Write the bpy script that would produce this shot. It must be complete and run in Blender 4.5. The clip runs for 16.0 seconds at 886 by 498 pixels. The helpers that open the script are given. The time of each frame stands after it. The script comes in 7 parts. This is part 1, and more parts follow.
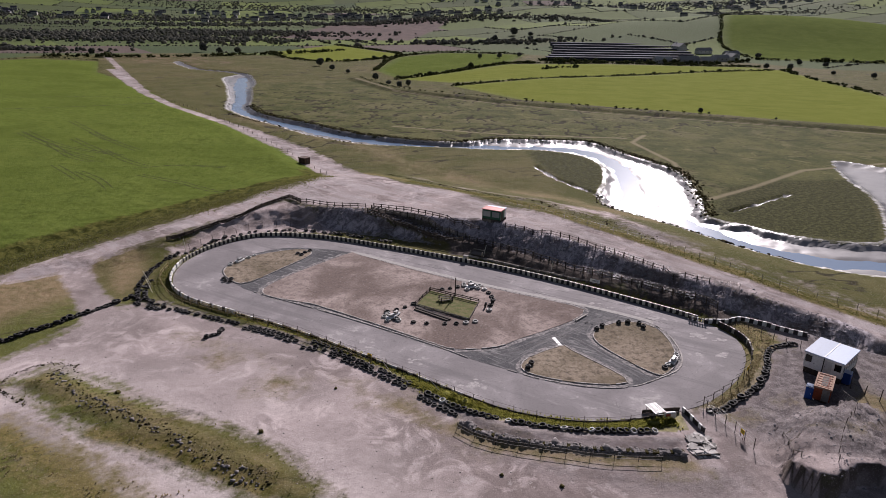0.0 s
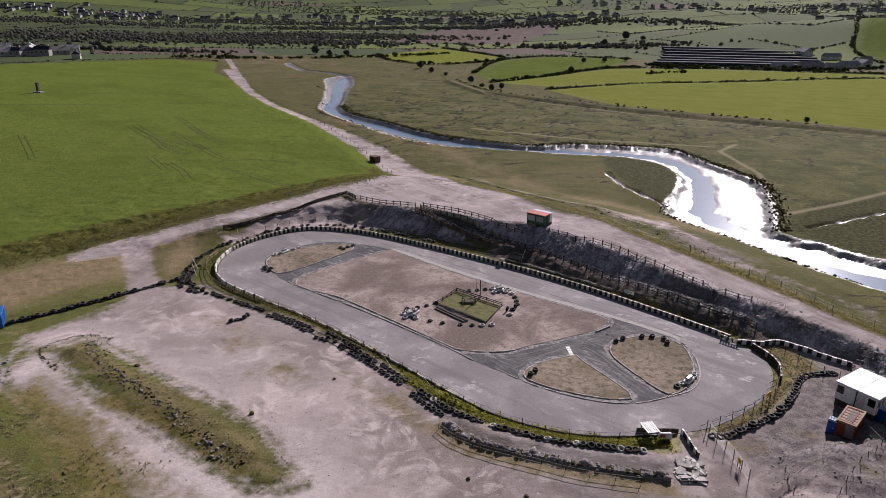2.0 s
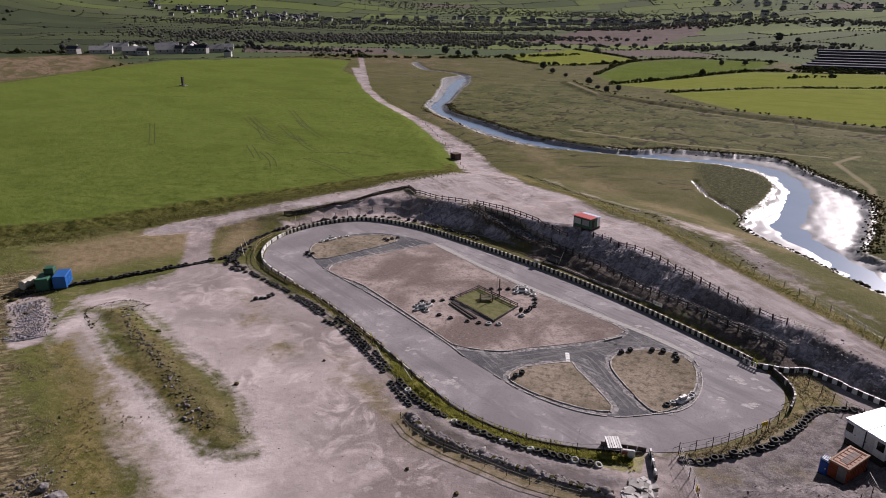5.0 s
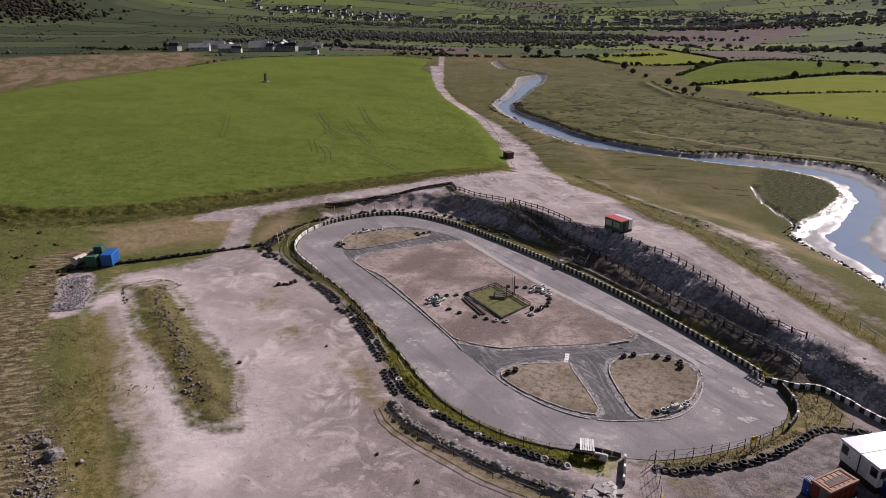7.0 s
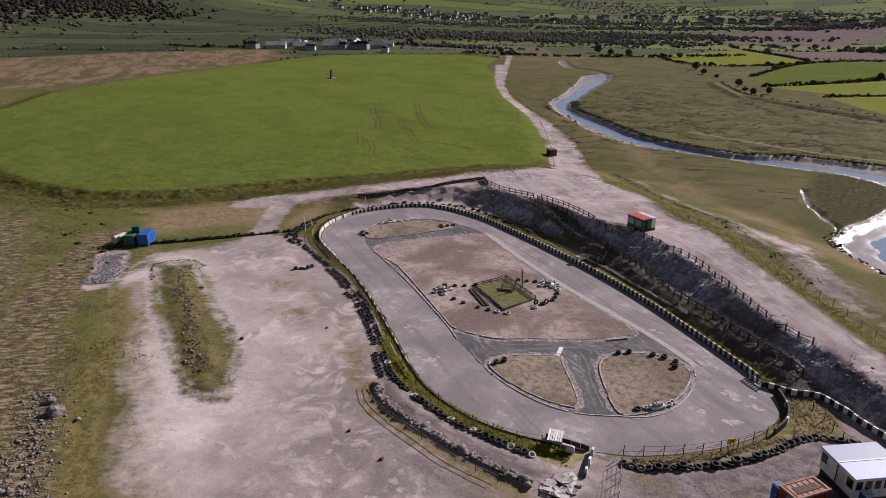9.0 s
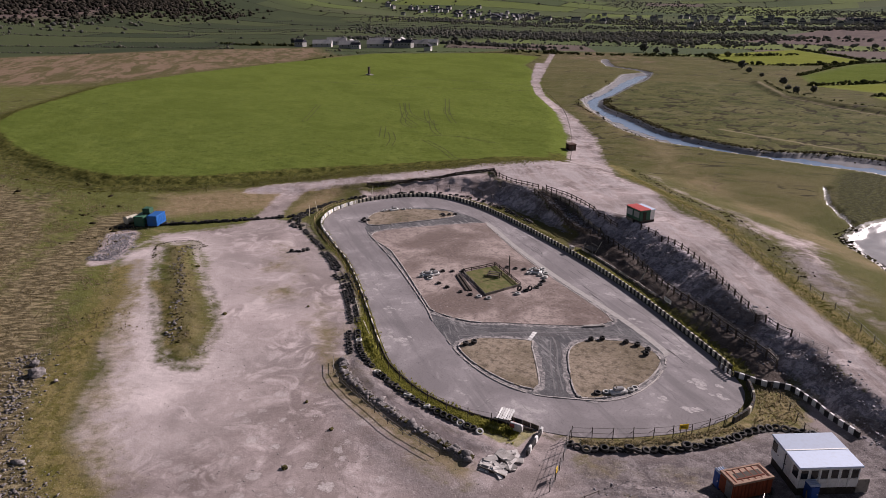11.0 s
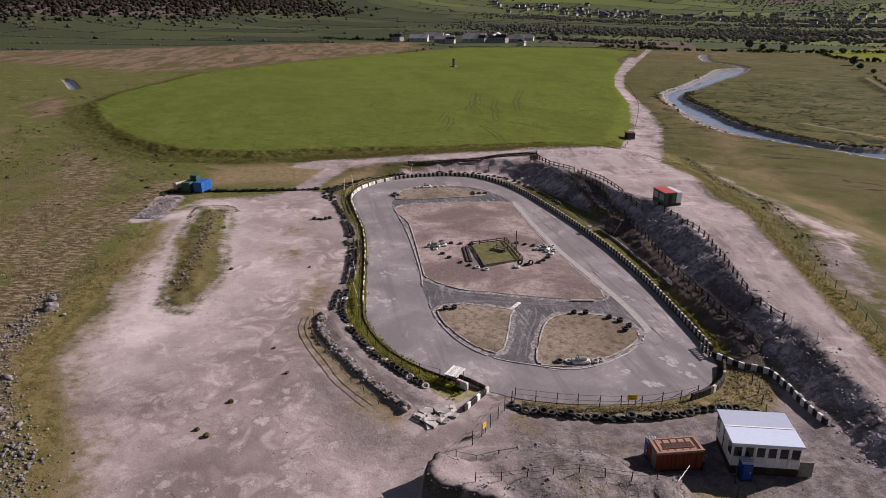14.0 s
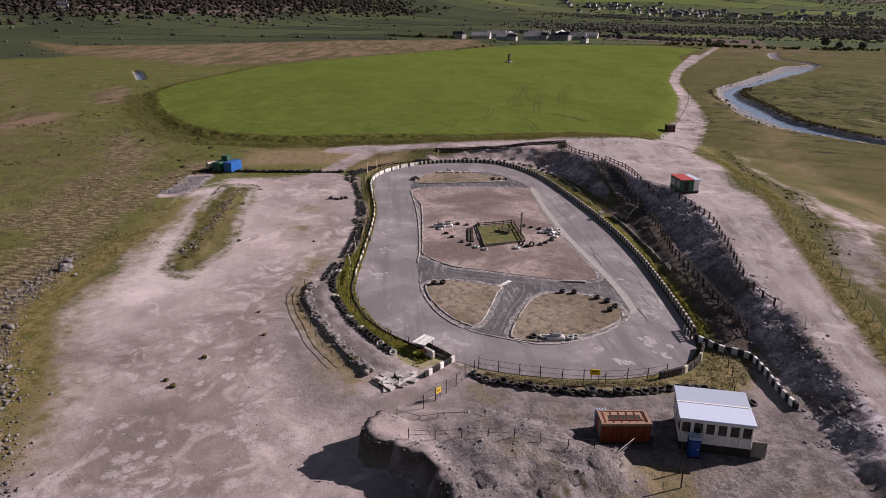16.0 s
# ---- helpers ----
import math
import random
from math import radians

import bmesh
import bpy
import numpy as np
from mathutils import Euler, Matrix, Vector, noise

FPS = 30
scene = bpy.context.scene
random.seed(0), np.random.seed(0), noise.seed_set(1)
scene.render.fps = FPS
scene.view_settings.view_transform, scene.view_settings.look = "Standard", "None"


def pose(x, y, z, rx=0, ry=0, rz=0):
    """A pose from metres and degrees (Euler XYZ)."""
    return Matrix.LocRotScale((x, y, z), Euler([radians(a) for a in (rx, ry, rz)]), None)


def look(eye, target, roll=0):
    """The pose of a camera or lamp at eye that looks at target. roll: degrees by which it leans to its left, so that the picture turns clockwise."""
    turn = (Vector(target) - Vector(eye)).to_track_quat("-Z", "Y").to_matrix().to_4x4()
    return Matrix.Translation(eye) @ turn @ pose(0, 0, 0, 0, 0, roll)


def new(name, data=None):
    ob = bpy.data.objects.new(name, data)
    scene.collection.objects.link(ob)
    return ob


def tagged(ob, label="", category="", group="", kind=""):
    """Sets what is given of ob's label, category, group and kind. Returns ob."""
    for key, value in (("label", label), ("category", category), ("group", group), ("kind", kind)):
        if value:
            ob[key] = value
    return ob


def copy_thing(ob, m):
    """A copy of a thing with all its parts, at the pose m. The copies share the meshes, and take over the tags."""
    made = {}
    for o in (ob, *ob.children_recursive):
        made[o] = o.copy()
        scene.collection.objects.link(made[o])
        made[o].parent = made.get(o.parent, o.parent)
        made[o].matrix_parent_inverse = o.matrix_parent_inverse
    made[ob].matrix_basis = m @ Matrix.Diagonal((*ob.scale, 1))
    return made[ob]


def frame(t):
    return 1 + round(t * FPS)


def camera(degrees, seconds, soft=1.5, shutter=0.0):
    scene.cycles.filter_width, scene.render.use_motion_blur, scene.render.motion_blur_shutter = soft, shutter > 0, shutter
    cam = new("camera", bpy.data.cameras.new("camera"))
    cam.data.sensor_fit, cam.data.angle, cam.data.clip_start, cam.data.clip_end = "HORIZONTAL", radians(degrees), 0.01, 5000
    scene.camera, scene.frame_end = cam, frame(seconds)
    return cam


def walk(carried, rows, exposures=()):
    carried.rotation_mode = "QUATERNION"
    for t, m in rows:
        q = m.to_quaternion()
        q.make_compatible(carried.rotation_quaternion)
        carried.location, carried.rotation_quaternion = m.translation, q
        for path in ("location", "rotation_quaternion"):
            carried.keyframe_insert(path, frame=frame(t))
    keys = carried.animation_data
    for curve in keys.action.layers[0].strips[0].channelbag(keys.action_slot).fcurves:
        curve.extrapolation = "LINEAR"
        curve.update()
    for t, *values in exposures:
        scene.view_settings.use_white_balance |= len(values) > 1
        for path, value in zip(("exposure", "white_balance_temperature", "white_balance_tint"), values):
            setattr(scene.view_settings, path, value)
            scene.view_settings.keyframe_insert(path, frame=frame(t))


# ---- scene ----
cam = camera(66.3, 16.0, 0.75)
PATH = [
    (0, (1.534, 0.374, 58.202), (1.551, 2.246, 57.5), 1.2),
    (0.5, (5.685, 0.446, 58.162), (5.629, 2.319, 57.462), 1.1),
    (1, (10.073, 0.777, 58.052), (9.93, 2.646, 57.353), 1.0),
    (1.5, (14.139, 1.111, 57.928), (13.909, 2.971, 57.231), 0.9),
    (2, (18.332, 1.591, 57.827), (18.028, 3.441, 57.13), 0.8),
    (2.5, (22.108, 2.009, 57.707), (21.741, 3.848, 57.012), 0.8),
    (3, (26.239, 3.019, 57.443), (25.79, 4.84, 56.75), 0.6),
    (3.5, (30.167, 3.891, 57.286), (29.643, 5.692, 56.593), 0.4),
    (4, (34.01, 4.983, 57.144), (33.426, 6.766, 56.451), 0.4),
    (6.5, (51.147, 10.622, 56.809), (50.285, 12.285, 56.109), 0.1),
    (7, (54.503, 11.927, 56.614), (53.581, 13.558, 55.916), 0.1),
    (7.5, (57.596, 13.135, 56.341), (56.619, 14.735, 55.643), 0.1),
    (8, (60.613, 14.473, 56.104), (59.582, 16.038, 55.405), 0.0),
    (10.5, (74.771, 21.603, 53.286), (73.587, 23.057, 52.592), -0.1),
    (11, (77.441, 23.304, 52.514), (76.221, 24.729, 51.82), -0.2),
    (11.5, (80.073, 25.062, 51.645), (78.815, 26.455, 50.952), -0.1),
    (12, (82.718, 26.867, 50.921), (81.422, 28.224, 50.228), -0.2),
    (12.5, (85.312, 28.781, 50.057), (83.982, 30.105, 49.364), -0.3),
    (13, (87.772, 30.643, 49.114), (86.41, 31.934, 48.421), -0.3),
    (13.5, (90.309, 32.616, 48.156), (88.912, 33.869, 47.465), -0.4),
    (14, (92.719, 34.618, 47.352), (91.29, 35.833, 46.659), -0.4),
    (14.5, (95.073, 36.767, 46.396), (93.611, 37.943, 45.704), -0.5),
    (15, (97.331, 38.829, 45.456), (95.839, 39.968, 44.765), -0.5),
    (15.5, (99.498, 40.96, 44.464), (97.976, 42.059, 43.775), -0.5),
    (16, (101.613, 43.174, 43.51), (100.065, 44.237, 42.82), -0.5),
]
walk(cam, [(t, look(eye, target, roll)) for t, eye, target, roll in PATH], [(0.0, 0.21, 6190, 22), (16.0, 0.21, 6480, 27)])

# ---------------------------------------------------------------- light
SUN_AZ, SUN_EL = 72.0, 28.0  # degrees: azimuth from +x towards +y, elevation
scene.view_settings.exposure = 0.0
world = bpy.data.worlds.new("sky")
scene.world = world
world.use_nodes = True
wn = world.node_tree.nodes
wl = world.node_tree.links
wn.clear()
sky = wn.new("ShaderNodeTexSky")
sky.sky_type, sky.sun_disc = "NISHITA", False
sky.sun_elevation, sky.sun_rotation = radians(SUN_EL), radians(90 - SUN_AZ)
sky.air_density, sky.dust_density = 1.0, 0.7
bg = wn.new("ShaderNodeBackground")
bg.inputs[1].default_value = 0.035
wo = wn.new("ShaderNodeOutputWorld")
hs_ = wn.new("ShaderNodeHueSaturation")
hs_.inputs["Saturation"].default_value = 0.7  # thin bright cloud: a paler sky
wl.new(sky.outputs[0], hs_.inputs["Color"])
wl.new(hs_.outputs[0], bg.inputs[0])
wl.new(bg.outputs[0], wo.inputs[0])
sun = new("sun", bpy.data.lights.new("sun", "SUN"))
sun.data.energy, sun.data.angle, sun.data.color = 5.6, radians(0.6), (1.0, 0.94, 0.87)
sun_dir = Vector((math.cos(radians(SUN_EL)) * math.cos(radians(SUN_AZ)), math.cos(radians(SUN_EL)) * math.sin(radians(SUN_AZ)), math.sin(radians(SUN_EL))))
sun.matrix_world = look(sun_dir * 300, (0, 0, 0))


# ---------------------------------------------------------------- materials
class Nodes:
    """Small helper to write node materials in few lines."""

    def __init__(self, name):
        self.mat = bpy.data.materials.new(name)
        self.mat.use_nodes = True
        self.tree = self.mat.node_tree
        self.bsdf = self.tree.nodes["Principled BSDF"]
        self.co = self.tree.nodes.new("ShaderNodeTexCoord").outputs["Object"]

    def node(self, kind, **props):
        n = self.tree.nodes.new(kind)
        for k, v in props.items():
            setattr(n, k, v)
        return n

    def link(self, a, b):
        self.tree.links.new(a, b)

    def put(self, sock, v):
        if hasattr(v, "is_output"):
            self.link(v, sock)
        elif isinstance(v, (tuple, list)):
            sock.default_value = (*v, 1.0) if len(v) == 3 and len(sock.default_value) == 4 else v
        else:
            sock.default_value = v

    def noise(self, scale, detail=4, rough=0.55, distort=0.0, co=None):
        n = self.node("ShaderNodeTexNoise")
        self.link(co or self.co, n.inputs["Vector"])
        n.inputs["Scale"].default_value, n.inputs["Detail"].default_value = scale, detail
        n.inputs["Roughness"].default_value, n.inputs["Distortion"].default_value = rough, distort
        return n.outputs[0]

    def stretch(self, sx, sy, sz, turn=0.0):
        r = self.node("ShaderNodeVectorRotate", rotation_type="Z_AXIS")
        self.link(self.co, r.inputs["Vector"])
        r.inputs["Angle"].default_value = radians(turn)
        m = self.node("ShaderNodeMapping")
        self.link(r.outputs[0], m.inputs["Vector"])
        m.inputs["Scale"].default_value = (sx, sy, sz)
        return m.outputs[0]

    def math(self, op, a, b=0.0):
        n = self.node("ShaderNodeMath", operation=op)
        self.put(n.inputs[0], a)
        self.put(n.inputs[1], b)
        return n.outputs[0]

    def ramp(self, v, lo, hi, a=0.0, b=1.0):
        n = self.node("ShaderNodeMapRange", interpolation_type="SMOOTHSTEP")
        for i, w in enumerate((v, lo, hi, a, b)):
            self.put(n.inputs[i], w)
        return n.outputs[0]

    def mix(self, f, a, b, blend="MIX"):
        n = self.node("ShaderNodeMix", data_type="RGBA", blend_type=blend)
        self.put(n.inputs[0], f)
        self.put(n.inputs[6], a)
        self.put(n.inputs[7], b)
        return n.outputs[2]

    def attr(self, name):
        return self.node("ShaderNodeAttribute", attribute_name=name).outputs["Fac"]

    def random(self):
        return self.node("ShaderNodeObjectInfo").outputs["Random"]

    def island(self):
        return self.node("ShaderNodeNewGeometry").outputs["Random Per Island"]

    def finish(self, color, rough=0.8, bump=None, strength=0.3, depth=0.05, metal=0.0, spec=0.5):
        self.put(self.bsdf.inputs["Base Color"], color)
        self.put(self.bsdf.inputs["Roughness"], rough)
        self.put(self.bsdf.inputs["Metallic"], metal)
        self.put(self.bsdf.inputs["Specular IOR Level"], spec)
        if bump is not None:
            b = self.node("ShaderNodeBump")
            b.inputs["Strength"].default_value, b.inputs["Distance"].default_value = strength, depth
            self.link(bump, b.inputs["Height"])
            self.link(b.outputs[0], self.bsdf.inputs["Normal"])
        return self.mat


def painted(name, color, dirt=(0.12, 0.1, 0.08), amount=0.5, rough=0.55, metal=0.0, scale=2.0, vary=0.25, bump=0.15, spec=0.25):
    """Painted or plain surface: two scales of wear, a little difference between pieces."""
    n = Nodes(name)
    big = n.noise(scale, 5, 0.65)
    fine = n.noise(scale * 14, 4, 0.7)
    f = n.math("MULTIPLY", n.ramp(n.math("ADD", n.math("MULTIPLY", big, 0.7), n.math("MULTIPLY", fine, 0.3)), 0.45, 0.68), amount)
    c = n.mix(f, color, dirt)
    v = n.ramp(n.random(), 0, 1, 1 - vary, 1 + vary)
    c = n.mix(1.0, c, n.node("ShaderNodeCombineColor").outputs[0], "MULTIPLY")
    comb = c.node.inputs[7].links[0].from_node
    for i in range(3):
        n.link(v, comb.inputs[i])
    return n.finish(c, rough, n.math("ADD", big, fine), bump, 0.02, metal, spec)


M = {}
M["white"] = painted("white_paint", (0.72, 0.72, 0.70), (0.28, 0.25, 0.2), 0.55)
M["black"] = painted("black_paint", (0.025, 0.024, 0.025), (0.12, 0.11, 0.1), 0.4)
M["cream"] = painted("cream_paint", (0.62, 0.58, 0.47), (0.25, 0.22, 0.15), 0.6)
M["rubber"] = painted("tyre_rubber", (0.022, 0.021, 0.021), (0.11, 0.10, 0.09), 0.55, 0.75, vary=0.5)
M["whiterubber"] = painted("painted_tyre", (0.5, 0.5, 0.48), (0.07, 0.07, 0.07), 0.7, 0.7)
M["timber"] = painted("dark_timber", (0.055, 0.043, 0.034), (0.14, 0.12, 0.1), 0.6, 0.85, vary=0.4)
M["greytimber"] = painted("grey_timber", (0.21, 0.19, 0.165), (0.08, 0.07, 0.06), 0.6, 0.85, vary=0.3)
M["steel"] = painted("galvanised_steel", (0.3, 0.3, 0.3), (0.16, 0.1, 0.06), 0.5, 0.5, 0.6)
M["darksteel"] = painted("rusty_dark_steel", (0.05, 0.045, 0.04), (0.12, 0.06, 0.03), 0.6, 0.7, 0.3)
M["blue"] = painted("blue_paint", (0.02, 0.13, 0.42), (0.06, 0.09, 0.14), 0.35, 0.45)
M["looblue"] = painted("blue_plastic", (0.012, 0.06, 0.26), (0.05, 0.07, 0.1), 0.25, 0.4)
M["green"] = painted("green_paint", (0.035, 0.12, 0.075), (0.07, 0.08, 0.06), 0.4)
M["red"] = painted("red_roof_felt", (0.42, 0.085, 0.06), (0.3, 0.16, 0.12), 0.4)
M["rust"] = painted("rusty_orange_steel", (0.19, 0.043, 0.018), (0.06, 0.028, 0.02), 0.55, 0.75, 0.1)
M["rustlight"] = painted("rust_and_flaking_paint", (0.33, 0.22, 0.16), (0.11, 0.04, 0.022), 0.7, 0.8, 0.1, 3.0)
M["whitepanel"] = painted("white_cabin_panel", (0.68, 0.68, 0.66), (0.22, 0.2, 0.16), 0.35, 0.5)
M["roofwhite"] = painted("pale_sheet_roof", (0.47, 0.54, 0.66), (0.36, 0.38, 0.42), 0.35, 0.4)
M["palestone"] = painted("broken_pale_concrete", (0.5, 0.475, 0.45), (0.22, 0.2, 0.18), 0.6, 0.9, scale=1.5)
M["concrete"] = painted("weathered_concrete", (0.34, 0.32, 0.30), (0.15, 0.14, 0.12), 0.7, 0.9, scale=1.2)
M["kerb"] = painted("kerb_concrete", (0.37, 0.34, 0.32), (0.16, 0.14, 0.12), 0.6, 0.9, scale=0.9)
M["yellow"] = painted("yellow_board", (0.75, 0.5, 0.02), (0.4, 0.3, 0.1), 0.3)
M["glass"] = Nodes("dark_window").finish((0.012, 0.014, 0.016), 0.08)
M["slate"] = painted("dark_slate_roof", (0.05, 0.05, 0.066), (0.08, 0.08, 0.09), 0.4, 0.95, scale=0.2, spec=0.05)
M["redsheet"] = painted("red_roof_sheet", (0.42, 0.06, 0.045), (0.2, 0.08, 0.06), 0.4, 0.36, spec=0.7)
# for the hut's window panes: reflected sky as a flat grey
M["shutter"] = painted("grey_sky_pane", (0.38, 0.4, 0.39), (0.25, 0.25, 0.24), 0.4, 0.4)
M["farwall"] = painted("rendered_wall", (0.43, 0.42, 0.4), (0.27, 0.25, 0.23), 0.45, 0.9, scale=0.2, spec=0.1)


def leafy(name, a, b, thin=False):
    n = Nodes(name)
    v = n.noise(0.9, 5, 0.7)
    c = n.mix(n.ramp(n.math("ADD", n.math("MULTIPLY", v, 0.6), n.math("MULTIPLY", n.island(), 0.4)), 0.25, 0.75), a, b)
    mat = n.finish(c, 0.85, n.noise(6, 3) if not thin else None, 0.6, 0.2, spec=0.0)
    if thin:
        t = n.node("ShaderNodeBsdfTranslucent")
        n.link(c, t.inputs["Color"])
        m = n.node("ShaderNodeMixShader")
        m.inputs[0].default_value = 0.62
        n.link(n.bsdf.outputs[0], m.inputs[1])
        n.link(t.outputs[0], m.inputs[2])
        n.link(m.outputs[0], n.tree.nodes["Material Output"].inputs["Surface"])
    return mat


M["hedge"] = leafy("hedge_leaves", (0.085, 0.095, 0.045), (0.15, 0.16, 0.075), True)
# woodland colour lifted to grey: the haze of distance is painted in
M["wood"] = leafy("hazy_woodland", (0.12, 0.127, 0.118), (0.225, 0.22, 0.18), True)
# darker copy for the hill's wood, with cloud shade in the colour
M["shadedwood"] = leafy("hillside_wood", (0.05, 0.048, 0.042), (0.115, 0.1, 0.08), True)
M["clod"] = leafy("peat_and_turf", (0.025, 0.021, 0.015), (0.085, 0.075, 0.032))
M["farroof"] = painted("pale_sheet_roofing", (0.34, 0.335, 0.33), (0.17, 0.16, 0.16), 0.5, 0.95, scale=0.2, spec=0.05)
M["tuft"] = leafy("rough_grass", (0.10, 0.11, 0.025), (0.24, 0.23, 0.08), True)
M["straw"] = leafy("dry_rushes", (0.2, 0.165, 0.08), (0.42, 0.36, 0.23), True)
M["weed"] = leafy("bank_weeds", (0.17, 0.175, 0.036), (0.40, 0.38, 0.10), True)


def asphalt_material():
    n = Nodes("worn_asphalt")
    big = n.noise(0.09, 5, 0.6, 0.6)
    mid = n.noise(0.7, 5, 0.65)
    fine = n.noise(9, 4, 0.7)
    lanes = n.noise(1.0, 4, 0.6, co=n.stretch(0.03, 0.6, 1, 29))
    c = n.mix(n.ramp(big, 0.35, 0.68), (0.205, 0.188, 0.191), (0.3, 0.276, 0.28))
    c = n.mix(n.math("MULTIPLY", n.ramp(lanes, 0.5, 0.64), 0.38), c, (0.12, 0.114, 0.116))
    c = n.mix(n.math("MULTIPLY", n.ramp(n.math("ADD", n.math("MULTIPLY", big, 0.5), n.math("MULTIPLY", mid, 0.5)), 0.55, 0.62), 0.75), c, (0.42, 0.395, 0.385))
    c = n.mix(n.ramp(n.noise(2.6, 5, 0.75), 0.5, 0.72, 0, 0.45), c, (0.12, 0.112, 0.112))
    c = n.mix(n.ramp(n.noise(5, 3, 0.8), 0.55, 0.68, 0, 0.4), c, (0.05, 0.046, 0.047))
    c = n.mix(n.ramp(n.noise(0.3, 5, 0.7, 0.5, co=n.stretch(0.5, 1.6, 1, 28)), 0.6, 0.72, 0, 0.5), c, (0.38, 0.355, 0.352))
    cr = n.node("ShaderNodeTexVoronoi", feature="DISTANCE_TO_EDGE")
    wv = n.node("ShaderNodeVectorMath", operation="ADD")
    wt = n.node("ShaderNodeTexNoise")
    n.link(n.co, wt.inputs["Vector"])
    wt.inputs["Scale"].default_value, wt.inputs["Detail"].default_value = 0.35, 4
    ws = n.node("ShaderNodeVectorMath", operation="SCALE")
    n.link(wt.outputs["Color"], ws.inputs[0])
    ws.inputs["Scale"].default_value = 3.5
    n.link(n.co, wv.inputs[0])
    n.link(ws.outputs[0], wv.inputs[1])
    n.link(wv.outputs[0], cr.inputs["Vector"])
    cr.inputs["Scale"].default_value = 0.14
    c = n.mix(n.math("MULTIPLY", n.ramp(cr.outputs["Distance"], 0.004, 0.012, 1, 0), n.ramp(mid, 0.5, 0.62, 0, 0.5)), c, (0.085, 0.08, 0.08))
    return n.finish(c, 0.85, n.math("ADD", mid, fine), 0.35, 0.04, spec=0.15)


def loose_material(name, a, b, dark, scale=1.0, green=0.0, streaks=0.0):
    n = Nodes(name)
    big = n.noise(0.12 * scale, 5, 0.6, 0.5)
    mid = n.noise(1.1 * scale, 5, 0.7)
    fine = n.noise(4.2 * scale, 4, 0.78)
    c = n.mix(n.ramp(big, 0.38, 0.62), a, b)
    c = n.mix(n.math("MULTIPLY", n.ramp(mid, 0.45, 0.66), 0.75), c, dark)
    pale = n.noise(2.2 * scale, 5, 0.75)
    c = n.mix(n.ramp(pale, 0.58, 0.72, 0, 0.7), c, n.mix(0.35, b, (0.6, 0.56, 0.53)))
    c = n.mix(n.math("MULTIPLY", n.ramp(fine, 0.5, 0.7), 0.75), c, n.mix(0.6, dark, (0.02, 0.02, 0.02)))
    c = n.mix(n.ramp(fine, 0.42, 0.32, 0, 0.7), c, n.mix(0.4, b, (0.72, 0.68, 0.64)))
    if streaks:
        st = n.noise(0.9, 5, 0.7, 1.0, co=n.stretch(0.2, 1.3, 1, streaks))
        c = n.mix(n.ramp(st, 0.52, 0.66, 0, 0.7), c, (0.33, 0.32, 0.315))
    if green:
        g = n.ramp(n.math("ADD", n.math("MULTIPLY", big, 0.5), n.math("MULTIPLY", mid, 0.5)), 0.62 - green, 0.72 - green)
        c = n.mix(g, c, (0.10, 0.105, 0.035))
    return n.finish(c, 0.95, n.math("ADD", mid, n.math("MULTIPLY", fine, 0.6)), 0.7, 0.1, spec=0.03)


M["asphalt"] = asphalt_material()
M["pinkgravel"] = loose_material("reddish_gravel", (0.40, 0.33, 0.30), (0.185, 0.145, 0.128), (0.17, 0.134, 0.122), 0.6)
M["darkgravel"] = loose_material("grey_chippings", (0.10, 0.10, 0.105), (0.155, 0.152, 0.155), (0.07, 0.07, 0.075), 1.3, 0.0, 32)
M["island"] = loose_material("mossy_gravel", (0.31, 0.255, 0.195), (0.2, 0.165, 0.118), (0.085, 0.068, 0.05), 0.8, 0.02)
M["slatestone"] = loose_material("pale_slate", (0.36, 0.35, 0.37), (0.22, 0.21, 0.225), (0.12, 0.115, 0.125), 1.5)
M["boulder"] = loose_material("grey_limestone", (0.27, 0.25, 0.245), (0.16, 0.147, 0.143), (0.09, 0.082, 0.08), 1.5)


# ---------------------------------------------------------------- plan helpers
def spline(pts, step=1.5, closed=False):
    """Points along a smooth curve through the given plan points, about step metres apart."""
    p = [Vector(q) for q in pts]
    out = []
    n = len(p)
    for i in range(n if closed else n - 1):
        if closed:
            a, b, c, d = p[i - 1], p[i], p[(i + 1) % n], p[(i + 2) % n]
        else:
            a, b, c, d = p[max(i - 1, 0)], p[i], p[i + 1], p[min(i + 2, n - 1)]
        k = max(1, round((c - b).length / step))
        for j in range(k):
            t = j / k
            out.append(0.5 * (2 * b + (c - a) * t + (2 * a - 5 * b + 4 * c - d) * t * t + (3 * b - a - 3 * c + d) * t ** 3))
    if not closed:
        out.append(p[-1])
    return out


def along(pts, spacing, closed=False, start=0.0):
    """Evenly spaced (point, heading) along a polyline."""
    p = list(pts) + ([pts[0]] if closed else [])
    out, left = [], start
    for a, b in zip(p[:-1], p[1:]):
        d = (b - a).length
        while left < d:
            out.append((a.lerp(b, left / d), math.atan2(b.y - a.y, b.x - a.x)))
            left += spacing
        left -= d
    return out


def seg_dist(X, Y, pts, closed=False):
    """Distance of each X, Y from a polyline."""
    p = np.array([(q[0], q[1]) for q in pts])
    if closed:
        p = np.vstack([p, p[:1]])
    best = np.full(X.shape, 1e18)
    for (ax, ay), (bx, by) in zip(p[:-1], p[1:]):
        dx, dy = bx - ax, by - ay
        t = np.clip(((X - ax) * dx + (Y - ay) * dy) / (dx * dx + dy * dy + 1e-12), 0, 1)
        np.minimum(best, (X - ax - t * dx) ** 2 + (Y - ay - t * dy) ** 2, out=best)
    return np.sqrt(best)


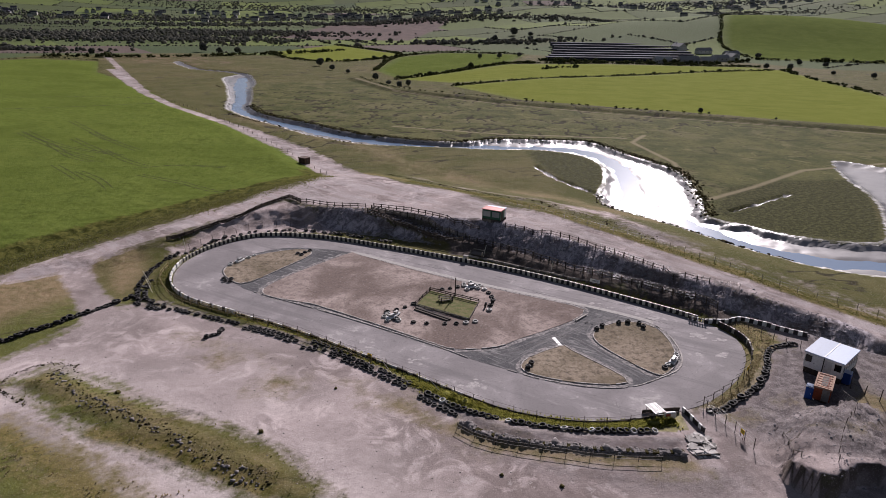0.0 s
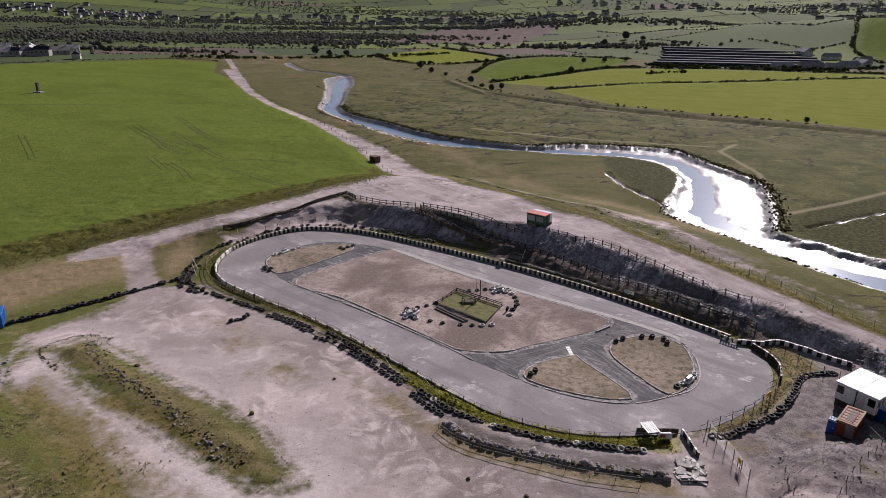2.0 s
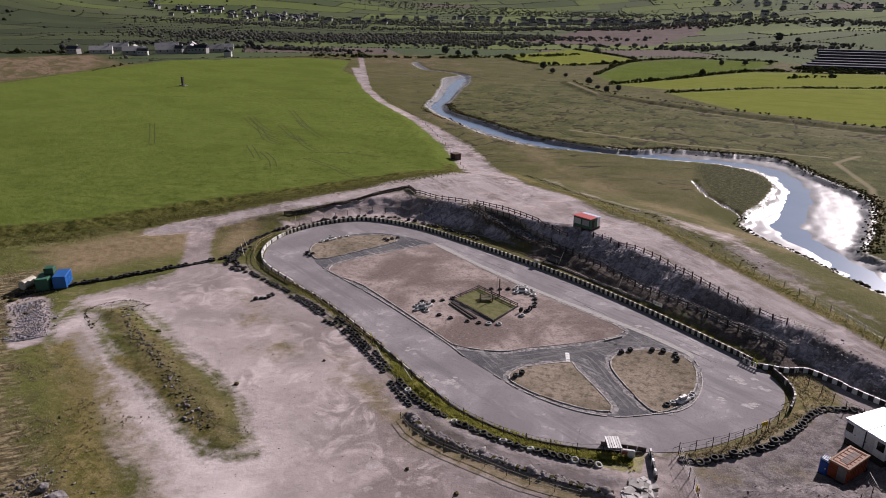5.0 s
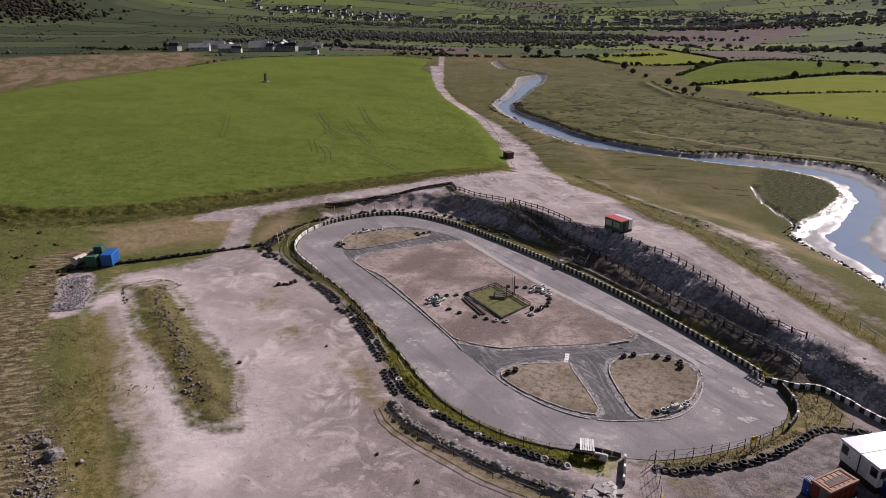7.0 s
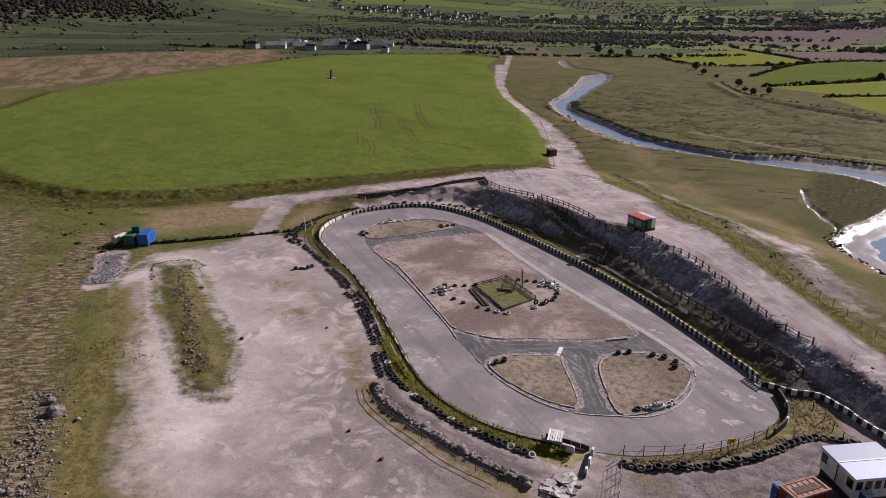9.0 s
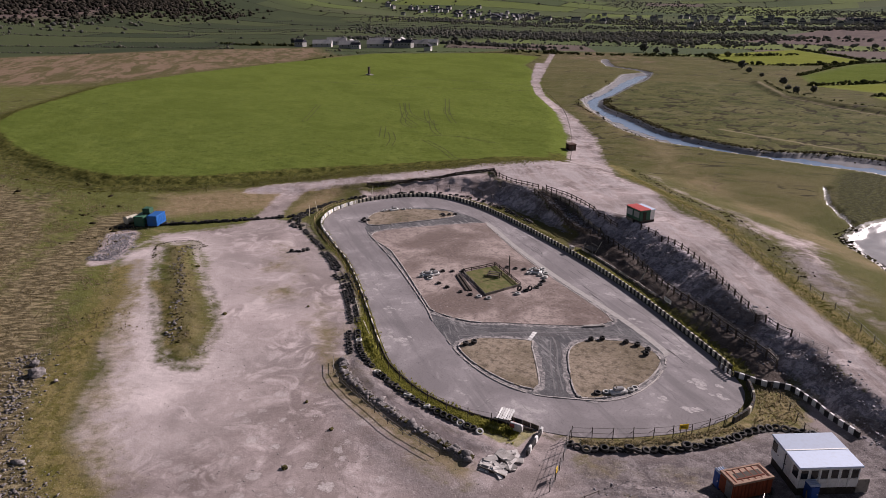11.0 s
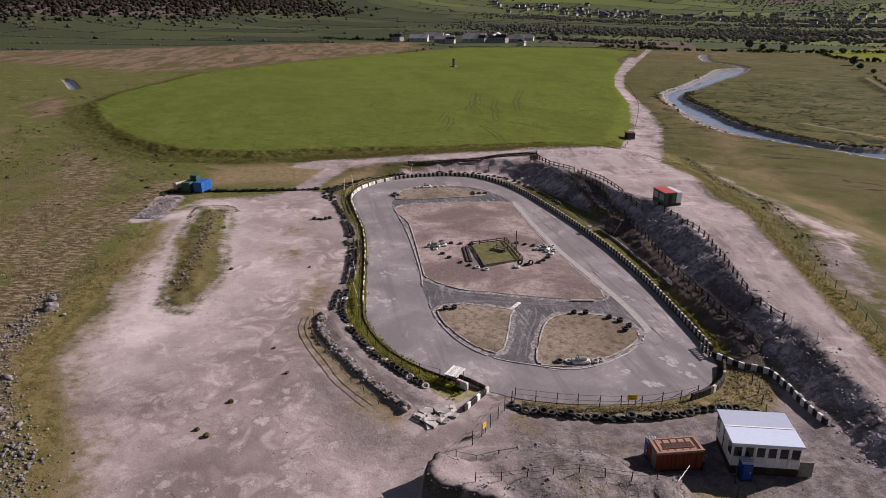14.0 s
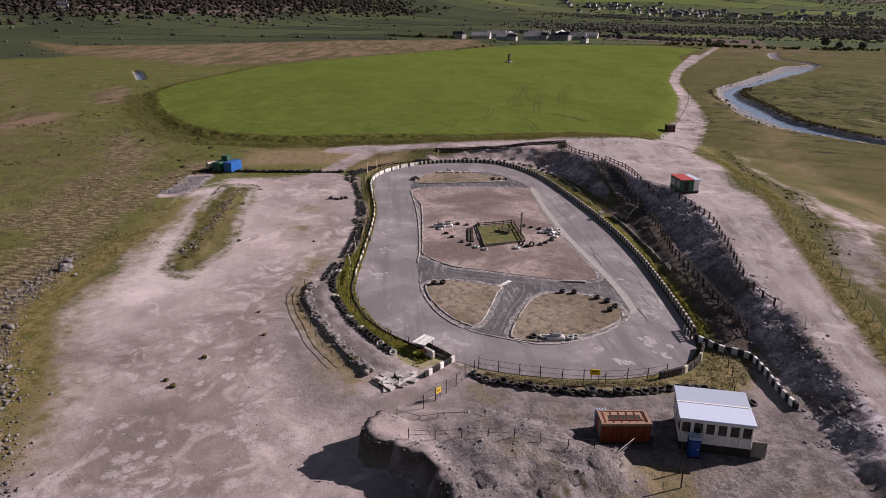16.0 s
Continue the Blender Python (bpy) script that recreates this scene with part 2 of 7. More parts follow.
def inside(X, Y, pts):
    r = np.zeros(X.shape, bool)
    q = [(a[0], a[1]) for a in pts]
    for (ax, ay), (bx, by) in zip(q, q[1:] + q[:1]):
        if ay != by:
            r ^= ((ay > Y) != (by > Y)) & (X < (bx - ax) * (Y - ay) / (by - ay) + ax)
    return r


def area_dist(X, Y, pts, reach=1e9):
    """Signed distance from an area's edge, positive inside; far points are clipped to reach."""
    out = np.full(X.shape, -reach if reach < 1e8 else -1e4)
    q = np.array([(a[0], a[1]) for a in pts])
    m = (X > q[:, 0].min() - reach) & (X < q[:, 0].max() + reach) & (Y > q[:, 1].min() - reach) & (Y < q[:, 1].max() + reach)
    if m.any():
        d = seg_dist(X[m], Y[m], pts, True)
        out[m] = np.where(inside(X[m], Y[m], pts), d, -d)
    return out


def smooth(v):
    v = np.clip(v, 0, 1)
    return v * v * (3 - 2 * v)


def wavy(X, Y, scale, seed=0):
    """Cheap smooth noise from sums of sines, about -1 to 1."""
    r = np.random.RandomState(seed)
    s = 0
    for k in range(7):
        a, f, ph = r.uniform(0, 6.283), (0.6 + 0.35 * k) / scale * 6.283, r.uniform(0, 6.283)
        s = s + np.sin((X * math.cos(a) + Y * math.sin(a)) * f + ph + 1.3 * np.sin((Y * math.cos(a) - X * math.sin(a)) * f * 0.7 + ph)) / (1 + 0.5 * k)
    return s / 2.6


# ---------------------------------------------------------------- the plan
TRACK_OUT = spline([(-46, 160.5), (-52.5, 153), (-56, 143), (-54.5, 133), (-48.5, 125), (-37, 118.5), (-26, 113), (-15.7, 106.6), (-4.6, 98.9), (6, 91.4), (12.7, 87.3), (21, 84.9), (27.6, 84.9), (33, 86), (38, 87.4), (42.5, 89.3), (45.6, 91.5), (48.6, 94.2), (52.6, 98.8), (55.4, 103.7), (56.7, 108.5), (56.3, 112.9), (53.5, 117.3), (44.5, 124.3), (28.9, 135.1), (12.1, 144.7), (-9.7, 154.7), (-26.6, 161.1), (-39, 162.6)], 1.5, True)
TRACK_IN = spline([(-40, 131.3), (-35.6, 128), (-17, 118), (1, 107), (8, 102), (13.9, 98.7), (19.1, 96.0), (26.5, 93.9), (33, 94.2), (38.7, 97.2), (42.4, 99.9), (44.4, 104.2), (44.8, 110.4), (43.2, 116.4), (40, 119.2), (30.7, 124.5), (12.4, 133.4), (-4.2, 142.8), (-18.5, 151.6), (-30, 154.6), (-38, 153), (-44, 146.5), (-46, 139)], 1.2, True)
RIVER = [(-148, 512), (-152, 492), (-139, 455), (-127, 418), (-119, 392), (-112, 364), (-95, 338), (-71, 312), (-52, 292), (-30, 278), (-12, 275), (7, 274), (21, 272), (44, 272), (58, 263), (62, 245), (57, 221), (52, 207), (52, 194), (59, 184), (66, 173), (76, 158), (85, 148), (96, 144), (110, 142), (150, 150), (178, 185), (185, 225), (160, 262), (148, 240), (140, 206), (127, 180), (117, 166), (96, 170), (87, 179), (79, 186), (84, 209), (88, 238), (82, 256), (75, 270), (66, 291), (46, 293), (27, 293), (7, 285), (-17, 291), (-38, 302), (-63, 325), (-87, 346), (-100, 368), (-108, 402), (-118, 440), (-124, 472), (-138, 512), (-145, 522)]
RIVER = [(p.x, p.y) for p in spline([(a, b, 0) for a, b in RIVER], 6, True)]
WATER_MID = [(-141, 505), (-136, 480), (-127, 445), (-114, 400), (-106, 365), (-67, 320), (-17, 285), (26, 282), (57, 279), (69, 256), (67, 227), (64, 203), (71, 187), (80, 168), (90, 158), (102, 154), (125, 152), (155, 172), (164, 215)]
WATER_MID = [(p.x, p.y) for p in spline([(a, b, 0) for a, b in WATER_MID], 5)]
CREEKS = [[(-145, 520), (-160, 534), (-190, 548), (-212, 580), (-224, 602)], [(-349, 132), (-372, 136), (-405, 141)], [(88, 191.8), (95, 196.5), (101, 201.3), (116, 212.5)], [(52, 207), (42, 226), (37, 244)]]
HOLLOW = [(-120, 60), (-104, 115), (-88, 131), (-73, 138), (-62.5, 146), (-58.5, 153), (-52, 161.5), (-45, 167.5), (-37, 170), (-28.5, 169), (-14, 164.2), (-5.4, 161), (3, 158.6), (10.5, 158.2), (22, 150.4), (34.2, 140), (43.6, 133), (52.6, 126.8), (58.6, 123.0), (61, 120.6), (68.1, 115.3), (74.7, 111.2), (80.4, 105.3), (100, 84), (130, 40), (100, -60), (-120, -60)]
RIDGE = [(-110, 108, 0.4), (-95, 125, 0.6), (-78, 147, 1.2), (-58, 170, 2.6), (-40, 190, 3.8), (-20, 190, 4.2), (0, 178, 4.7), (22, 168, 5.1), (40, 153, 4.7), (54, 137, 4.1), (64, 128.5, 3.5), (75, 119, 2.3), (86, 108, 1.4), (100, 95, 1.1), (140, 56, 1.0)]
# the fenced ramp down the bank: plan place and height
RAMP = [(-15.5, 172.2, 4.1), (-8, 167.8, 3.3), (-3, 164.4, 2.7), (2.5, 160.4, 2.1), (9, 157.8, 1.4)]
FIELD = [(-250, 512), (-196, 450), (-148, 379), (-99, 320), (-60, 262), (-34, 220), (-41, 203), (-58, 184), (-79, 162), (-94, 140), (-104, 123), (-127, 105), (-159, 100), (-210, 103), (-270, 115), (-303, 137), (-380, 215), (-411, 306), (-430, 420), (-440, 520), (-346, 600), (-286, 590)]
ROAD = [(-89, 130), (-80, 136), (-72, 146), (-61, 160), (-50.5, 172.5), (-41, 185.4), (-36.4, 180), (-30, 176.4), (-16, 173), (-4, 168), (12, 161), (24, 156.2), (33, 149.8), (44.4, 138.2), (53.4, 129.9), (60, 126.8), (67, 121.8), (76.8, 112), (81, 106.5), (95, 96), (140, 46), (152, 56), (100, 104), (84, 120), (73.5, 127), (62, 140), (53, 149), (42, 158), (31, 169), (19, 177), (6, 193), (-8, 201), (-20, 219), (-29, 233), (-53, 270), (-86, 309), (-131, 355), (-170, 410), (-224, 503), (-248, 535), (-253, 533), (-196, 440), (-143, 366), (-93, 307), (-60, 262), (-36, 221), (-38, 205), (-45, 196), (-56, 178.5), (-67, 165), (-76, 154), (-84, 142), (-91, 133)]
YARD = [(45, 10), (20, 40), (5, 45), (-6, 47), (-20, 58), (-50, 73), (-66, 82), (-72, 96), (-61, 119), (-54, 122.5), (-41.5, 116.4), (-25, 109.2), (-11, 101.3), (0.2, 91.6), (7, 87), (12, 84.4), (21, 82.3), (30, 82), (36, 83), (38.4, 87), (43, 89), (47, 90.4), (53, 95), (57.5, 100.5), (60, 106.5), (66, 109), (60, 118.5), (70, 115), (82, 106), (98, 88), (130, 30), (90, -20)]
BEND_SLOPE = [(-58, 146), (-64, 150), (-52, 174), (-41, 184), (-33, 177), (-20, 168), (-27, 165), (-44, 164)]
STRIP = [(-15, 65), (-10, 68), (-20, 78), (-43, 89), (-61, 98), (-66, 92), (-49, 81.5), (-28, 71)]
SAND = [(-86, 102), (-68, 126), (-74, 143), (-93, 130), (-105, 114)]
VERGE_BED = [(-9, 101.2), (0, 95.1), (6, 90.7), (12.7, 86.6), (21, 84.2), (27.6, 84.2), (33, 85.3), (37.4, 86.2), (37.4, 84), (34, 83.2), (28, 83.0), (22, 83.2), (14.6, 84.6), (8.2, 86.8), (4, 89.4), (-4.6, 97.4)]
FOOTPATH = [(5.6, 83.4), (9, 80.9), (13, 79.5), (18, 78.6), (25.5, 77.6), (32.8, 77.2), (36.4, 77.4), (37, 81.4), (30, 81.4), (21, 81.8), (12, 84), (6.6, 86.6)]
MOUND = [(46.0, 72.2), (46.8, 76), (48.5, 80), (51, 85), (58, 89.5), (65, 91.6), (68.4, 88.6), (68.8, 86), (68, 83.2), (67.2, 77), (67.5, 70), (68, 62), (68, 52), (66.5, 52), (65.6, 60), (64.6, 65), (62.6, 68.6), (60.2, 70.0), (58.2, 70.3), (55.8, 70.1), (53.8, 69.3), (52.3, 67.8), (50.6, 67.4), (48.7, 68.2), (47.0, 69.6)]
LUSH_A = [(10, 470), (56, 402), (100, 383), (141, 369), (216, 339), (262, 330), (298, 457), (300, 508), (308, 625), (290, 636), (171, 563), (74, 523)]
LUSH_B = [(-30, 505), (4, 550), (63, 638), (138, 656), (239, 652), (298, 650), (290, 640), (171, 568), (74, 527), (10, 491)]
FIELD_C = [(-51, 562), (-40, 689), (8, 749), (90, 740), (63, 642), (0, 552), (-30, 512)]
FIELD_D = [(-171, 713), (-122, 832), (-40, 720), (-68, 649), (-103, 629), (-141, 654)]
HILL = [(325, 715), (322, 803), (355, 900), (400, 1010), (470, 1080), (660, 1040), (820, 900), (720, 680), (445, 697)]
PLOUGH = [(-224, 949), (-171, 1384), (22, 1258), (-41, 919), (-165, 925)]
HEATH = [(-360, 754), (-241, 704), (-155, 600), (-165, 560), (-272, 567), (-300, 600)]
FIELD_TURN, FIELD_L, FIELD_W = radians(24), 165.0, 92.0


def patch_uv(x, y):
    """Plan place in the far patchwork: along and across its rows of fields."""
    u = x * math.cos(FIELD_TURN) + y * math.sin(FIELD_TURN)
    v = y * math.cos(FIELD_TURN) - x * math.sin(FIELD_TURN)
    return u + 30 * np.sin(v / 130), v + 34 * np.sin(u / 210)


def patch_xy(u, v):
    a, b = u, v
    for _ in range(8):
        a, b = u - 30 * np.sin(b / 130), v - 34 * np.sin(a / 210)
    return a * math.cos(FIELD_TURN) - b * math.sin(FIELD_TURN), a * math.sin(FIELD_TURN) + b * math.cos(FIELD_TURN)

MOOR = [(-900, 120), (-760, 150), (-690, 240), (-646, 412), (-560, 545), (-470, 490), (-440, 420), (-424, 306), (-405, 232), (-425, 185), (-520, 160), (-640, 120)]
SALT = [(-125, 467), (-112, 427), (-102, 372), (-87, 346), (-63, 325), (-38, 302), (-17, 291), (7, 285), (27, 293), (66, 291), (75, 270), (82, 256), (88, 238), (84, 209), (79, 186), (96, 170), (117, 166), (160, 262), (300, 285), (216, 326), (141, 355), (100, 370), (56, 390), (16, 413), (-27, 437), (-58, 493)]
POINT_A = [(38, 252), (37, 268), (44, 272), (57, 264), (62, 246), (57, 222), (51, 208), (44, 222)]
POINT_B = [(82, 190), (98, 219), (121, 229), (150, 233), (138, 204), (126, 180), (116, 166), (96, 171), (87, 180)]
PATHS = [[(83, 207), (88, 225), (91, 254), (85, 291), (95, 308)], [(85, 203), (106, 219), (136, 245), (175, 259)], [(-20, 318), (30, 304), (84, 300)], [(-58, 493), (-27, 437), (16, 407), (56, 384), (100, 365), (141, 351), (216, 320), (300, 285)]]
RAIL = [(-58, 500), (-27, 444), (16, 418), (56, 394), (100, 375), (141, 361), (177, 345), (216, 331), (300, 296)]


def height(X, Y):
    """Height of the ground."""
    X, Y = np.asarray(X, float), np.asarray(Y, float)
    rx, ry = X + 0.8 * wavy(X, Y, 9, 3), Y + 0.8 * wavy(X, Y, 9, 4)
    # the road's ridge
    best, hr = np.full(X.shape, 1e18), np.zeros(X.shape)
    for (ax, ay, ah), (bx, by, bh) in zip(RIDGE[:-1], RIDGE[1:]):
        dx, dy = bx - ax, by - ay
        t = np.clip(((X - ax) * dx + (Y - ay) * dy) / (dx * dx + dy * dy), 0, 1)
        d = (X - ax - t * dx) ** 2 + (Y - ay - t * dy) ** 2
        hr = np.where(d < best, ah + t * (bh - ah), hr)
        best = np.minimum(best, d)
    d = np.sqrt(best)
    out = -area_dist(rx, ry, HOLLOW, 60)
    wide = 6.6 - 2.6 * smooth((X - 34) / 18) + 1.4 * smooth((X - 56) / 6) - 2.0 * smooth((X - 70) / 8)
    shelf = 1.3 * smooth((out + 4.6) / 3.4) * smooth((X - 1) / 8) * (1 - smooth((X - 55) / 5))
    rise = np.clip((out + 0.3) / wide, 0, 1)
    rise = 0.6 * rise + 0.4 * smooth(rise)
    h = shelf + (hr * (1 - smooth((d - 11) / 32)) - shelf) * rise * (out > -0.3)
    h = np.where(out > -5, h, 0 * h)
    face = smooth((out + 0.4) / 1.2) * smooth((wide - out) / 1.2) * smooth((hr - 1.5) / 2) * smooth((X + 38) / 8)
    gully = np.abs(np.sin((0.86 * X - 0.5 * Y) * 1.15 + 2.2 * wavy(X, Y, 11, 44)))
    h = h + face * (0.34 * wavy(X, Y, 6, 5) + 0.3 * wavy(X, Y, 2.6, 6) - 0.55 * (1 - gully) ** 2 + 0.2)
    best, hm = np.full(X.shape, 1e18), np.zeros(X.shape)
    for (ax, ay, ah), (bx, by, bh) in zip(RAMP[:-1], RAMP[1:]):
        dx, dy = bx - ax, by - ay
        t = np.clip(((X - ax) * dx + (Y - ay) * dy) / (dx * dx + dy * dy), 0, 1)
        e = (X - ax - t * dx) ** 2 + (Y - ay - t * dy) ** 2
        hm = np.where(e < best, ah + t * (bh - ah), hm)
        best = np.minimum(best, e)
    k = smooth((2.3 - np.sqrt(best)) / 1.0)
    h = h * (1 - k) + hm * k
    # the sheep field behind its dyke
    f = area_dist(X, Y, FIELD, 120)
    fz = 0.8 + 1.2 * smooth((330 - Y) / 150) - 0.8 * smooth((-120 - X) / 80)
    h = np.maximum(h, fz * smooth((f + 1.5) / 9.5)) - 0.35 * smooth(1 - np.abs(f + 3.0) / 2.6) * smooth((170 - Y) / 20)
    h = h + 0.35 * smooth(1 - np.abs(f - 5.0) / 6.0) * smooth((230 - Y) / 30) * (0.2 + wavy(X, Y, 6, 7) + 0.5 * wavy(X, Y, 3, 47))
    # yard, grass strip, mound
    s = area_dist(X, Y, STRIP, 20)
    h = h + 0.5 * smooth((s + 1) / 5) * (1 + 0.5 * wavy(X, Y, 6, 8))
    m = area_dist(X + 0.5 * wavy(X, Y, 3.5, 41), Y + 0.5 * wavy(X, Y, 3.5, 42), MOUND, 20)
    cut = smooth((75 - Y) / 2.5) * smooth((66.5 - X) / 3)
    flank = smooth((m + 1.0) / (6.5 - 3.0 * smooth((X - 62) / 4)))
    on = flank * (1 - cut) + np.clip((m + 0.1) / 1.15, 0, 1) * cut
    top = 2.3 + 0.9 * smooth((66 - X) / 9) + 0.18 * wavy(X, Y, 5, 9) + 0.12 * wavy(X, Y, 2.1, 10) + 0.5 * np.exp(-((X - 49.6) ** 2 + (Y - 69.4) ** 2) / 4.0)
    ribs = np.abs(np.sin((0.5 * X - 0.86 * Y) * 1.9 + 1.6 * wavy(X, Y, 6, 43)))
    h = h + on * top - 0.75 * (1 - ribs) ** 1.5 * smooth((m + 0.8) / 1.6) * smooth((6.5 - m) / 3) * smooth((X - 58) / 4)
    v = area_dist(X, Y, VERGE_BED, 6)
    h = h + 0.6 * smooth((v + 0.2) / 1.2)
    p = area_dist(X, Y, FOOTPATH, 6)
    h = np.maximum(h, 0.62 * smooth((p + 0.35) / 0.9) * smooth((37.5 - X) / 2.5))
    # marsh hummocks, river, creeks
    calm = smooth((np.hypot(X - 5, Y - 115) - 62) / 40)
    h = h + calm * (0.14 * wavy(X, Y, 14, 11) + 0.07 * wavy(X, Y, 5, 12)) * smooth((5 - np.abs(f)) / 100 + 0.9)
    r = area_dist(X + 1.2 * wavy(X, Y, 7, 13), Y + 1.2 * wavy(X, Y, 7, 14), RIVER, 120)
    mid = seg_dist(X + 1.6 * wavy(X, Y, 14, 48), Y + 1.6 * wavy(X, Y, 14, 49), WATER_MID)
    bed = -1.3 - 0.6 * smooth((6.5 - mid) / 5.5) + 0.05 * wavy(X, Y, 6, 15) + 0.04 * wavy(X, Y, 2.5, 50)
    k = smooth((r + 0.5) / 3.2)
    h = h * (1 - k) + bed * k
    for c, w in zip(CREEKS, (4, 3.2, 1.1, 1.1)):
        k = smooth((w - seg_dist(X + wavy(X, Y, 9, 16) * 1.5, Y, c)) / (0.7 * w))
        h = h * (1 - k) + (-1.9 if w > 2 else -0.8) * k
    # railway bank, hills, the far rise
    h = h + 1.6 * smooth((9 - seg_dist(X, Y, RAIL)) / 6) + 1.2 * smooth((area_dist(X, Y, LUSH_A, 60) + 10) / 20) * 0.5
    for cx, cy, sx, sy, turn, top in ((455, 985, 300, 175, -10, 40), (150, 1330, 260, 170, 10, 26), (330, 1700, 380, 180, 0, 38), (-1720, 760, 330, 720, 14, 150), (-1500, 1900, 520, 400, 30, 70), (-300, 2600, 900, 400, 5, 45), (1500, 2100, 600, 500, 0, 60)):
        u, v = X - cx, Y - cy
        a = radians(turn)
        h = h + top * np.exp(-(((u * math.cos(a) + v * math.sin(a)) / sx) ** 2 + ((v * math.cos(a) - u * math.sin(a)) / sy) ** 2))
    far = np.hypot(X, Y - 100)
    h = h + smooth((far - 1500) / 3300) * (150 + 40 * wavy(X, Y, 2600, 17)) + smooth((far - 700) / 800) * 5 * wavy(X, Y, 500, 18)
    return h




# ---------------------------------------------------------------- ground sheet
def grid_lines(parts, lo, hi, grow=1.05):
    """Grid lines: stretches (from, to, step), then ever wider steps out to lo and hi."""
    v = []
    for a, b, s in parts:
        v += list(np.linspace(a, b, max(2, round((b - a) / s)), endpoint=False))
    v.append(parts[-1][1])
    s = parts[-1][2]
    while v[-1] < hi:
        s *= grow
        v.append(v[-1] + s)
    s, low = parts[0][2], [v[0]]
    while low[-1] > lo:
        s *= grow
        low.append(low[-1] - s)
    return np.array(low[:0:-1] + v)


GX = grid_lines([(-320, -160, 2.6), (-160, -105, 1.3), (-105, 95, 0.7), (95, 150, 1.3), (150, 300, 2.6)], -4600, 4600, 1.04)
GY = grid_lines([(36, 200, 0.7), (200, 330, 1.3), (330, 520, 2.4)], -1500, 4700, 1.04)
X, Y = np.meshgrid(GX, GY)
nx, ny = len(GX), len(GY)
Z = height(X, Y)


def zone(pts, soft, reach=40):
    return np.clip(area_dist(X, Y, pts, reach) / soft * 0.5 + 0.5, 0, 1)


def band(pts, half, soft):
    return np.clip((half - seg_dist(X, Y, pts)) / soft * 0.5 + 0.5, 0, 1)


attrs = {}
attrs["gravel"] = np.maximum.reduce([zone(YARD, 4), zone(ROAD, 2.0), 0.85 * zone(BEND_SLOPE, 3), band([(-80, 141), (-72, 130), (-64, 119), (-60, 112)], 3.0, 3), band([(-33, 228), (-57, 267), (-90, 308), (-138, 361), (-176, 413), (-226, 504), (-300, 636)], 2.4, 1.2)]) * (1 - zone(STRIP, 5))
attrs["gravel"] = np.maximum(attrs["gravel"], 0.75 * band([(120, 85), (78, 132), (60, 148), (45, 168), (20, 192), (-10, 222)], 2.0, 7))
attrs["gravel"] = np.maximum(attrs["gravel"], band([(-66, 79), (-72, 84.7), (-80, 89.7)], 3.2, 2.5))
attrs["sand"] = np.maximum.reduce([zone(SAND, 8), 0.8 * zone([(-75, 144), (-68, 128), (-61, 124), (-60, 136), (-64, 147), (-70, 152)], 4), 0.8 * band([(60, 178), (40, 195), (28, 205), (-5, 238), (-40, 285), (-95, 335)], 5, 14)])
attrs["gravel"] = np.maximum(attrs["gravel"], 0.78 * zone([(22, 186), (30, 182), (41, 172.5), (55, 149), (62, 144), (60, 152), (56, 168), (49, 180), (40, 181), (30, 190)], 6))
attrs["lush"] = np.maximum.reduce([zone(FIELD, 3), zone(LUSH_A, 6), zone(LUSH_B, 8), zone(FIELD_C, 8), zone(HILL, 10), zone(FIELD_D, 8)])
attrs["plough"] = np.maximum.reduce([0.8 * zone([(-392, 470), (-372, 452), (-340, 500), (-362, 528)], 8), zone(PLOUGH, 14), np.clip(2.2 - np.hypot((X + 1500) / 260, (Y - 420) / 380) * 1.6, 0, 1)])
attrs["bright"] = np.maximum.reduce([zone(LUSH_A, 6), zone(LUSH_B, 8), zone(FIELD_D, 8)])
o = -area_dist(X, Y, HOLLOW, 60)
slope = np.hypot(*np.gradient(Z, GY, GX))
bank_far = 6.8 - 2.4 * smooth((X - 34) / 18)
attrs["rock"] = np.clip((o + 0.6) / 1.2, 0, 1) * np.clip((bank_far - o) / 1.0 + 0.5, 0, 1) * np.clip((X + 34) / 6, 0, 1) * np.clip((84 - X) / 5, 0, 1)
ramp_d = seg_dist(X, Y, [p[:2] for p in RAMP])
attrs["mud"] = np.maximum.reduce([zone(RIVER, 3)] + [band(c, w, 2) for c, w in zip(CREEKS, (3.5, 3, 0.5, 0.5))])
attrs["moor"] = np.maximum.reduce([zone(MOOR, 30, 80), zone([(-321, 118), (-293, 95), (-246, 90), (-236, 104), (-285, 113)], 6), 0.85 * zone([(-238, 50), (-186, 46), (-200, 70), (-224, 80), (-247, 67)], 10), 0.5 * zone(HEATH, 20), 0.42 * np.clip((-30 - X) / 40, 0, 1) * np.clip((100 - Y) / 30, 0, 1)])
attrs["pasture"] = np.clip((-25 - X) / 30, 0, 1) * np.clip((150 - Y - 0.25 * (X + 100)) / 25, 0, 1) * (1 - zone(MOOR, 30, 80))
attrs["far"] = np.clip((np.hypot(X - 40, Y - 100) - 600 - 40 * wavy(X, Y, 300, 21)) / 60, 0, 1) * (1 - zone(MOOR, 30, 80)) * (1 - attrs["lush"])
# cloud shade over the western far fields, put into their colour
attrs["cloud_dim"] = np.clip((-430 - X) / 120, 0, 1) * np.clip((1350 - Y) / 200, 0, 1)
attrs["grit"] = zone([(44, 84), (47, 89), (53, 94), (58, 101), (61, 107), (67, 109.5), (70, 115), (84, 106), (98, 88), (92, 60), (72, 56), (60, 70), (52, 78)], 5)
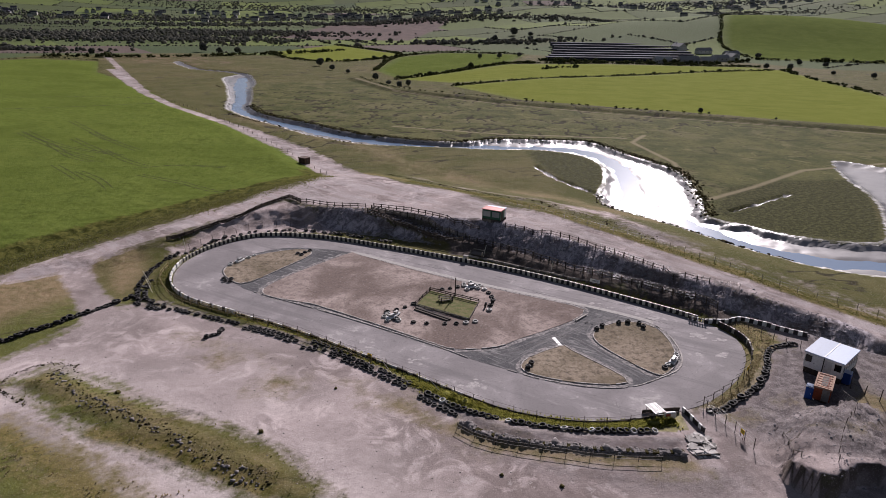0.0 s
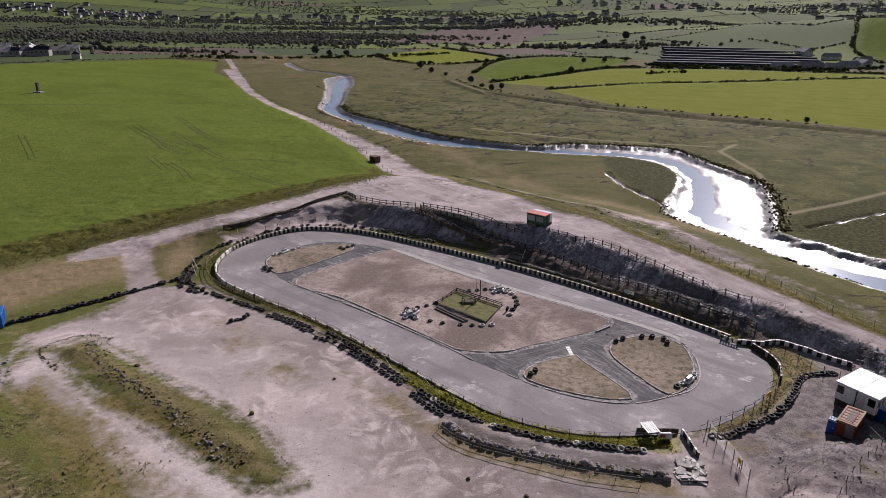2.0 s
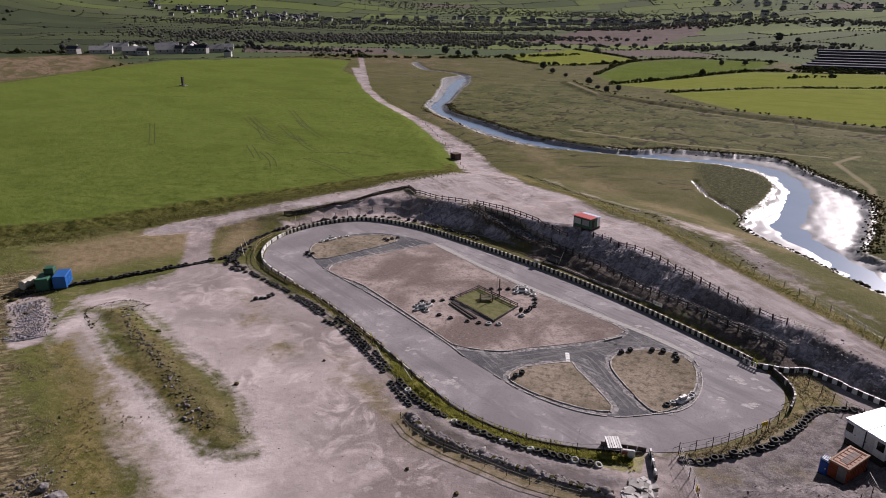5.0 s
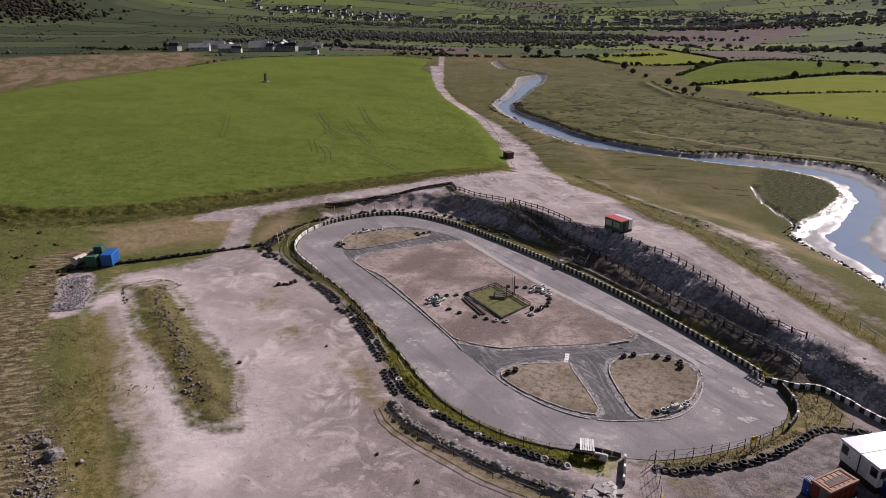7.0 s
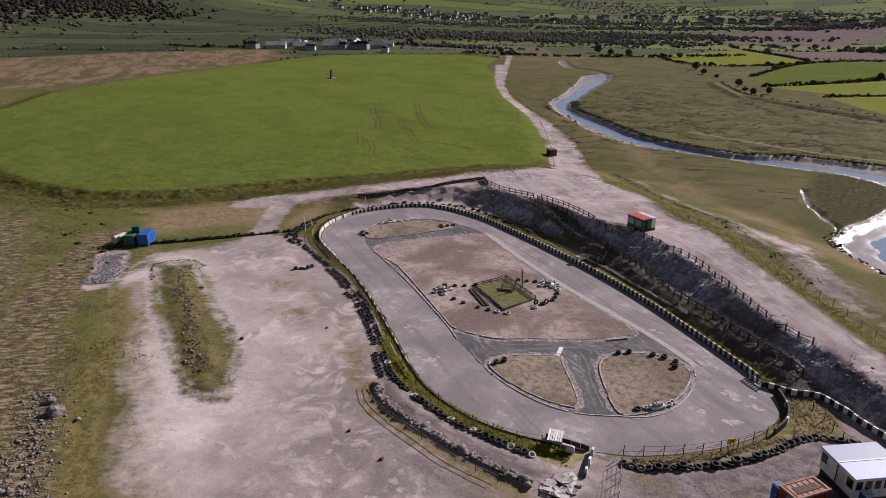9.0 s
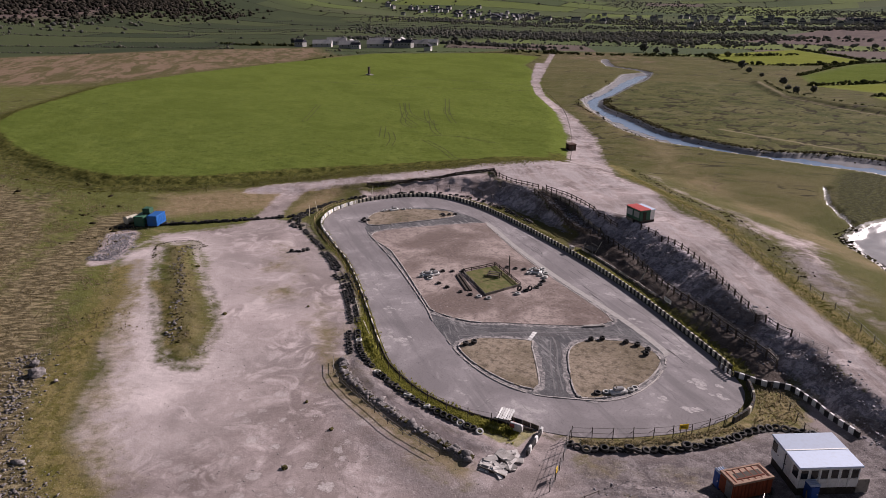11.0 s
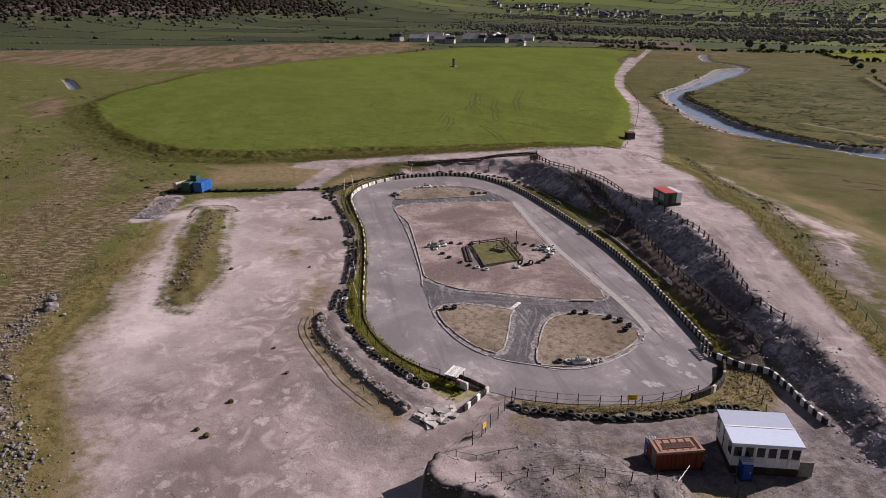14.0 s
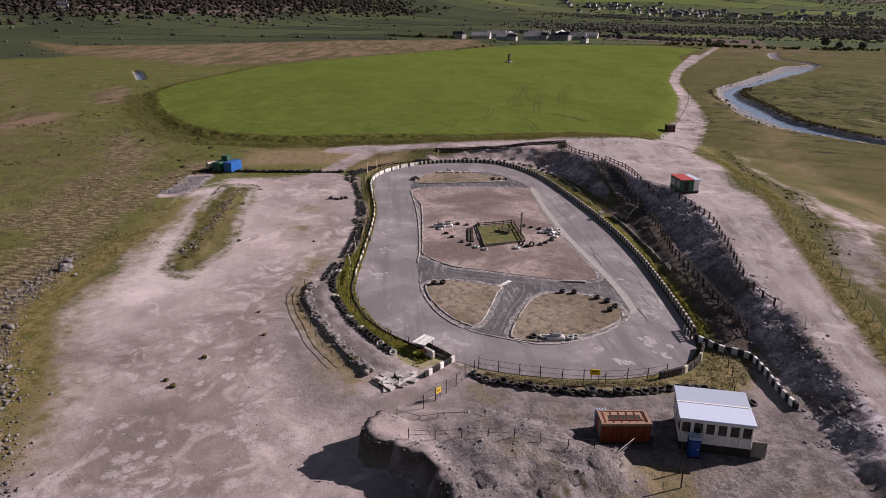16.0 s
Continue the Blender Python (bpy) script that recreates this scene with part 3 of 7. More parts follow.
# last band: dirty footpath, its grit also painting the verge's shade
attrs["grit"] = np.maximum.reduce([attrs["grit"], 0.6 * zone([(-3, 80), (8, 73), (22, 67), (40, 64), (47, 72), (46, 76), (40, 78), (34, 77), (18, 78), (8, 81)], 5), 0.9 * band([(4.5, 86.6), (9, 83.6), (14, 81.8), (20, 80.8), (28, 80.2), (36, 80)], 1.2, 1.6)])
attrs["grit"] = np.maximum.reduce([attrs["grit"], 0.72 * zone([(43, 167), (50, 170), (60, 160), (66, 150), (60, 146), (52, 152)], 7), 0.6 * band([(0, 204), (20, 187), (41, 168), (56, 150)], 1.6, 5)])
track_d = -area_dist(X, Y, [(p.x, p.y) for p in TRACK_OUT], 30)
attrs["earth"] = np.clip((0.6 - o) / 0.8, 0, 1) * np.clip((o + 12) / 2, 0, 1) * np.clip((track_d - 2.0) / 1.0, 0, 1) * np.clip((X - 2) / 5, 0, 1) * np.clip((63 - X) / 5, 0, 1) * (Y > 104) * (o > -7)
# ramp soil; on the mound's steep faces dark colour stands in for shade
attrs["earth"] = np.maximum.reduce([attrs["earth"], 0.8 * np.clip((2.4 - ramp_d) / 0.8, 0, 1), np.clip((slope - 0.9) * 4, 0, 1) * zone(MOUND, 3)])
attrs["rock"] = attrs["rock"] * (1 - np.clip((2.4 - ramp_d) / 0.8, 0, 1))
attrs["earth"] = np.maximum(attrs["earth"], 0.62 * band([(-60, 96.5), (-56, 91), (-48, 87), (-40, 82.4), (-31, 76.8), (-21, 70.5)], 0.9, 1.6))
attrs["straw"] = 0.95 * np.maximum(band([(10, 33), (-24, 43), (-46, 54), (-64, 65), (-78, 78), (-92, 96)], 7, 10), band([(-60, 50), (-110, 78), (-150, 84)], 9, 14) * 0.9)
attrs["salt"] = zone(SALT, 5)
attrs["dust"] = np.maximum(zone([(-70, 86), (-61, 99), (-50, 93), (-36, 86), (-20, 78), (-6, 70), (2, 60), (-4, 49), (-20, 55), (-46, 75)], 10), 0.5 * zone([(-54, 112), (-32, 105), (-15, 93), (-4, 80), (-20, 78), (-50, 93)], 12))
attrs["point"] = np.maximum(zone(POINT_A, 3), zone(POINT_B, 3))
attrs["moss"] = 0.84 * np.maximum.reduce([0.7 * zone(STRIP, 3), 1.15 * band([(4, 82.5), (10, 78.4), (18, 76.6), (26, 75.8), (36, 75)], 1.4, 2.4), zone([(65.5, 90), (69, 95), (71, 95), (75.5, 90), (72, 86)], 2), band([(5, 82), (11, 78.8), (18, 77.2), (25, 76.4), (35, 75.6)], 1.2, 3.5), zone([(-9, 88), (-3, 92), (3, 86), (7, 80), (2, 79), (-4, 84)], 4), 0.66 * band([(-45, 110), (-25, 101), (-12, 94), (-3, 87), (2, 80), (8, 76)], 3.6, 6), zone([(-28, 91), (-24, 97), (-18, 96), (-20, 90)], 6), zone([(-39, 101), (-35, 105), (-31, 101), (-35, 98)], 5), zone([(30, 72), (38, 73), (36, 76), (28, 76)], 4), zone([(47, 84), (50, 86), (49, 88), (46, 86)], 3), zone([(56, 88), (60, 90), (58, 93), (54, 91)], 3), zone([(66, 88), (72, 92), (72, 97), (66, 92)], 3), zone([(69.5, 91), (72.5, 93), (76.5, 86), (73, 78), (70, 80)], 2), band([(30, 40), (5, 47), (-8, 50), (-22, 61), (-48, 75)], 2.5, 9)])
attrs["verge"] = np.maximum.reduce([zone([(-9, 101.6), (0, 95.6), (6, 91.2), (12.7, 87.1), (21, 84.7), (27.6, 84.7), (33, 85.8), (37.6, 86.9), (38, 83.6), (34, 82.8), (28, 82.6), (22, 82.8), (14.4, 84.2), (8, 86.4), (3.8, 89), (-5, 97)], 1.0), 0.9 * band([(-46, 122), (-37, 117.4), (-26, 112), (-15.7, 105.6), (-7, 100)], 0.7, 0.8), 0.9 * band([(53, 119.2), (44.5, 126.0), (28.9, 136.8), (12.1, 146.4), (0, 151.6)], 0.8, 0.7)])
attrs["dry"] = np.maximum(zone([(43, 89.2), (48, 93), (53, 98.2), (56, 103), (57.8, 107.6), (60.2, 107), (58.6, 103), (56, 99.4), (53, 95.8), (49, 92), (45, 88.8)], 1.0), zone([(56.4, 117), (60.5, 118), (64, 113), (63.6, 109.6), (60, 107), (58.2, 108), (58.4, 113)], 1.5))
# field brightens with distance: its low-angle sheen is painted as colour
attrs["far_sheen"] = zone(FIELD, 3) * np.clip((Y + 0.25 * X - 120) / 180, 0, 1)
attrs["path"] = np.maximum.reduce([band(p, 1.0, 1.2) for p in PATHS])
attrs["fieldedge"] = np.clip(1.25 - np.abs(area_dist(X, Y, FIELD, 40) - 2.5) / 6.5, 0, 1) * np.clip((238 - Y) / 15, 0, 1)
attrs["roadway"] = zone(ROAD, 3)
attrs["turf"] = np.maximum.reduce([band([(34, 35), (16, 42), (2, 43.6), (-9, 45.2), (-20, 51.5), (-33, 60)], 2.6, 3.0), zone([(-33, 57), (-47, 69), (-62, 78), (-60, 84), (-44, 75), (-31, 64)], 4), 0.9 * band([(-46, 80), (-36, 77.6), (-27, 73), (-19, 68.6)], 1.6, 1.6), band([(-22, 226), (-8, 207), (6, 195), (20, 182), (31, 173), (44, 158), (54, 147), (64, 136.5), (75, 126), (88, 114)], 1.9, 1.6)])
attrs["blotch"] = zone([(6, 68), (14, 74), (30, 69), (42, 63), (50, 54), (48, 46), (38, 45), (26, 51), (14, 58)], 12)
creek = np.abs(wavy(X, Y, 38, 31) + 0.5 * wavy(X, Y, 15, 32))
attrs["creek"] = np.clip(1 - creek / 0.2, 0, 1) * np.clip(((Y - 0.35 * X) - 265) / 20, 0, 1) * np.clip((480 - Y) / 60, 0, 1) * (X > -120) * (1 - attrs["lush"])
Z = Z - 0.3 * attrs["creek"]


def ground_material():
    n = Nodes("ground")
    b1 = n.noise(0.012, 5, 0.6)
    b2 = n.noise(0.07, 5, 0.65, 0.4)
    b3 = n.noise(0.45, 5, 0.7)
    b4 = n.noise(3.2, 4, 0.75)
    wob = n.math("ADD", n.math("MULTIPLY", b2, 0.5), n.math("MULTIPLY", b3, 0.5))

    def edge(name, spread=0.9, sharp=0.12):
        v = n.math("ADD", n.attr(name), n.math("MULTIPLY", n.math("SUBTRACT", wob, 0.5), spread))
        return n.ramp(v, 0.5 - sharp, 0.5 + sharp)

    marsh = n.mix(n.ramp(b2, 0.38, 0.62), (0.078, 0.08, 0.023), (0.113, 0.103, 0.04))
    marsh = n.mix(n.ramp(b3, 0.45, 0.7, 0, 0.7), marsh, (0.078, 0.076, 0.024))
    marsh = n.mix(n.ramp(b1, 0.5, 0.6, 0, 0.5), marsh, (0.14, 0.115, 0.055))
    marsh = n.mix(n.ramp(n.noise(0.16, 5, 0.7, co=n.stretch(0.3, 1.2, 1, -20)), 0.56, 0.66, 0, 0.6), marsh, (0.05, 0.045, 0.022))
    marsh = n.mix(n.ramp(n.noise(0.3, 5, 0.75, co=n.stretch(0.35, 1.0, 1, -20)), 0.62, 0.7, 0, 0.5), marsh, (0.24, 0.19, 0.115))
    rid = n.math("ABSOLUTE", n.math("SUBTRACT", n.noise(0.03, 4, 0.55, 0.6, co=n.stretch(0.6, 1.3, 1, -15)), 0.5))
    marsh = n.mix(n.math("MULTIPLY", n.ramp(rid, 0.004, 0.014, 1, 0), n.ramp(b2, 0.45, 0.55, 0, 0.9)), marsh, (0.03, 0.026, 0.014))
    marsh = n.mix(n.ramp(n.noise(0.7, 5, 0.8), 0.55, 0.66, 0, 0.6), marsh, (0.045, 0.042, 0.017))
    marsh = n.mix(n.ramp(n.noise(1.1, 5, 0.8), 0.6, 0.68, 0, 0.5), marsh, (0.21, 0.18, 0.095))
    moor = n.mix(n.ramp(n.noise(0.06, 6, 0.7, 0.8, co=n.stretch(0.35, 1.3, 1, 35)), 0.42, 0.58), (0.20, 0.142, 0.095), (0.095, 0.085, 0.036))
    moor = n.mix(n.ramp(b3, 0.5, 0.7, 0, 0.6), moor, (0.075, 0.055, 0.032))
    lush = n.mix(n.ramp(b2, 0.3, 0.7), (0.097, 0.129, 0.026), (0.125, 0.158, 0.035))
    lush = n.mix(n.ramp(b3, 0.4, 0.75, 0, 0.55), lush, (0.06, 0.088, 0.017))
    lush = n.mix(n.ramp(b4, 0.5, 0.75, 0, 0.4), lush, (0.135, 0.16, 0.04))
    lush = n.mix(n.ramp(n.noise(0.8, 5, 0.75, co=n.stretch(0.5, 1.3, 1, 25)), 0.54, 0.66, 0, 0.45), lush, (0.05, 0.07, 0.014))
    lush = n.mix(n.math("MULTIPLY", n.attr("far_sheen"), n.ramp(n.noise(0.03, 5, 0.6), 0.3, 0.6, 0.45, 1.0)), lush, n.mix(n.ramp(n.noise(0.5, 5, 0.75), 0.42, 0.62), (0.144, 0.18, 0.037), (0.095, 0.132, 0.025)))
    lush = n.mix(n.ramp(n.noise(0.11, 5, 0.7, 0.6, co=n.stretch(0.6, 1.3, 1, 30)), 0.52, 0.62, 0, 0.45), lush, (0.132, 0.16, 0.034))
    lush = n.mix(n.ramp(n.noise(1.4, 4, 0.8), 0.56, 0.66, 0, 0.55), lush, (0.05, 0.066, 0.013))
    lush = n.mix(n.ramp(n.noise(0.3, 5, 0.8), 0.54, 0.64, 0, 0.55), lush, (0.05, 0.07, 0.015))
    lush = n.mix(n.ramp(n.noise(0.6, 5, 0.8), 0.58, 0.66, 0, 0.5), lush, (0.18, 0.208, 0.048))
    lush = n.mix(n.ramp(n.noise(0.022, 5, 0.6, 1.0, co=n.stretch(0.7, 1.4, 1, 20)), 0.46, 0.6, 0, 0.45), lush, (0.082, 0.11, 0.02))
    bright = n.mix(n.ramp(b2, 0.3, 0.7), (0.155, 0.178, 0.034), (0.185, 0.205, 0.046))
    bright = n.mix(n.ramp(n.noise(0.1, 4, 0.6, co=n.stretch(0.2, 1.5, 1, 15)), 0.5, 0.7, 0, 0.5), bright, (0.125, 0.15, 0.026))
    gravel = n.mix(n.ramp(b2, 0.36, 0.6), (0.175, 0.141, 0.132), (0.38, 0.318, 0.306))
    gravel = n.mix(n.ramp(n.noise(0.16, 6, 0.6, 1.6), 0.48, 0.66, 0, 0.85), gravel, (0.55, 0.472, 0.458))
    gravel = n.mix(n.ramp(n.noise(0.22, 5, 0.7, 1.2), 0.52, 0.68, 0, 0.5), gravel, (0.21, 0.175, 0.16))
    gravel = n.mix(n.ramp(n.noise(0.028, 4, 0.6, 0.5), 0.45, 0.6, 0, 0.6), gravel, (0.235, 0.2, 0.19))
    gravel = n.mix(n.ramp(n.noise(2.4, 5, 0.8), 0.52, 0.72, 0, 0.3), gravel, (0.165, 0.14, 0.132))
    gravel = n.mix(n.ramp(n.noise(0.9, 6, 0.78, 0.4), 0.6, 0.7, 0, 0.4), gravel, (0.55, 0.505, 0.495))
    gravel = n.mix(n.ramp(n.noise(0.32, 5, 0.7, 1.2), 0.6, 0.7, 0, 0.6), gravel, (0.17, 0.138, 0.128))
    gravel = n.mix(n.math("MULTIPLY", n.attr("dust"), n.ramp(n.noise(0.09, 5, 0.6, 1.0), 0.35, 0.6, 0.42, 0.85)), gravel, (0.64, 0.562, 0.545))
    gravel = n.mix(n.math("MULTIPLY", n.attr("roadway"), n.ramp(n.noise(0.35, 5, 0.7, 0.4, co=n.stretch(0.18, 1.1, 1, 42)), 0.4, 0.6, 0, 0.55)), gravel, (0.43, 0.392, 0.392))
    grit = n.mix(n.ramp(b3, 0.4, 0.6), (0.125, 0.108, 0.106), (0.24, 0.212, 0.208))
    grit = n.mix(n.ramp(n.noise(1.5, 5, 0.78), 0.48, 0.66, 0, 0.7), grit, (0.09, 0.08, 0.083))
    grit = n.mix(n.ramp(b2, 0.55, 0.7, 0, 0.6), grit, (0.14, 0.115, 0.055))
    earth = n.mix(n.ramp(b3, 0.35, 0.65), (0.06, 0.048, 0.042), (0.12, 0.10, 0.088))
    earth = n.mix(n.ramp(b2, 0.52, 0.66, 0, 0.7), earth, (0.085, 0.09, 0.03))
    straw = n.mix(n.ramp(n.noise(0.8, 5, 0.75, co=n.stretch(0.5, 1.5, 1, -42)), 0.44, 0.64), (0.075, 0.06, 0.03), (0.31, 0.255, 0.15))
    sand = n.mix(n.ramp(b3, 0.35, 0.7), (0.25, 0.185, 0.11), (0.15, 0.125, 0.06))
    streak = n.noise(0.6, 6, 0.75, 0.8, co=n.stretch(1.2, 0.4, 1.0, 30))
    rock = n.mix(n.ramp(streak, 0.4, 0.6), (0.185, 0.165, 0.18), (0.5, 0.455, 0.475))
    rock = n.mix(n.ramp(n.noise(1.5, 6, 0.8), 0.54, 0.66, 0, 0.7), rock, (0.09, 0.075, 0.074))
    rock = n.mix(n.ramp(n.noise(2.4, 5, 0.8, 0.6), 0.6, 0.68, 0, 0.75), rock, (0.58, 0.535, 0.56))
    rock = n.mix(n.ramp(n.noise(0.11, 4, 0.6), 0.5, 0.62, 0, 0.75), rock, (0.095, 0.077, 0.066))
    mud = n.mix(b3, (0.19, 0.18, 0.175), (0.27, 0.255, 0.245))
    # far fields: rows of hedged fields
    sep = n.node("ShaderNodeSeparateXYZ")
    n.link(n.co, sep.inputs[0])
    ct, st = math.cos(FIELD_TURN), math.sin(FIELD_TURN)
    u0 = n.math("ADD", n.math("MULTIPLY", sep.outputs[0], ct), n.math("MULTIPLY", sep.outputs[1], st))
    v0 = n.math("SUBTRACT", n.math("MULTIPLY", sep.outputs[1], ct), n.math("MULTIPLY", sep.outputs[0], st))
    u1 = n.math("ADD", u0, n.math("MULTIPLY", n.math("SINE", n.math("DIVIDE", v0, 130)), 30))
    v1 = n.math("ADD", v0, n.math("MULTIPLY", n.math("SINE", n.math("DIVIDE", u0, 210)), 34))
    row = n.math("FLOOR", n.math("DIVIDE", v1, FIELD_W))
    col = n.math("FLOOR", n.math("ADD", n.math("DIVIDE", u1, FIELD_L), n.math("MULTIPLY", row, 0.37)))
    cell = n.node("ShaderNodeCombineXYZ")
    n.link(col, cell.inputs[0])
    n.link(row, cell.inputs[1])
    wh = n.node("ShaderNodeTexWhiteNoise", noise_dimensions="2D")
    n.link(cell.outputs[0], wh.inputs["Vector"])
    rgb = n.node("ShaderNodeSeparateColor")
    n.link(wh.outputs["Color"], rgb.inputs[0])
    far = n.mix(rgb.outputs[0], (0.065, 0.09, 0.045), (0.14, 0.178, 0.05))
    far = n.mix(n.ramp(rgb.outputs[1], 0.95, 0.96), far, (0.13, 0.10, 0.092))
    far = n.mix(n.ramp(rgb.outputs[2], 0.72, 0.76), far, (0.085, 0.105, 0.05))
    far = n.mix(n.ramp(b2, 0.35, 0.7, 0, 0.3), far, (0.09, 0.10, 0.045))
    # far fields painted darker in the west, in place of cloud shade
    far = n.mix(n.attr("cloud_dim"), far, n.mix(rgb.outputs[0], (0.04, 0.052, 0.03), (0.07, 0.085, 0.04)))
    plough = n.mix(n.ramp(b2, 0.35, 0.65), (0.10, 0.076, 0.072), (0.14, 0.105, 0.092))

    salt = n.mix(n.ramp(b2, 0.38, 0.62), (0.062, 0.07, 0.022), (0.108, 0.107, 0.038))
    salt = n.mix(n.ramp(b3, 0.5, 0.68, 0, 0.7), salt, (0.045, 0.043, 0.02))
    salt = n.mix(n.ramp(n.noise(0.035, 5, 0.6, 1.0), 0.52, 0.62, 0, 0.6), salt, (0.135, 0.122, 0.06))
    salt = n.mix(n.ramp(n.noise(0.5, 5, 0.8), 0.56, 0.66, 0, 0.7), salt, (0.03, 0.03, 0.012))
    salt = n.mix(n.math("MULTIPLY", n.ramp(rid, 0.0, 0.006, 1, 0), 0.8), salt, (0.03, 0.027, 0.014))
    salt = n.mix(n.ramp(n.noise(0.09, 5, 0.7, 1.5), 0.58, 0.66, 0, 0.7), salt, (0.17, 0.155, 0.07))
    moss = n.mix(n.ramp(b3, 0.4, 0.65), (0.215, 0.168, 0.092), (0.12, 0.104, 0.036))
    moss = n.mix(n.ramp(n.noise(1.3, 5, 0.75), 0.55, 0.66, 0, 0.7), moss, (0.06, 0.048, 0.028))
    verge = n.mix(n.ramp(n.noise(1.1, 5, 0.75), 0.38, 0.62), (0.15, 0.155, 0.034), (0.33, 0.31, 0.09))
    dry = n.mix(n.ramp(n.noise(0.9, 5, 0.75), 0.36, 0.62), (0.12, 0.115, 0.035), (0.27, 0.215, 0.115))
    grain = n.noise(5.0, 3, 0.8)
    past = n.mix(n.ramp(b3, 0.4, 0.65), (0.118, 0.127, 0.034), (0.082, 0.096, 0.022))
    past = n.mix(n.ramp(n.noise(1.3, 5, 0.8), 0.55, 0.66, 0, 0.6), past, (0.045, 0.044, 0.016))
    past = n.mix(n.ramp(n.noise(0.9, 5, 0.8), 0.6, 0.68, 0, 0.6), past, (0.25, 0.21, 0.11))
    past = n.mix(n.ramp(n.noise(0.14, 5, 0.7, 0.8, co=n.stretch(0.5, 1.3, 1, -25)), 0.57, 0.66, 0, 0.6), past, (0.27, 0.22, 0.12))
    past = n.mix(n.ramp(n.noise(0.2, 5, 0.72, 0.8, co=n.stretch(0.4, 1.4, 1, -20)), 0.57, 0.64, 0, 0.8), past, (0.06, 0.05, 0.024))
    past = n.mix(n.math("MULTIPLY", n.ramp(rid, 0.003, 0.012, 1, 0), n.ramp(n.noise(0.05, 3), 0.5, 0.6, 0, 0.8)), past, (0.03, 0.026, 0.014))
    c = n.mix(n.math("MULTIPLY", edge("pasture", 0.8, 0.3), 0.8), marsh, past)
    c = n.mix(edge("moor", 1.4, 0.2), c, moor)
    c = n.mix(edge("salt", 0.4, 0.2), c, salt)
    c = n.mix(edge("point", 0.4, 0.15), c, n.mix(n.ramp(n.noise(0.8, 5, 0.8), 0.42, 0.62), (0.03, 0.033, 0.01), (0.08, 0.078, 0.027)))
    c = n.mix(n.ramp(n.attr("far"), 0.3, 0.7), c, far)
    c = n.mix(edge("plough", 0.5, 0.15), c, plough)
    c = n.mix(edge("lush", 0.25, 0.1), c, lush)
    c = n.mix(edge("bright", 0.25, 0.1), c, bright)
    dyke = n.mix(n.ramp(n.noise(0.55, 5, 0.75, 0.5), 0.4, 0.62), (0.04, 0.042, 0.012), (0.125, 0.118, 0.034))
    c = n.mix(n.ramp(n.math("ADD", n.attr("fieldedge"), n.math("MULTIPLY", n.math("SUBTRACT", b3, 0.5), 1.2)), 0.35, 0.75, 0, 0.9), c, dyke)
    c = n.mix(n.ramp(n.math("ADD", n.attr("creek"), n.math("MULTIPLY", n.math("SUBTRACT", b3, 0.5), 0.8)), 0.3, 0.7, 0, 0.85), c, (0.028, 0.024, 0.014))
    c = n.mix(edge("straw", 1.5, 0.12), c, straw)
    c = n.mix(edge("sand", 1.3, 0.25), c, sand)
    c = n.mix(edge("gravel", 1.1, 0.14), c, gravel)
    c = n.mix(edge("grit", 0.8, 0.2), c, grit)
    turf = n.mix(n.ramp(b3, 0.38, 0.62), (0.102, 0.094, 0.024), (0.2, 0.16, 0.066))
    turf = n.mix(n.ramp(n.noise(1.6, 5, 0.75), 0.52, 0.64, 0, 0.8), turf, (0.055, 0.044, 0.02))
    c = n.mix(edge("turf", 1.1, 0.25), c, turf)
    blot = n.node("ShaderNodeTexVoronoi", feature="F1")
    n.link(n.co, blot.inputs["Vector"])
    blot.inputs["Scale"].default_value = 0.5
    bsep = n.node("ShaderNodeSeparateColor")
    n.link(blot.outputs["Color"], bsep.inputs[0])
    size = n.ramp(bsep.outputs[0], 0.2, 1.0, 0.05, 0.5)
    worn = n.math("ADD", blot.outputs["Distance"], n.math("MULTIPLY", n.math("SUBTRACT", n.noise(0.9, 6, 0.75), 0.5), 1.5))
    c = n.mix(n.math("MULTIPLY", n.attr("blotch"), n.ramp(n.noise(0.1, 5, 0.65, 0.6), 0.35, 0.65, 0.15, 0.75)), c, (0.245, 0.203, 0.188))
    spots = n.math("MULTIPLY", n.ramp(n.math("SUBTRACT", worn, size), 0.05, -0.14), n.attr("blotch"))
    c = n.mix(n.math("MULTIPLY", n.ramp(n.math("SUBTRACT", worn, size), 0.2, 0.0, 0, 0.6), n.attr("blotch")), c, (0.165, 0.134, 0.125))
    c = n.mix(n.math("MULTIPLY", spots, 0.9), c, n.mix(n.ramp(b4, 0.4, 0.65), (0.56, 0.51, 0.495), (0.38, 0.335, 0.32)))
    ring = n.math("ABSOLUTE", n.math("SUBTRACT", n.noise(0.11, 3, 0.5, 1.4), 0.52))
    c = n.mix(n.math("MULTIPLY", n.math("MULTIPLY", n.ramp(ring, 0.0, 0.03, 0.5, 0), n.math("MAXIMUM", n.attr("blotch"), n.math("MULTIPLY", n.attr("dust"), 0.6))), n.ramp(n.noise(0.07, 3), 0.46, 0.58)), c, (0.16, 0.13, 0.122))
    c = n.mix(n.math("MULTIPLY", edge("moss", 1.3, 0.2), 0.85), c, moss)
    c = n.mix(edge("earth", 0.7, 0.15), c, earth)
    c = n.mix(edge("verge", 0.5, 0.2), c, verge)
    c = n.mix(edge("dry", 0.6, 0.2), c, dry)
    c = n.mix(edge("rock", 0.9, 0.2), c, rock)
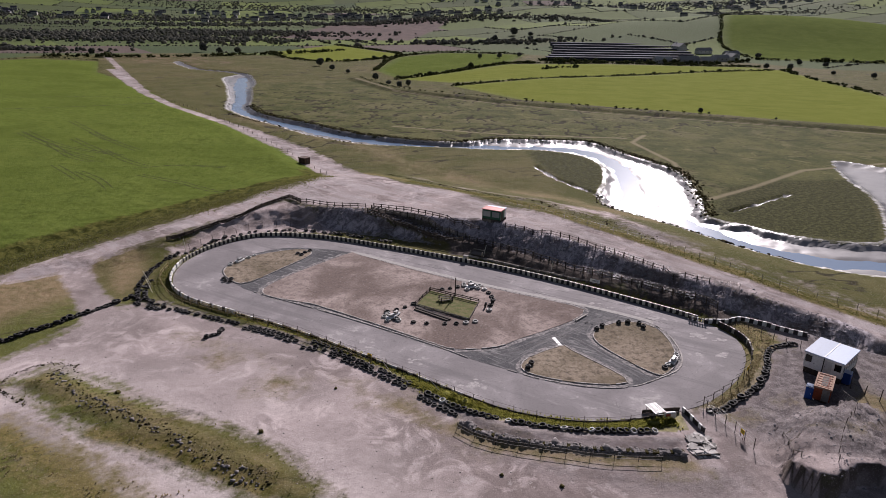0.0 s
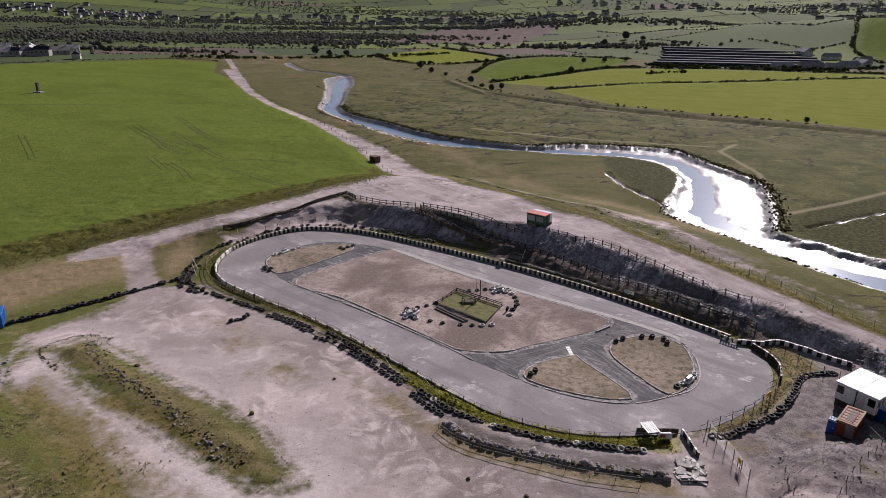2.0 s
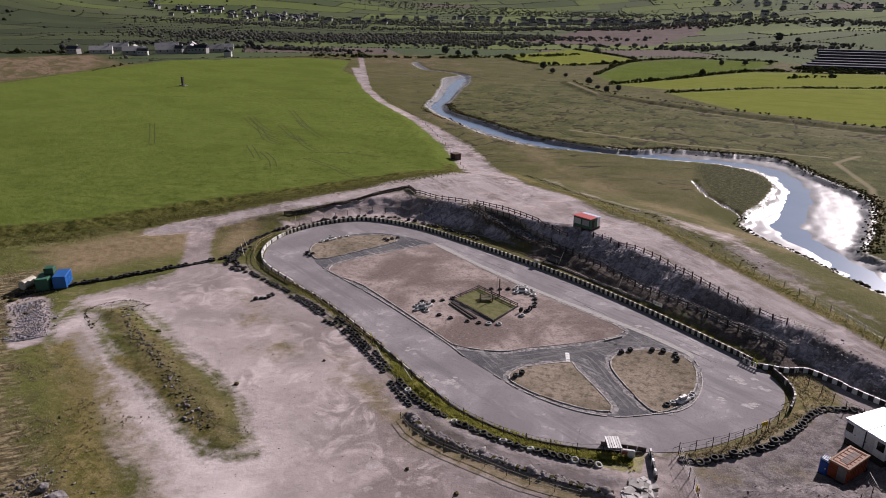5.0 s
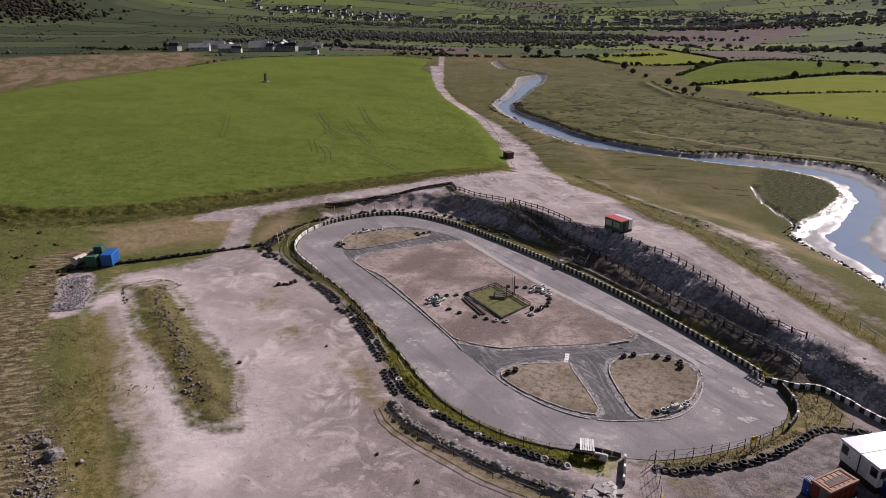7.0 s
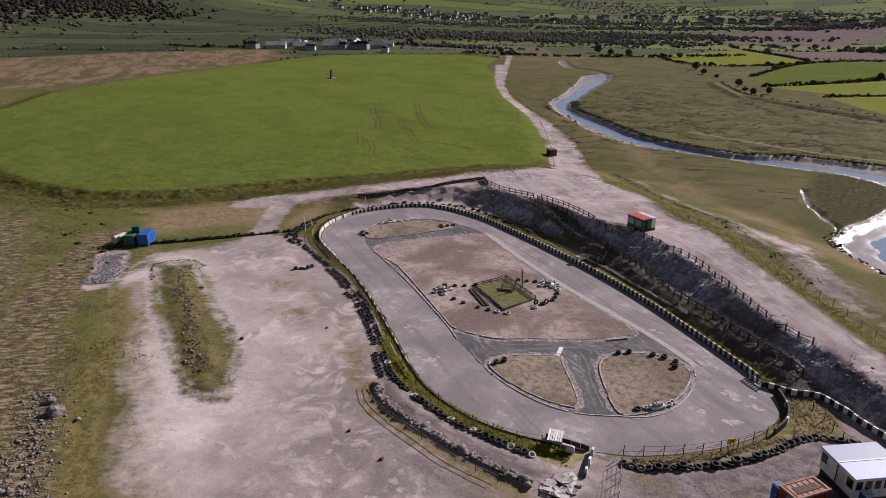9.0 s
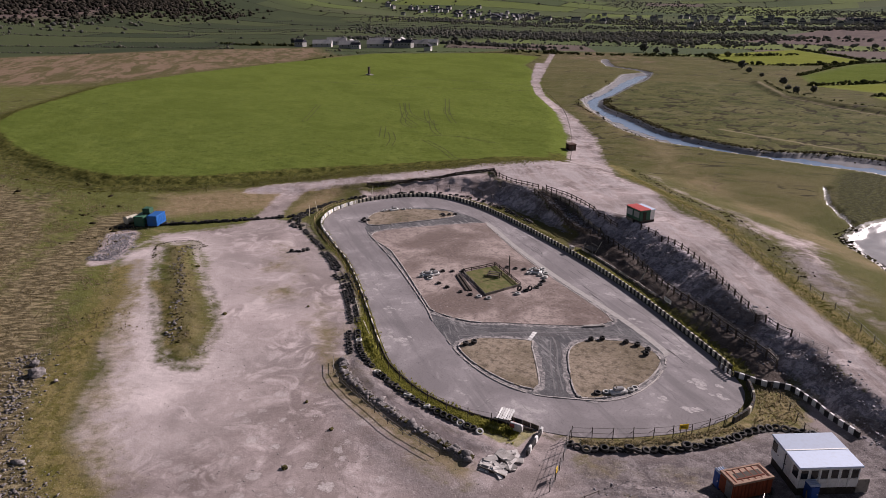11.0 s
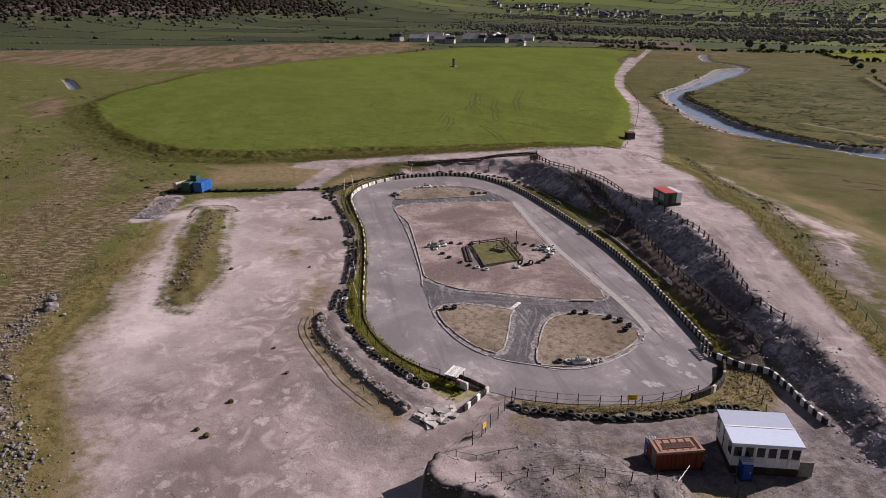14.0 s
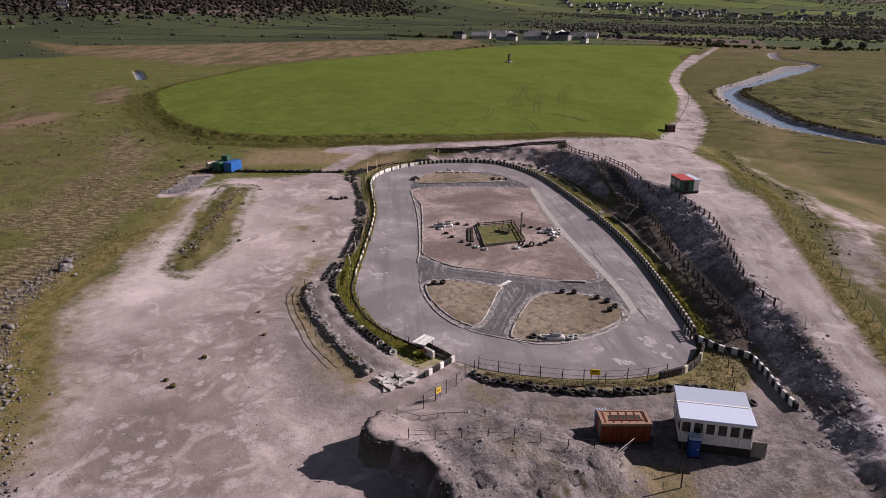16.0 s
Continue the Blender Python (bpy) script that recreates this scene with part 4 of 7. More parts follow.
    gr = n.math("MULTIPLY", n.math("SUBTRACT", 1.0, n.attr("far")), n.math("SUBTRACT", 1.0, n.math("MULTIPLY", n.math("MAXIMUM", n.attr("lush"), n.attr("salt")), 0.75)))
    dusty = n.math("MULTIPLY", n.math("MINIMUM", n.math("ADD", n.attr("dust"), n.attr("blotch")), 1.0), n.ramp(n.noise(0.06, 4, 0.6), 0.35, 0.6, 0.25, 0.7))
    gr = n.math("MULTIPLY", gr, n.math("SUBTRACT", 1.0, dusty))
    c = n.mix(n.math("MULTIPLY", n.ramp(grain, 0.56, 0.68), n.math("MULTIPLY", gr, 0.42)), c, (0.02, 0.017, 0.014))
    c = n.mix(n.math("MULTIPLY", n.ramp(grain, 0.44, 0.33), n.math("MULTIPLY", gr, 0.55)), c, n.mix(1.0, c, (0.26, 0.245, 0.235), "ADD"))
    c = n.mix(n.math("MULTIPLY", edge("path", 0.5, 0.3), 0.75), c, (0.26, 0.22, 0.14))
    mudf = edge("mud", 0.5, 0.12)
    c = n.mix(mudf, c, mud)
    rough = n.ramp(mudf, 0, 1, 0.95, 0.27)
    calm = n.math("SUBTRACT", 1.0, n.math("MULTIPLY", n.math("MULTIPLY", n.attr("gravel"), n.math("SUBTRACT", 1.0, n.attr("grit"))), 0.7))
    bump = n.math("MULTIPLY", n.math("MULTIPLY", n.math("ADD", b3, n.math("MULTIPLY", b4, 0.35)), calm), n.ramp(mudf, 0, 1, 1, 0.06))
    return n.finish(c, rough, bump, 0.8, 0.3, spec=n.ramp(mudf, 0, 1, n.math("MULTIPLY", 0.03, n.math("SUBTRACT", 1.0, n.math("MULTIPLY", n.attr("lush"), 0.9))), 1.0))


def sheet(name, xs, ys, zs, material):
    me = bpy.data.meshes.new(name)
    i = np.arange(ny * nx).reshape(ny, nx)
    quads = np.stack([i[:-1, :-1], i[:-1, 1:], i[1:, 1:], i[1:, :-1]], -1).reshape(-1, 4)
    me.vertices.add(nx * ny)
    me.vertices.foreach_set("co", np.stack([xs, ys, zs], -1).astype(np.float32).ravel())
    me.loops.add(quads.size)
    me.loops.foreach_set("vertex_index", quads.astype(np.int32).ravel())
    me.polygons.add(len(quads))
    me.polygons.foreach_set("loop_start", np.arange(0, quads.size, 4, dtype=np.int32))
    me.polygons.foreach_set("use_smooth", np.ones(len(quads), bool))
    me.update(calc_edges=True)
    me.materials.append(material)
    return new(name, me)


inner = np.maximum(area_dist(X, Y, [(p.x, p.y) for p in TRACK_OUT], 10), -1.0)
Z = np.where(inner > -1.0, np.minimum(Z, 0.0) * smooth((inner + 1.0) / 0.8) + Z * (1 - smooth((inner + 1.0) / 0.8)), Z) - 0.06 * smooth((inner + 0.3) / 0.6)
ground = sheet("ground", X, Y, Z, ground_material())
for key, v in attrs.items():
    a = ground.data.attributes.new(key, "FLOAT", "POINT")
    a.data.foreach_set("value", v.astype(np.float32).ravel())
tagged(ground, "grass, saltmarsh, gravel yard and far fields", "ground", kind="structure")


def hz(x, y):
    """Height of the ground sheet at a place."""
    i = min(max(int(np.searchsorted(GX, x)) - 1, 0), nx - 2)
    j = min(max(int(np.searchsorted(GY, y)) - 1, 0), ny - 2)
    u, v = (x - GX[i]) / (GX[i + 1] - GX[i]), (y - GY[j]) / (GY[j + 1] - GY[j])
    return float((Z[j, i] * (1 - u) + Z[j, i + 1] * u) * (1 - v) + (Z[j + 1, i] * (1 - u) + Z[j + 1, i + 1] * u) * v)


# ---------------------------------------------------------------- mesh helpers
def mesh(name, bm, material):
    me = bpy.data.meshes.new(name)
    bm.to_mesh(me)
    bm.free()
    me.materials.append(M[material] if isinstance(material, str) else material)
    return me


def part(name, bm, material, parent, label=""):
    """One mesh object under a thing or a part."""
    ob = new(name, mesh(name, bm, material))
    ob.parent = parent
    if label:
        tagged(ob, label)
    return ob


def thing(name, label, category, m=None, group="", kind=""):
    ob = new(name)
    ob.empty_display_size = 0.5
    if m is not None:
        ob.matrix_basis = m
    return tagged(ob, label, category, group, kind)


def box(bm, x0, y0, z0, x1, y1, z1, bevel=0.0):
    r = bmesh.ops.create_cube(bm, size=1, matrix=Matrix.Translation(((x0 + x1) / 2, (y0 + y1) / 2, (z0 + z1) / 2)) @ Matrix.Diagonal((x1 - x0, y1 - y0, z1 - z0, 1)))
    if bevel:
        e = list({e for v in r["verts"] for e in v.link_edges})
        bmesh.ops.bevel(bm, geom=e, offset=bevel, segments=1, affect="EDGES")
    return bm


def boxed(*a, bevel=0.0):
    return box(bmesh.new(), *a, bevel=bevel)


def rod(bm, a, b, r, sides=6, r2=None):
    a, b = Vector(a), Vector(b)
    d = b - a
    m = Matrix.Translation((a + b) / 2) @ d.to_track_quat("Z", "Y").to_matrix().to_4x4()
    bmesh.ops.create_cone(bm, cap_ends=True, segments=sides, radius1=r, radius2=r if r2 is None else r2, depth=d.length, matrix=m)
    return bm


def slab(bm, loops, z0, z1):
    """A slab with a flat top and sides from closed plan loops (the first the outside, the others holes)."""
    edges = []
    for lp in loops:
        vs = [bm.verts.new((p[0], p[1], z1)) for p in lp]
        edges += [bm.edges.new((a, b)) for a, b in zip(vs, vs[1:] + vs[:1])]
    bmesh.ops.triangle_fill(bm, use_beauty=True, edges=edges, normal=(0, 0, 1))
    r = bmesh.ops.extrude_edge_only(bm, edges=[e for e in bm.edges if len(e.link_faces) == 1])
    for v in r["geom"]:
        if isinstance(v, bmesh.types.BMVert):
            v.co.z = z0
    bmesh.ops.recalc_face_normals(bm, faces=bm.faces)
    return bm


# ---------------------------------------------------------------- water
bm = bmesh.new()
slab(bm, [[(-175, 530), (-150, 300), (0, 255), (30, 180), (100, 125), (200, 130), (215, 270), (130, 285), (110, 320), (0, 330), (-70, 400), (-120, 530)]], -1.9, -1.62)
n = Nodes("river_water")
# light blue base colour carries part of the sky's reflection
M["water"] = n.finish(n.mix(n.noise(0.05, 3), (0.13, 0.20, 0.31), (0.2, 0.27, 0.37)), 0.15, n.noise(1.3, 4), 0.06, 0.05, spec=0.6)
river = new("water", mesh("water", bm, "water"))
tagged(river, "shallow tidal river with bright reflections", "river", kind="structure")
bm = bmesh.new()
slab(bm, [[(-150, 545), (-178, 530), (-240, 590), (-215, 615)]], -1.9, -1.75)
slab(bm, [[(-335, 145), (-335, 118), (-420, 125), (-420, 156)]], -1.9, -1.55)
tagged(new("water", mesh("water_creeks", bm, "water")), "narrow tidal creeks reflecting the sky", "creek", kind="structure")

# ---------------------------------------------------------------- race track
road = new("road", mesh("road", slab(bmesh.new(), [TRACK_OUT, TRACK_IN], -0.3, 0.03), "asphalt"))
tagged(road, "worn grey asphalt oval race track", "race track", kind="structure")
infield = new("pavement", mesh("pavement", slab(bmesh.new(), [TRACK_IN], -0.3, 0.045), "darkgravel"))
tagged(infield, "grey chippings between the infield islands", "infield", kind="structure")
CENTRE = spline([(-34.5, 129.5), (-22, 122.3), (-9.7, 114.6), (1, 107.6), (5, 105.6), (12.2, 106.5), (16.3, 109.5), (22, 113.3), (28.2, 118), (30.6, 121.5), (29, 124.3), (12, 132.8), (-4.2, 142.1), (-17, 150.4), (-20.5, 150.3)], 1.5, True)
ISL_TRI = spline([(16.2, 98.7), (17.3, 102.6), (23.8, 107.2), (25.5, 105.8), (32.6, 96.9), (31.4, 95), (27.3, 94.8), (21, 96)], 1.0, True)
ISL_E = spline([(38.3, 98), (34, 103.1), (30.6, 109), (31.4, 113.6), (36.3, 117), (40.8, 116.8), (43.4, 114), (44, 108.3), (43, 102.9), (41.1, 99.6)], 1.0, True)
ISL_W = spline([(-42, 133.6), (-45.6, 139.4), (-43.6, 146.4), (-36.2, 151.8), (-30.5, 153.3), (-28.4, 150), (-33, 141.5), (-38.6, 133)], 1.0, True)
centre = new("pavement", mesh("pavement", slab(bmesh.new(), [CENTRE], -0.2, 0.09), "pinkgravel"))
tagged(centre, "reddish trampled gravel in the middle of the oval", "infield", kind="structure")
for lp, lab in ((ISL_TRI, "three-cornered"), (ISL_E, "rounded"), (ISL_W, "half-moon")):
    tagged(new("pavement", mesh("pavement", slab(bmesh.new(), [lp], -0.2, 0.14), "island")), lab + " infield island of mossy gravel with kerb", "traffic island", kind="structure")

# ---------------------------------------------------------------- placing along lines
def frame_pose(x, y, deg, z=None):
    return pose(x, y, hz(x, y) if z is None else z, 0, 0, deg)


def offset_loop(loop, d):
    """A closed plan loop moved outwards by d (the loop runs anticlockwise or clockwise, told by its area)."""
    n_ = len(loop)
    area = sum(loop[i].x * loop[(i + 1) % n_].y - loop[(i + 1) % n_].x * loop[i].y for i in range(n_))
    s = 1 if area > 0 else -1
    out = []
    for i, p in enumerate(loop):
        t = (loop[(i + 1) % n_] - loop[i - 1]).normalized()
        out.append(Vector((p.x + s * d * t.y, p.y - s * d * t.x)))
    return out


def stretch_of(loop, a, b):
    """The stretch of a closed loop from the point nearest a to the point nearest b, in its running order."""
    n_ = len(loop)
    i = min(range(n_), key=lambda k: (loop[k] - Vector(a)).length)
    j = min(range(n_), key=lambda k: (loop[k] - Vector(b)).length)
    out = [loop[i]]
    while i != j:
        i = (i + 1) % n_
        out.append(loop[i])
    return out


def V2(pts, step=1.0):
    return [Vector((p.x, p.y)) for p in spline([(a, b, 0) for a, b in pts], step)]


# ---------------------------------------------------------------- barrier wall of painted blocks
def block_mesh(name, w, d, h, mat):
    return mesh(name, boxed(-w / 2, -d / 2, -0.15, w / 2, d / 2, h, bevel=0.03), mat)


def barrier(label, pts, size, mats, pattern, seed):
    """A wall of separate painted blocks along a line; every block a part."""
    rnd = random.Random(seed)
    w, d, h = size
    blocks = [block_mesh("block", w * 0.96, d, h, m) for m in mats]
    th = thing("barrier_wall", label, "barrier wall")
    for k, (p, a) in enumerate(along(pts, w)):
        ob = new("block", blocks[pattern[k % len(pattern)]])
        ob.parent = th
        ob.matrix_basis = pose(p.x, p.y, max(-0.05, min(hz(p.x, p.y), 0.3)), rnd.uniform(-2, 2), rnd.uniform(-2, 2), math.degrees(a) + rnd.uniform(-3, 3))
    return th


EDGE = offset_loop([Vector((p[0], p[1])) for p in TRACK_OUT], 0.45)
north = stretch_of(EDGE, (52, 118.5), (-56.5, 143))
barrier("low barrier of alternating black and white painted blocks beside the track", north, (0.62, 0.34, 0.92), ["black", "cream"], (0, 1), 1)
barrier("low barrier of white painted blocks round the bend", stretch_of(EDGE, (-56.5, 143), (-37, 118.5)), (0.64, 0.34, 0.85), ["white", "black", "cream"], (0, 2, 0, 0, 1), 2)
barrier("low cream painted edge boards along the verge", stretch_of(EDGE, (-37, 118.5), (6, 91)), (1.1, 0.2, 0.5), ["cream", "white", "timber"], (2, 0, 2, 0, 1, 2), 3)
barrier("low dark timber edge boards along the verge", stretch_of(EDGE, (6, 91), (37.5, 87.0)), (1.2, 0.16, 0.42), ["timber", "black"], (0, 0, 1), 4)
barrier("low black and white painted block wall beside the dirt lane", V2([(53.5, 117.6), (57.5, 117.6), (60.5, 118.8), (63, 117.4), (66.5, 114.8), (70.5, 112.4)]), (0.78, 0.34, 0.9), ["black", "white"], (0, 1), 5)
barrier("curved dark block wall with pale gaps round the end of the track", V2([(55.6, 116.2), (57.4, 112.9), (58.0, 109.3), (57.2, 105.6)]), (0.62, 0.34, 1.0), ["black", "timber", "cream"], (0, 1, 0, 1, 0, 2, 1), 6)
barrier("short black and white painted wall beside the entrance", V2([(39.1, 87.4), (39.7, 85.0), (40.3, 82.4)]), (0.7, 0.3, 0.8), ["white", "black"], (0, 1, 1), 7)
barrier("dark timber edge of the flower bed beside the entrance", V2([(33.2, 86.9), (36.2, 87.4), (38.9, 87.7)]), (1.2, 0.16, 0.7), ["timber", "black"], (0, 0, 1), 8)
barrier("low rubble stone wall along the footpath", V2([(6.5, 82.6), (9, 80.9), (13, 79.5), (18, 78.6), (25.5, 77.6), (32.8, 77.2), (35.6, 77.4)]), (0.5, 0.75, 0.3), ["boulder", "clod"], (0, 1, 0, 1, 1, 0, 0), 9)


barrier("low concrete edging of the bed behind the barrier", V2([(9.6, 150.4), (16, 147.0), (24, 142.2), (32, 137.2), (36, 134.4)]), (1.3, 0.22, 0.42), ["concrete", "greytimber"], (0, 0, 1, 0), 10)


# ---------------------------------------------------------------- tyres
def tyre_mesh(name, R, w, mat):
    bm = bmesh.new()
    prof = [(0.58, -0.42), (0.66, -0.5), (0.92, -0.48), (1.0, -0.34), (1.0, 0.34), (0.92, 0.48), (0.66, 0.5), (0.58, 0.42)]
    rings = []
    seg = 16
    for i in range(seg):
        a = 2 * math.pi * i / seg
        rings.append([bm.verts.new((R * r * math.cos(a), R * r * math.sin(a), w * (z + 0.5))) for r, z in prof])
    for i in range(seg):
        a, b = rings[i], rings[(i + 1) % seg]
        for k in range(8):
            bm.faces.new((a[k], b[k], b[(k + 1) % 8], a[(k + 1) % 8]))
    bmesh.ops.recalc_face_normals(bm, faces=bm.faces)
    for f in bm.faces:
        f.smooth = True
    return mesh(name, bm, mat)


TYRE = [tyre_mesh("tyre", 0.50, 0.30, "rubber"), tyre_mesh("tyre", 0.42, 0.26, "rubber"), tyre_mesh("tyre", 0.48, 0.28, "whiterubber")]
rt = random.Random(11)


def tyre(x, y, label, group, kind_=0, z=None, tilt=(0, 0), grow=1.0):
    ob = new("tyre", TYRE[kind_])
    zz = (max(hz(x, y), -0.05) if z is None else z)
    s = grow * rt.uniform(0.92, 1.1)
    ob.matrix_basis = pose(x, y, zz - 0.02, tilt[0] + rt.uniform(-6, 6), tilt[1] + rt.uniform(-6, 6), rt.uniform(0, 360)) @ Matrix.Diagonal((s, s, s, 1))
    return tagged(ob, label, "tyre", group)


def tyre_heap(pts, pitch, label, skip=0.0, jitter=0.1, stack=0.0, grow=1.0):
    """A long row of many tyres, joined."""
    bm = bmesh.new()
    for p, a in along(V2(pts), pitch):
        if rt.random() < skip:
            continue
        for k in range(2 if rt.random() < stack else 1):
            x, y = p.x + rt.uniform(-jitter, jitter), p.y + rt.uniform(-jitter, jitter)
            s = grow * rt.uniform(0.85, 1.1)
            n0 = len(bm.verts)
            bm.from_mesh(TYRE[0])
            bm.verts.ensure_lookup_table()
            bmesh.ops.transform(bm, matrix=pose(x, y, max(hz(x, y), -0.05) + 0.29 * k, rt.uniform(-14, 14), rt.uniform(-14, 14), rt.uniform(0, 360)) @ Matrix.Diagonal((s, s, s, 1)), verts=bm.verts[n0:])
    tagged(new("tyres", mesh("tyres", bm, "rubber")), label, "tyres", kind="stuff")


def tyre_row(pts, pitch, label, group, sizes=(0,), skip=0.0, jitter=0.1, tilt=0, stack=0.0, grow=1.0):
    for p, a in along(V2(pts), pitch):
        if rt.random() < skip:
            continue
        x, y = p.x + rt.uniform(-jitter, jitter), p.y + rt.uniform(-jitter, jitter)
        tyre(x, y, label, group, rt.choice(sizes), None, (tilt * math.cos(a), tilt * math.sin(a)), grow)
        if rt.random() < stack:
            tyre(x + rt.uniform(-0.1, 0.1), y + rt.uniform(-0.1, 0.1), label, group, rt.choice(sizes), max(hz(x, y), 0) + 0.29, (0, 0), grow)


tyre_row([(43.2, 87.6), (45.2, 87.9), (47.5, 89.7), (50.6, 92.2), (53.6, 94.9), (56.4, 98.6), (58.3, 102.0), (59.8, 105.2), (61.3, 107.3), (63.5, 108.6), (66.8, 109.6)], 1.05, "worn black tyre in the wall of tyres beside the fence", "tyres below the end fence", (0,), 0, 0.05, 18, 0.15, 1.2)
tyre_row([(0.4, 91.2), (3.8, 88.4), (7.6, 85.9), (14.2, 83.6), (22.0, 82.2), (29.3, 82.0), (34.0, 82.2)], 1.0, "worn black tyre edging the weedy verge", "tyres along the verge", (0, 0, 0, 0, 0, 0, 0, 2), 0.02, 0.08, 15, 0, 1.12)
tyre_row([(-52, 119.9), (-46, 118.2), (-38, 115.2), (-30.6, 111.6), (-16.7, 103.8), (-5.4, 96.4), (0.2, 91.6)], 0.92, "dirty black tyre lying beside the fence", "tyres along the verge", (0, 1), 0.5, 0.15)
for seg in ([(-48.8, 119.6), (-43.2, 116.9), (-38.0, 114.7)], [(-33.5, 112.0), (-28.7, 110.0), (-23.8, 107.1)], [(-32.7, 112.7), (-28.1, 111.0), (-23.6, 108.3)], [(-21.5, 105.1), (-18.8, 104.6)], [(-16.4, 102.9), (-9.7, 98.1), (-3.0, 92.9)], [(-15.8, 103.8), (-9.1, 99.2), (-2.5, 94.1)], [(-19.9, 107.3), (-13.8, 104.0), (-7.4, 100.9)], [(-0.7, 90.2), (2.4, 87.5), (5.2, 85.3)]):
    tyre_row(seg, 1.02, "dirty black tyre lying on the gravel", "tyres in the car park row", (0, 1), 0.06, 0.12)
tyre_row([(-39.5, 108.4), (-38.1, 109.6), (-37.1, 111.9)], 0.9, "dirty black tyre in a small heap", "heap of tyres", (0, 1), 0, 0.2, 0, 0.5)
tyre_row([(-54.7, 120.3), (-52.3, 119.4), (-51.7, 121.6)], 0.9, "dirty black tyre in a small heap", "heap of tyres", (0, 1), 0, 0.3, 0, 0.3)
tyre_heap([(-84.5, 91.5), (-79.3, 99.2), (-74, 105.4), (-69.4, 111.4), (-61.6, 121.9), (-59.6, 124.6)], 0.86, "dirty black tyres in a row closing off the car park", 0.06, 0.2, 0.45, 1.15)
tyre_heap([(-57.0, 121.4), (-59.8, 128.5), (-61.2, 137), (-60.2, 146), (-58.8, 149.6)], 0.85, "dirty black tyres heaped along the outer bend", 0.08, 0.35, 0.5)
tyre_heap([(-53.5, 121.0), (-57.6, 125.8), (-59.2, 133)], 0.9, "dirty black tyres heaped beside the fence of the bend", 0.1, 0.4, 0.3)
tyre_heap([(-57.6, 149.2), (-53.0, 158.6), (-45.5, 165.2), (-35.4, 167.4), (-23.7, 164.9), (-10, 159.4)], 1.1, "dirty black tyres on the bank behind the barrier", 0.3, 0.5, 0.25)
for x, y, kd in ((-6.0, 116.6, 0), (-2.7, 115.6, 1), (-0.2, 115.2, 1), (3.2, 115.1, 1), (5.4, 115.3, 1), (7.2, 115.6, 2), (9.0, 116.2, 2), (-8.0, 119.8, 0), (-6.2, 120.9, 1), (-4.6, 122.1, 1), (-3.0, 123.6, 0), (2.7, 131.0, 1), (4.4, 131.6, 1), (6.0, 132.4, 1), (7.4, 133.9, 2), (8.9, 134.9, 2), (10.6, 133.2, 2), (11.6, 131.4, 2), (12.4, 129.6, 1), (12.9, 127.7, 1), (13.1, 126.2, 1), (12.4, 123.6, 0), (12.0, 121.3, 2)):
    tyre(x, y, "white-rimmed tyre marking the infield ring" if kd == 2 else "black tyre marking the infield ring", "tyres round the pen", kd, 0.09, (0, 0), 1.15)
for x, y in ((11.5, 122.8), (12.7, 124.3)):
    ob = tyre(x, y, "large black tyre standing on its tread", "tyres round the pen", 0, 0.6, (80, 20), 1.1)
for x, y in ((31.6, 113.9), (32.9, 115.2), (36.4, 116.6), (38.2, 116.9), (40.2, 116.4), (40.6, 114.9), (17.0, 99.4), (17.7, 100.7)):
    tyre(x, y, "black tyre on the gravel island", "tyres on the islands", 0, 0.14, (0, 0), 0.9)
    tyre(x + 0.05, y, "black tyre on the gravel island", "tyres on the islands", 0, 0.42, (0, 0), 0.9)
for x, y, kd in ((-43.6, 133.6, 0), (-42.6, 134.6, 0), (-42.4, 133.2, 0), (-44.2, 134.8, 0), (-31.4, 150.4, 0), (-29.9, 151.2, 0), (-30.4, 149.6, 0), (-28.9, 152.4, 0), (-45.0, 142.4, 2), (-41.2, 148.6, 2), (40.2, 100.2, 0), (43.6, 104.8, 2)):
    tyre(x, y, "painted white tyre on the gravel island" if kd == 2 else "black tyre on the gravel island", "tyres on the islands", kd, 0.14)


# ---------------------------------------------------------------- fences
POSTS, RAILS = {}, {}


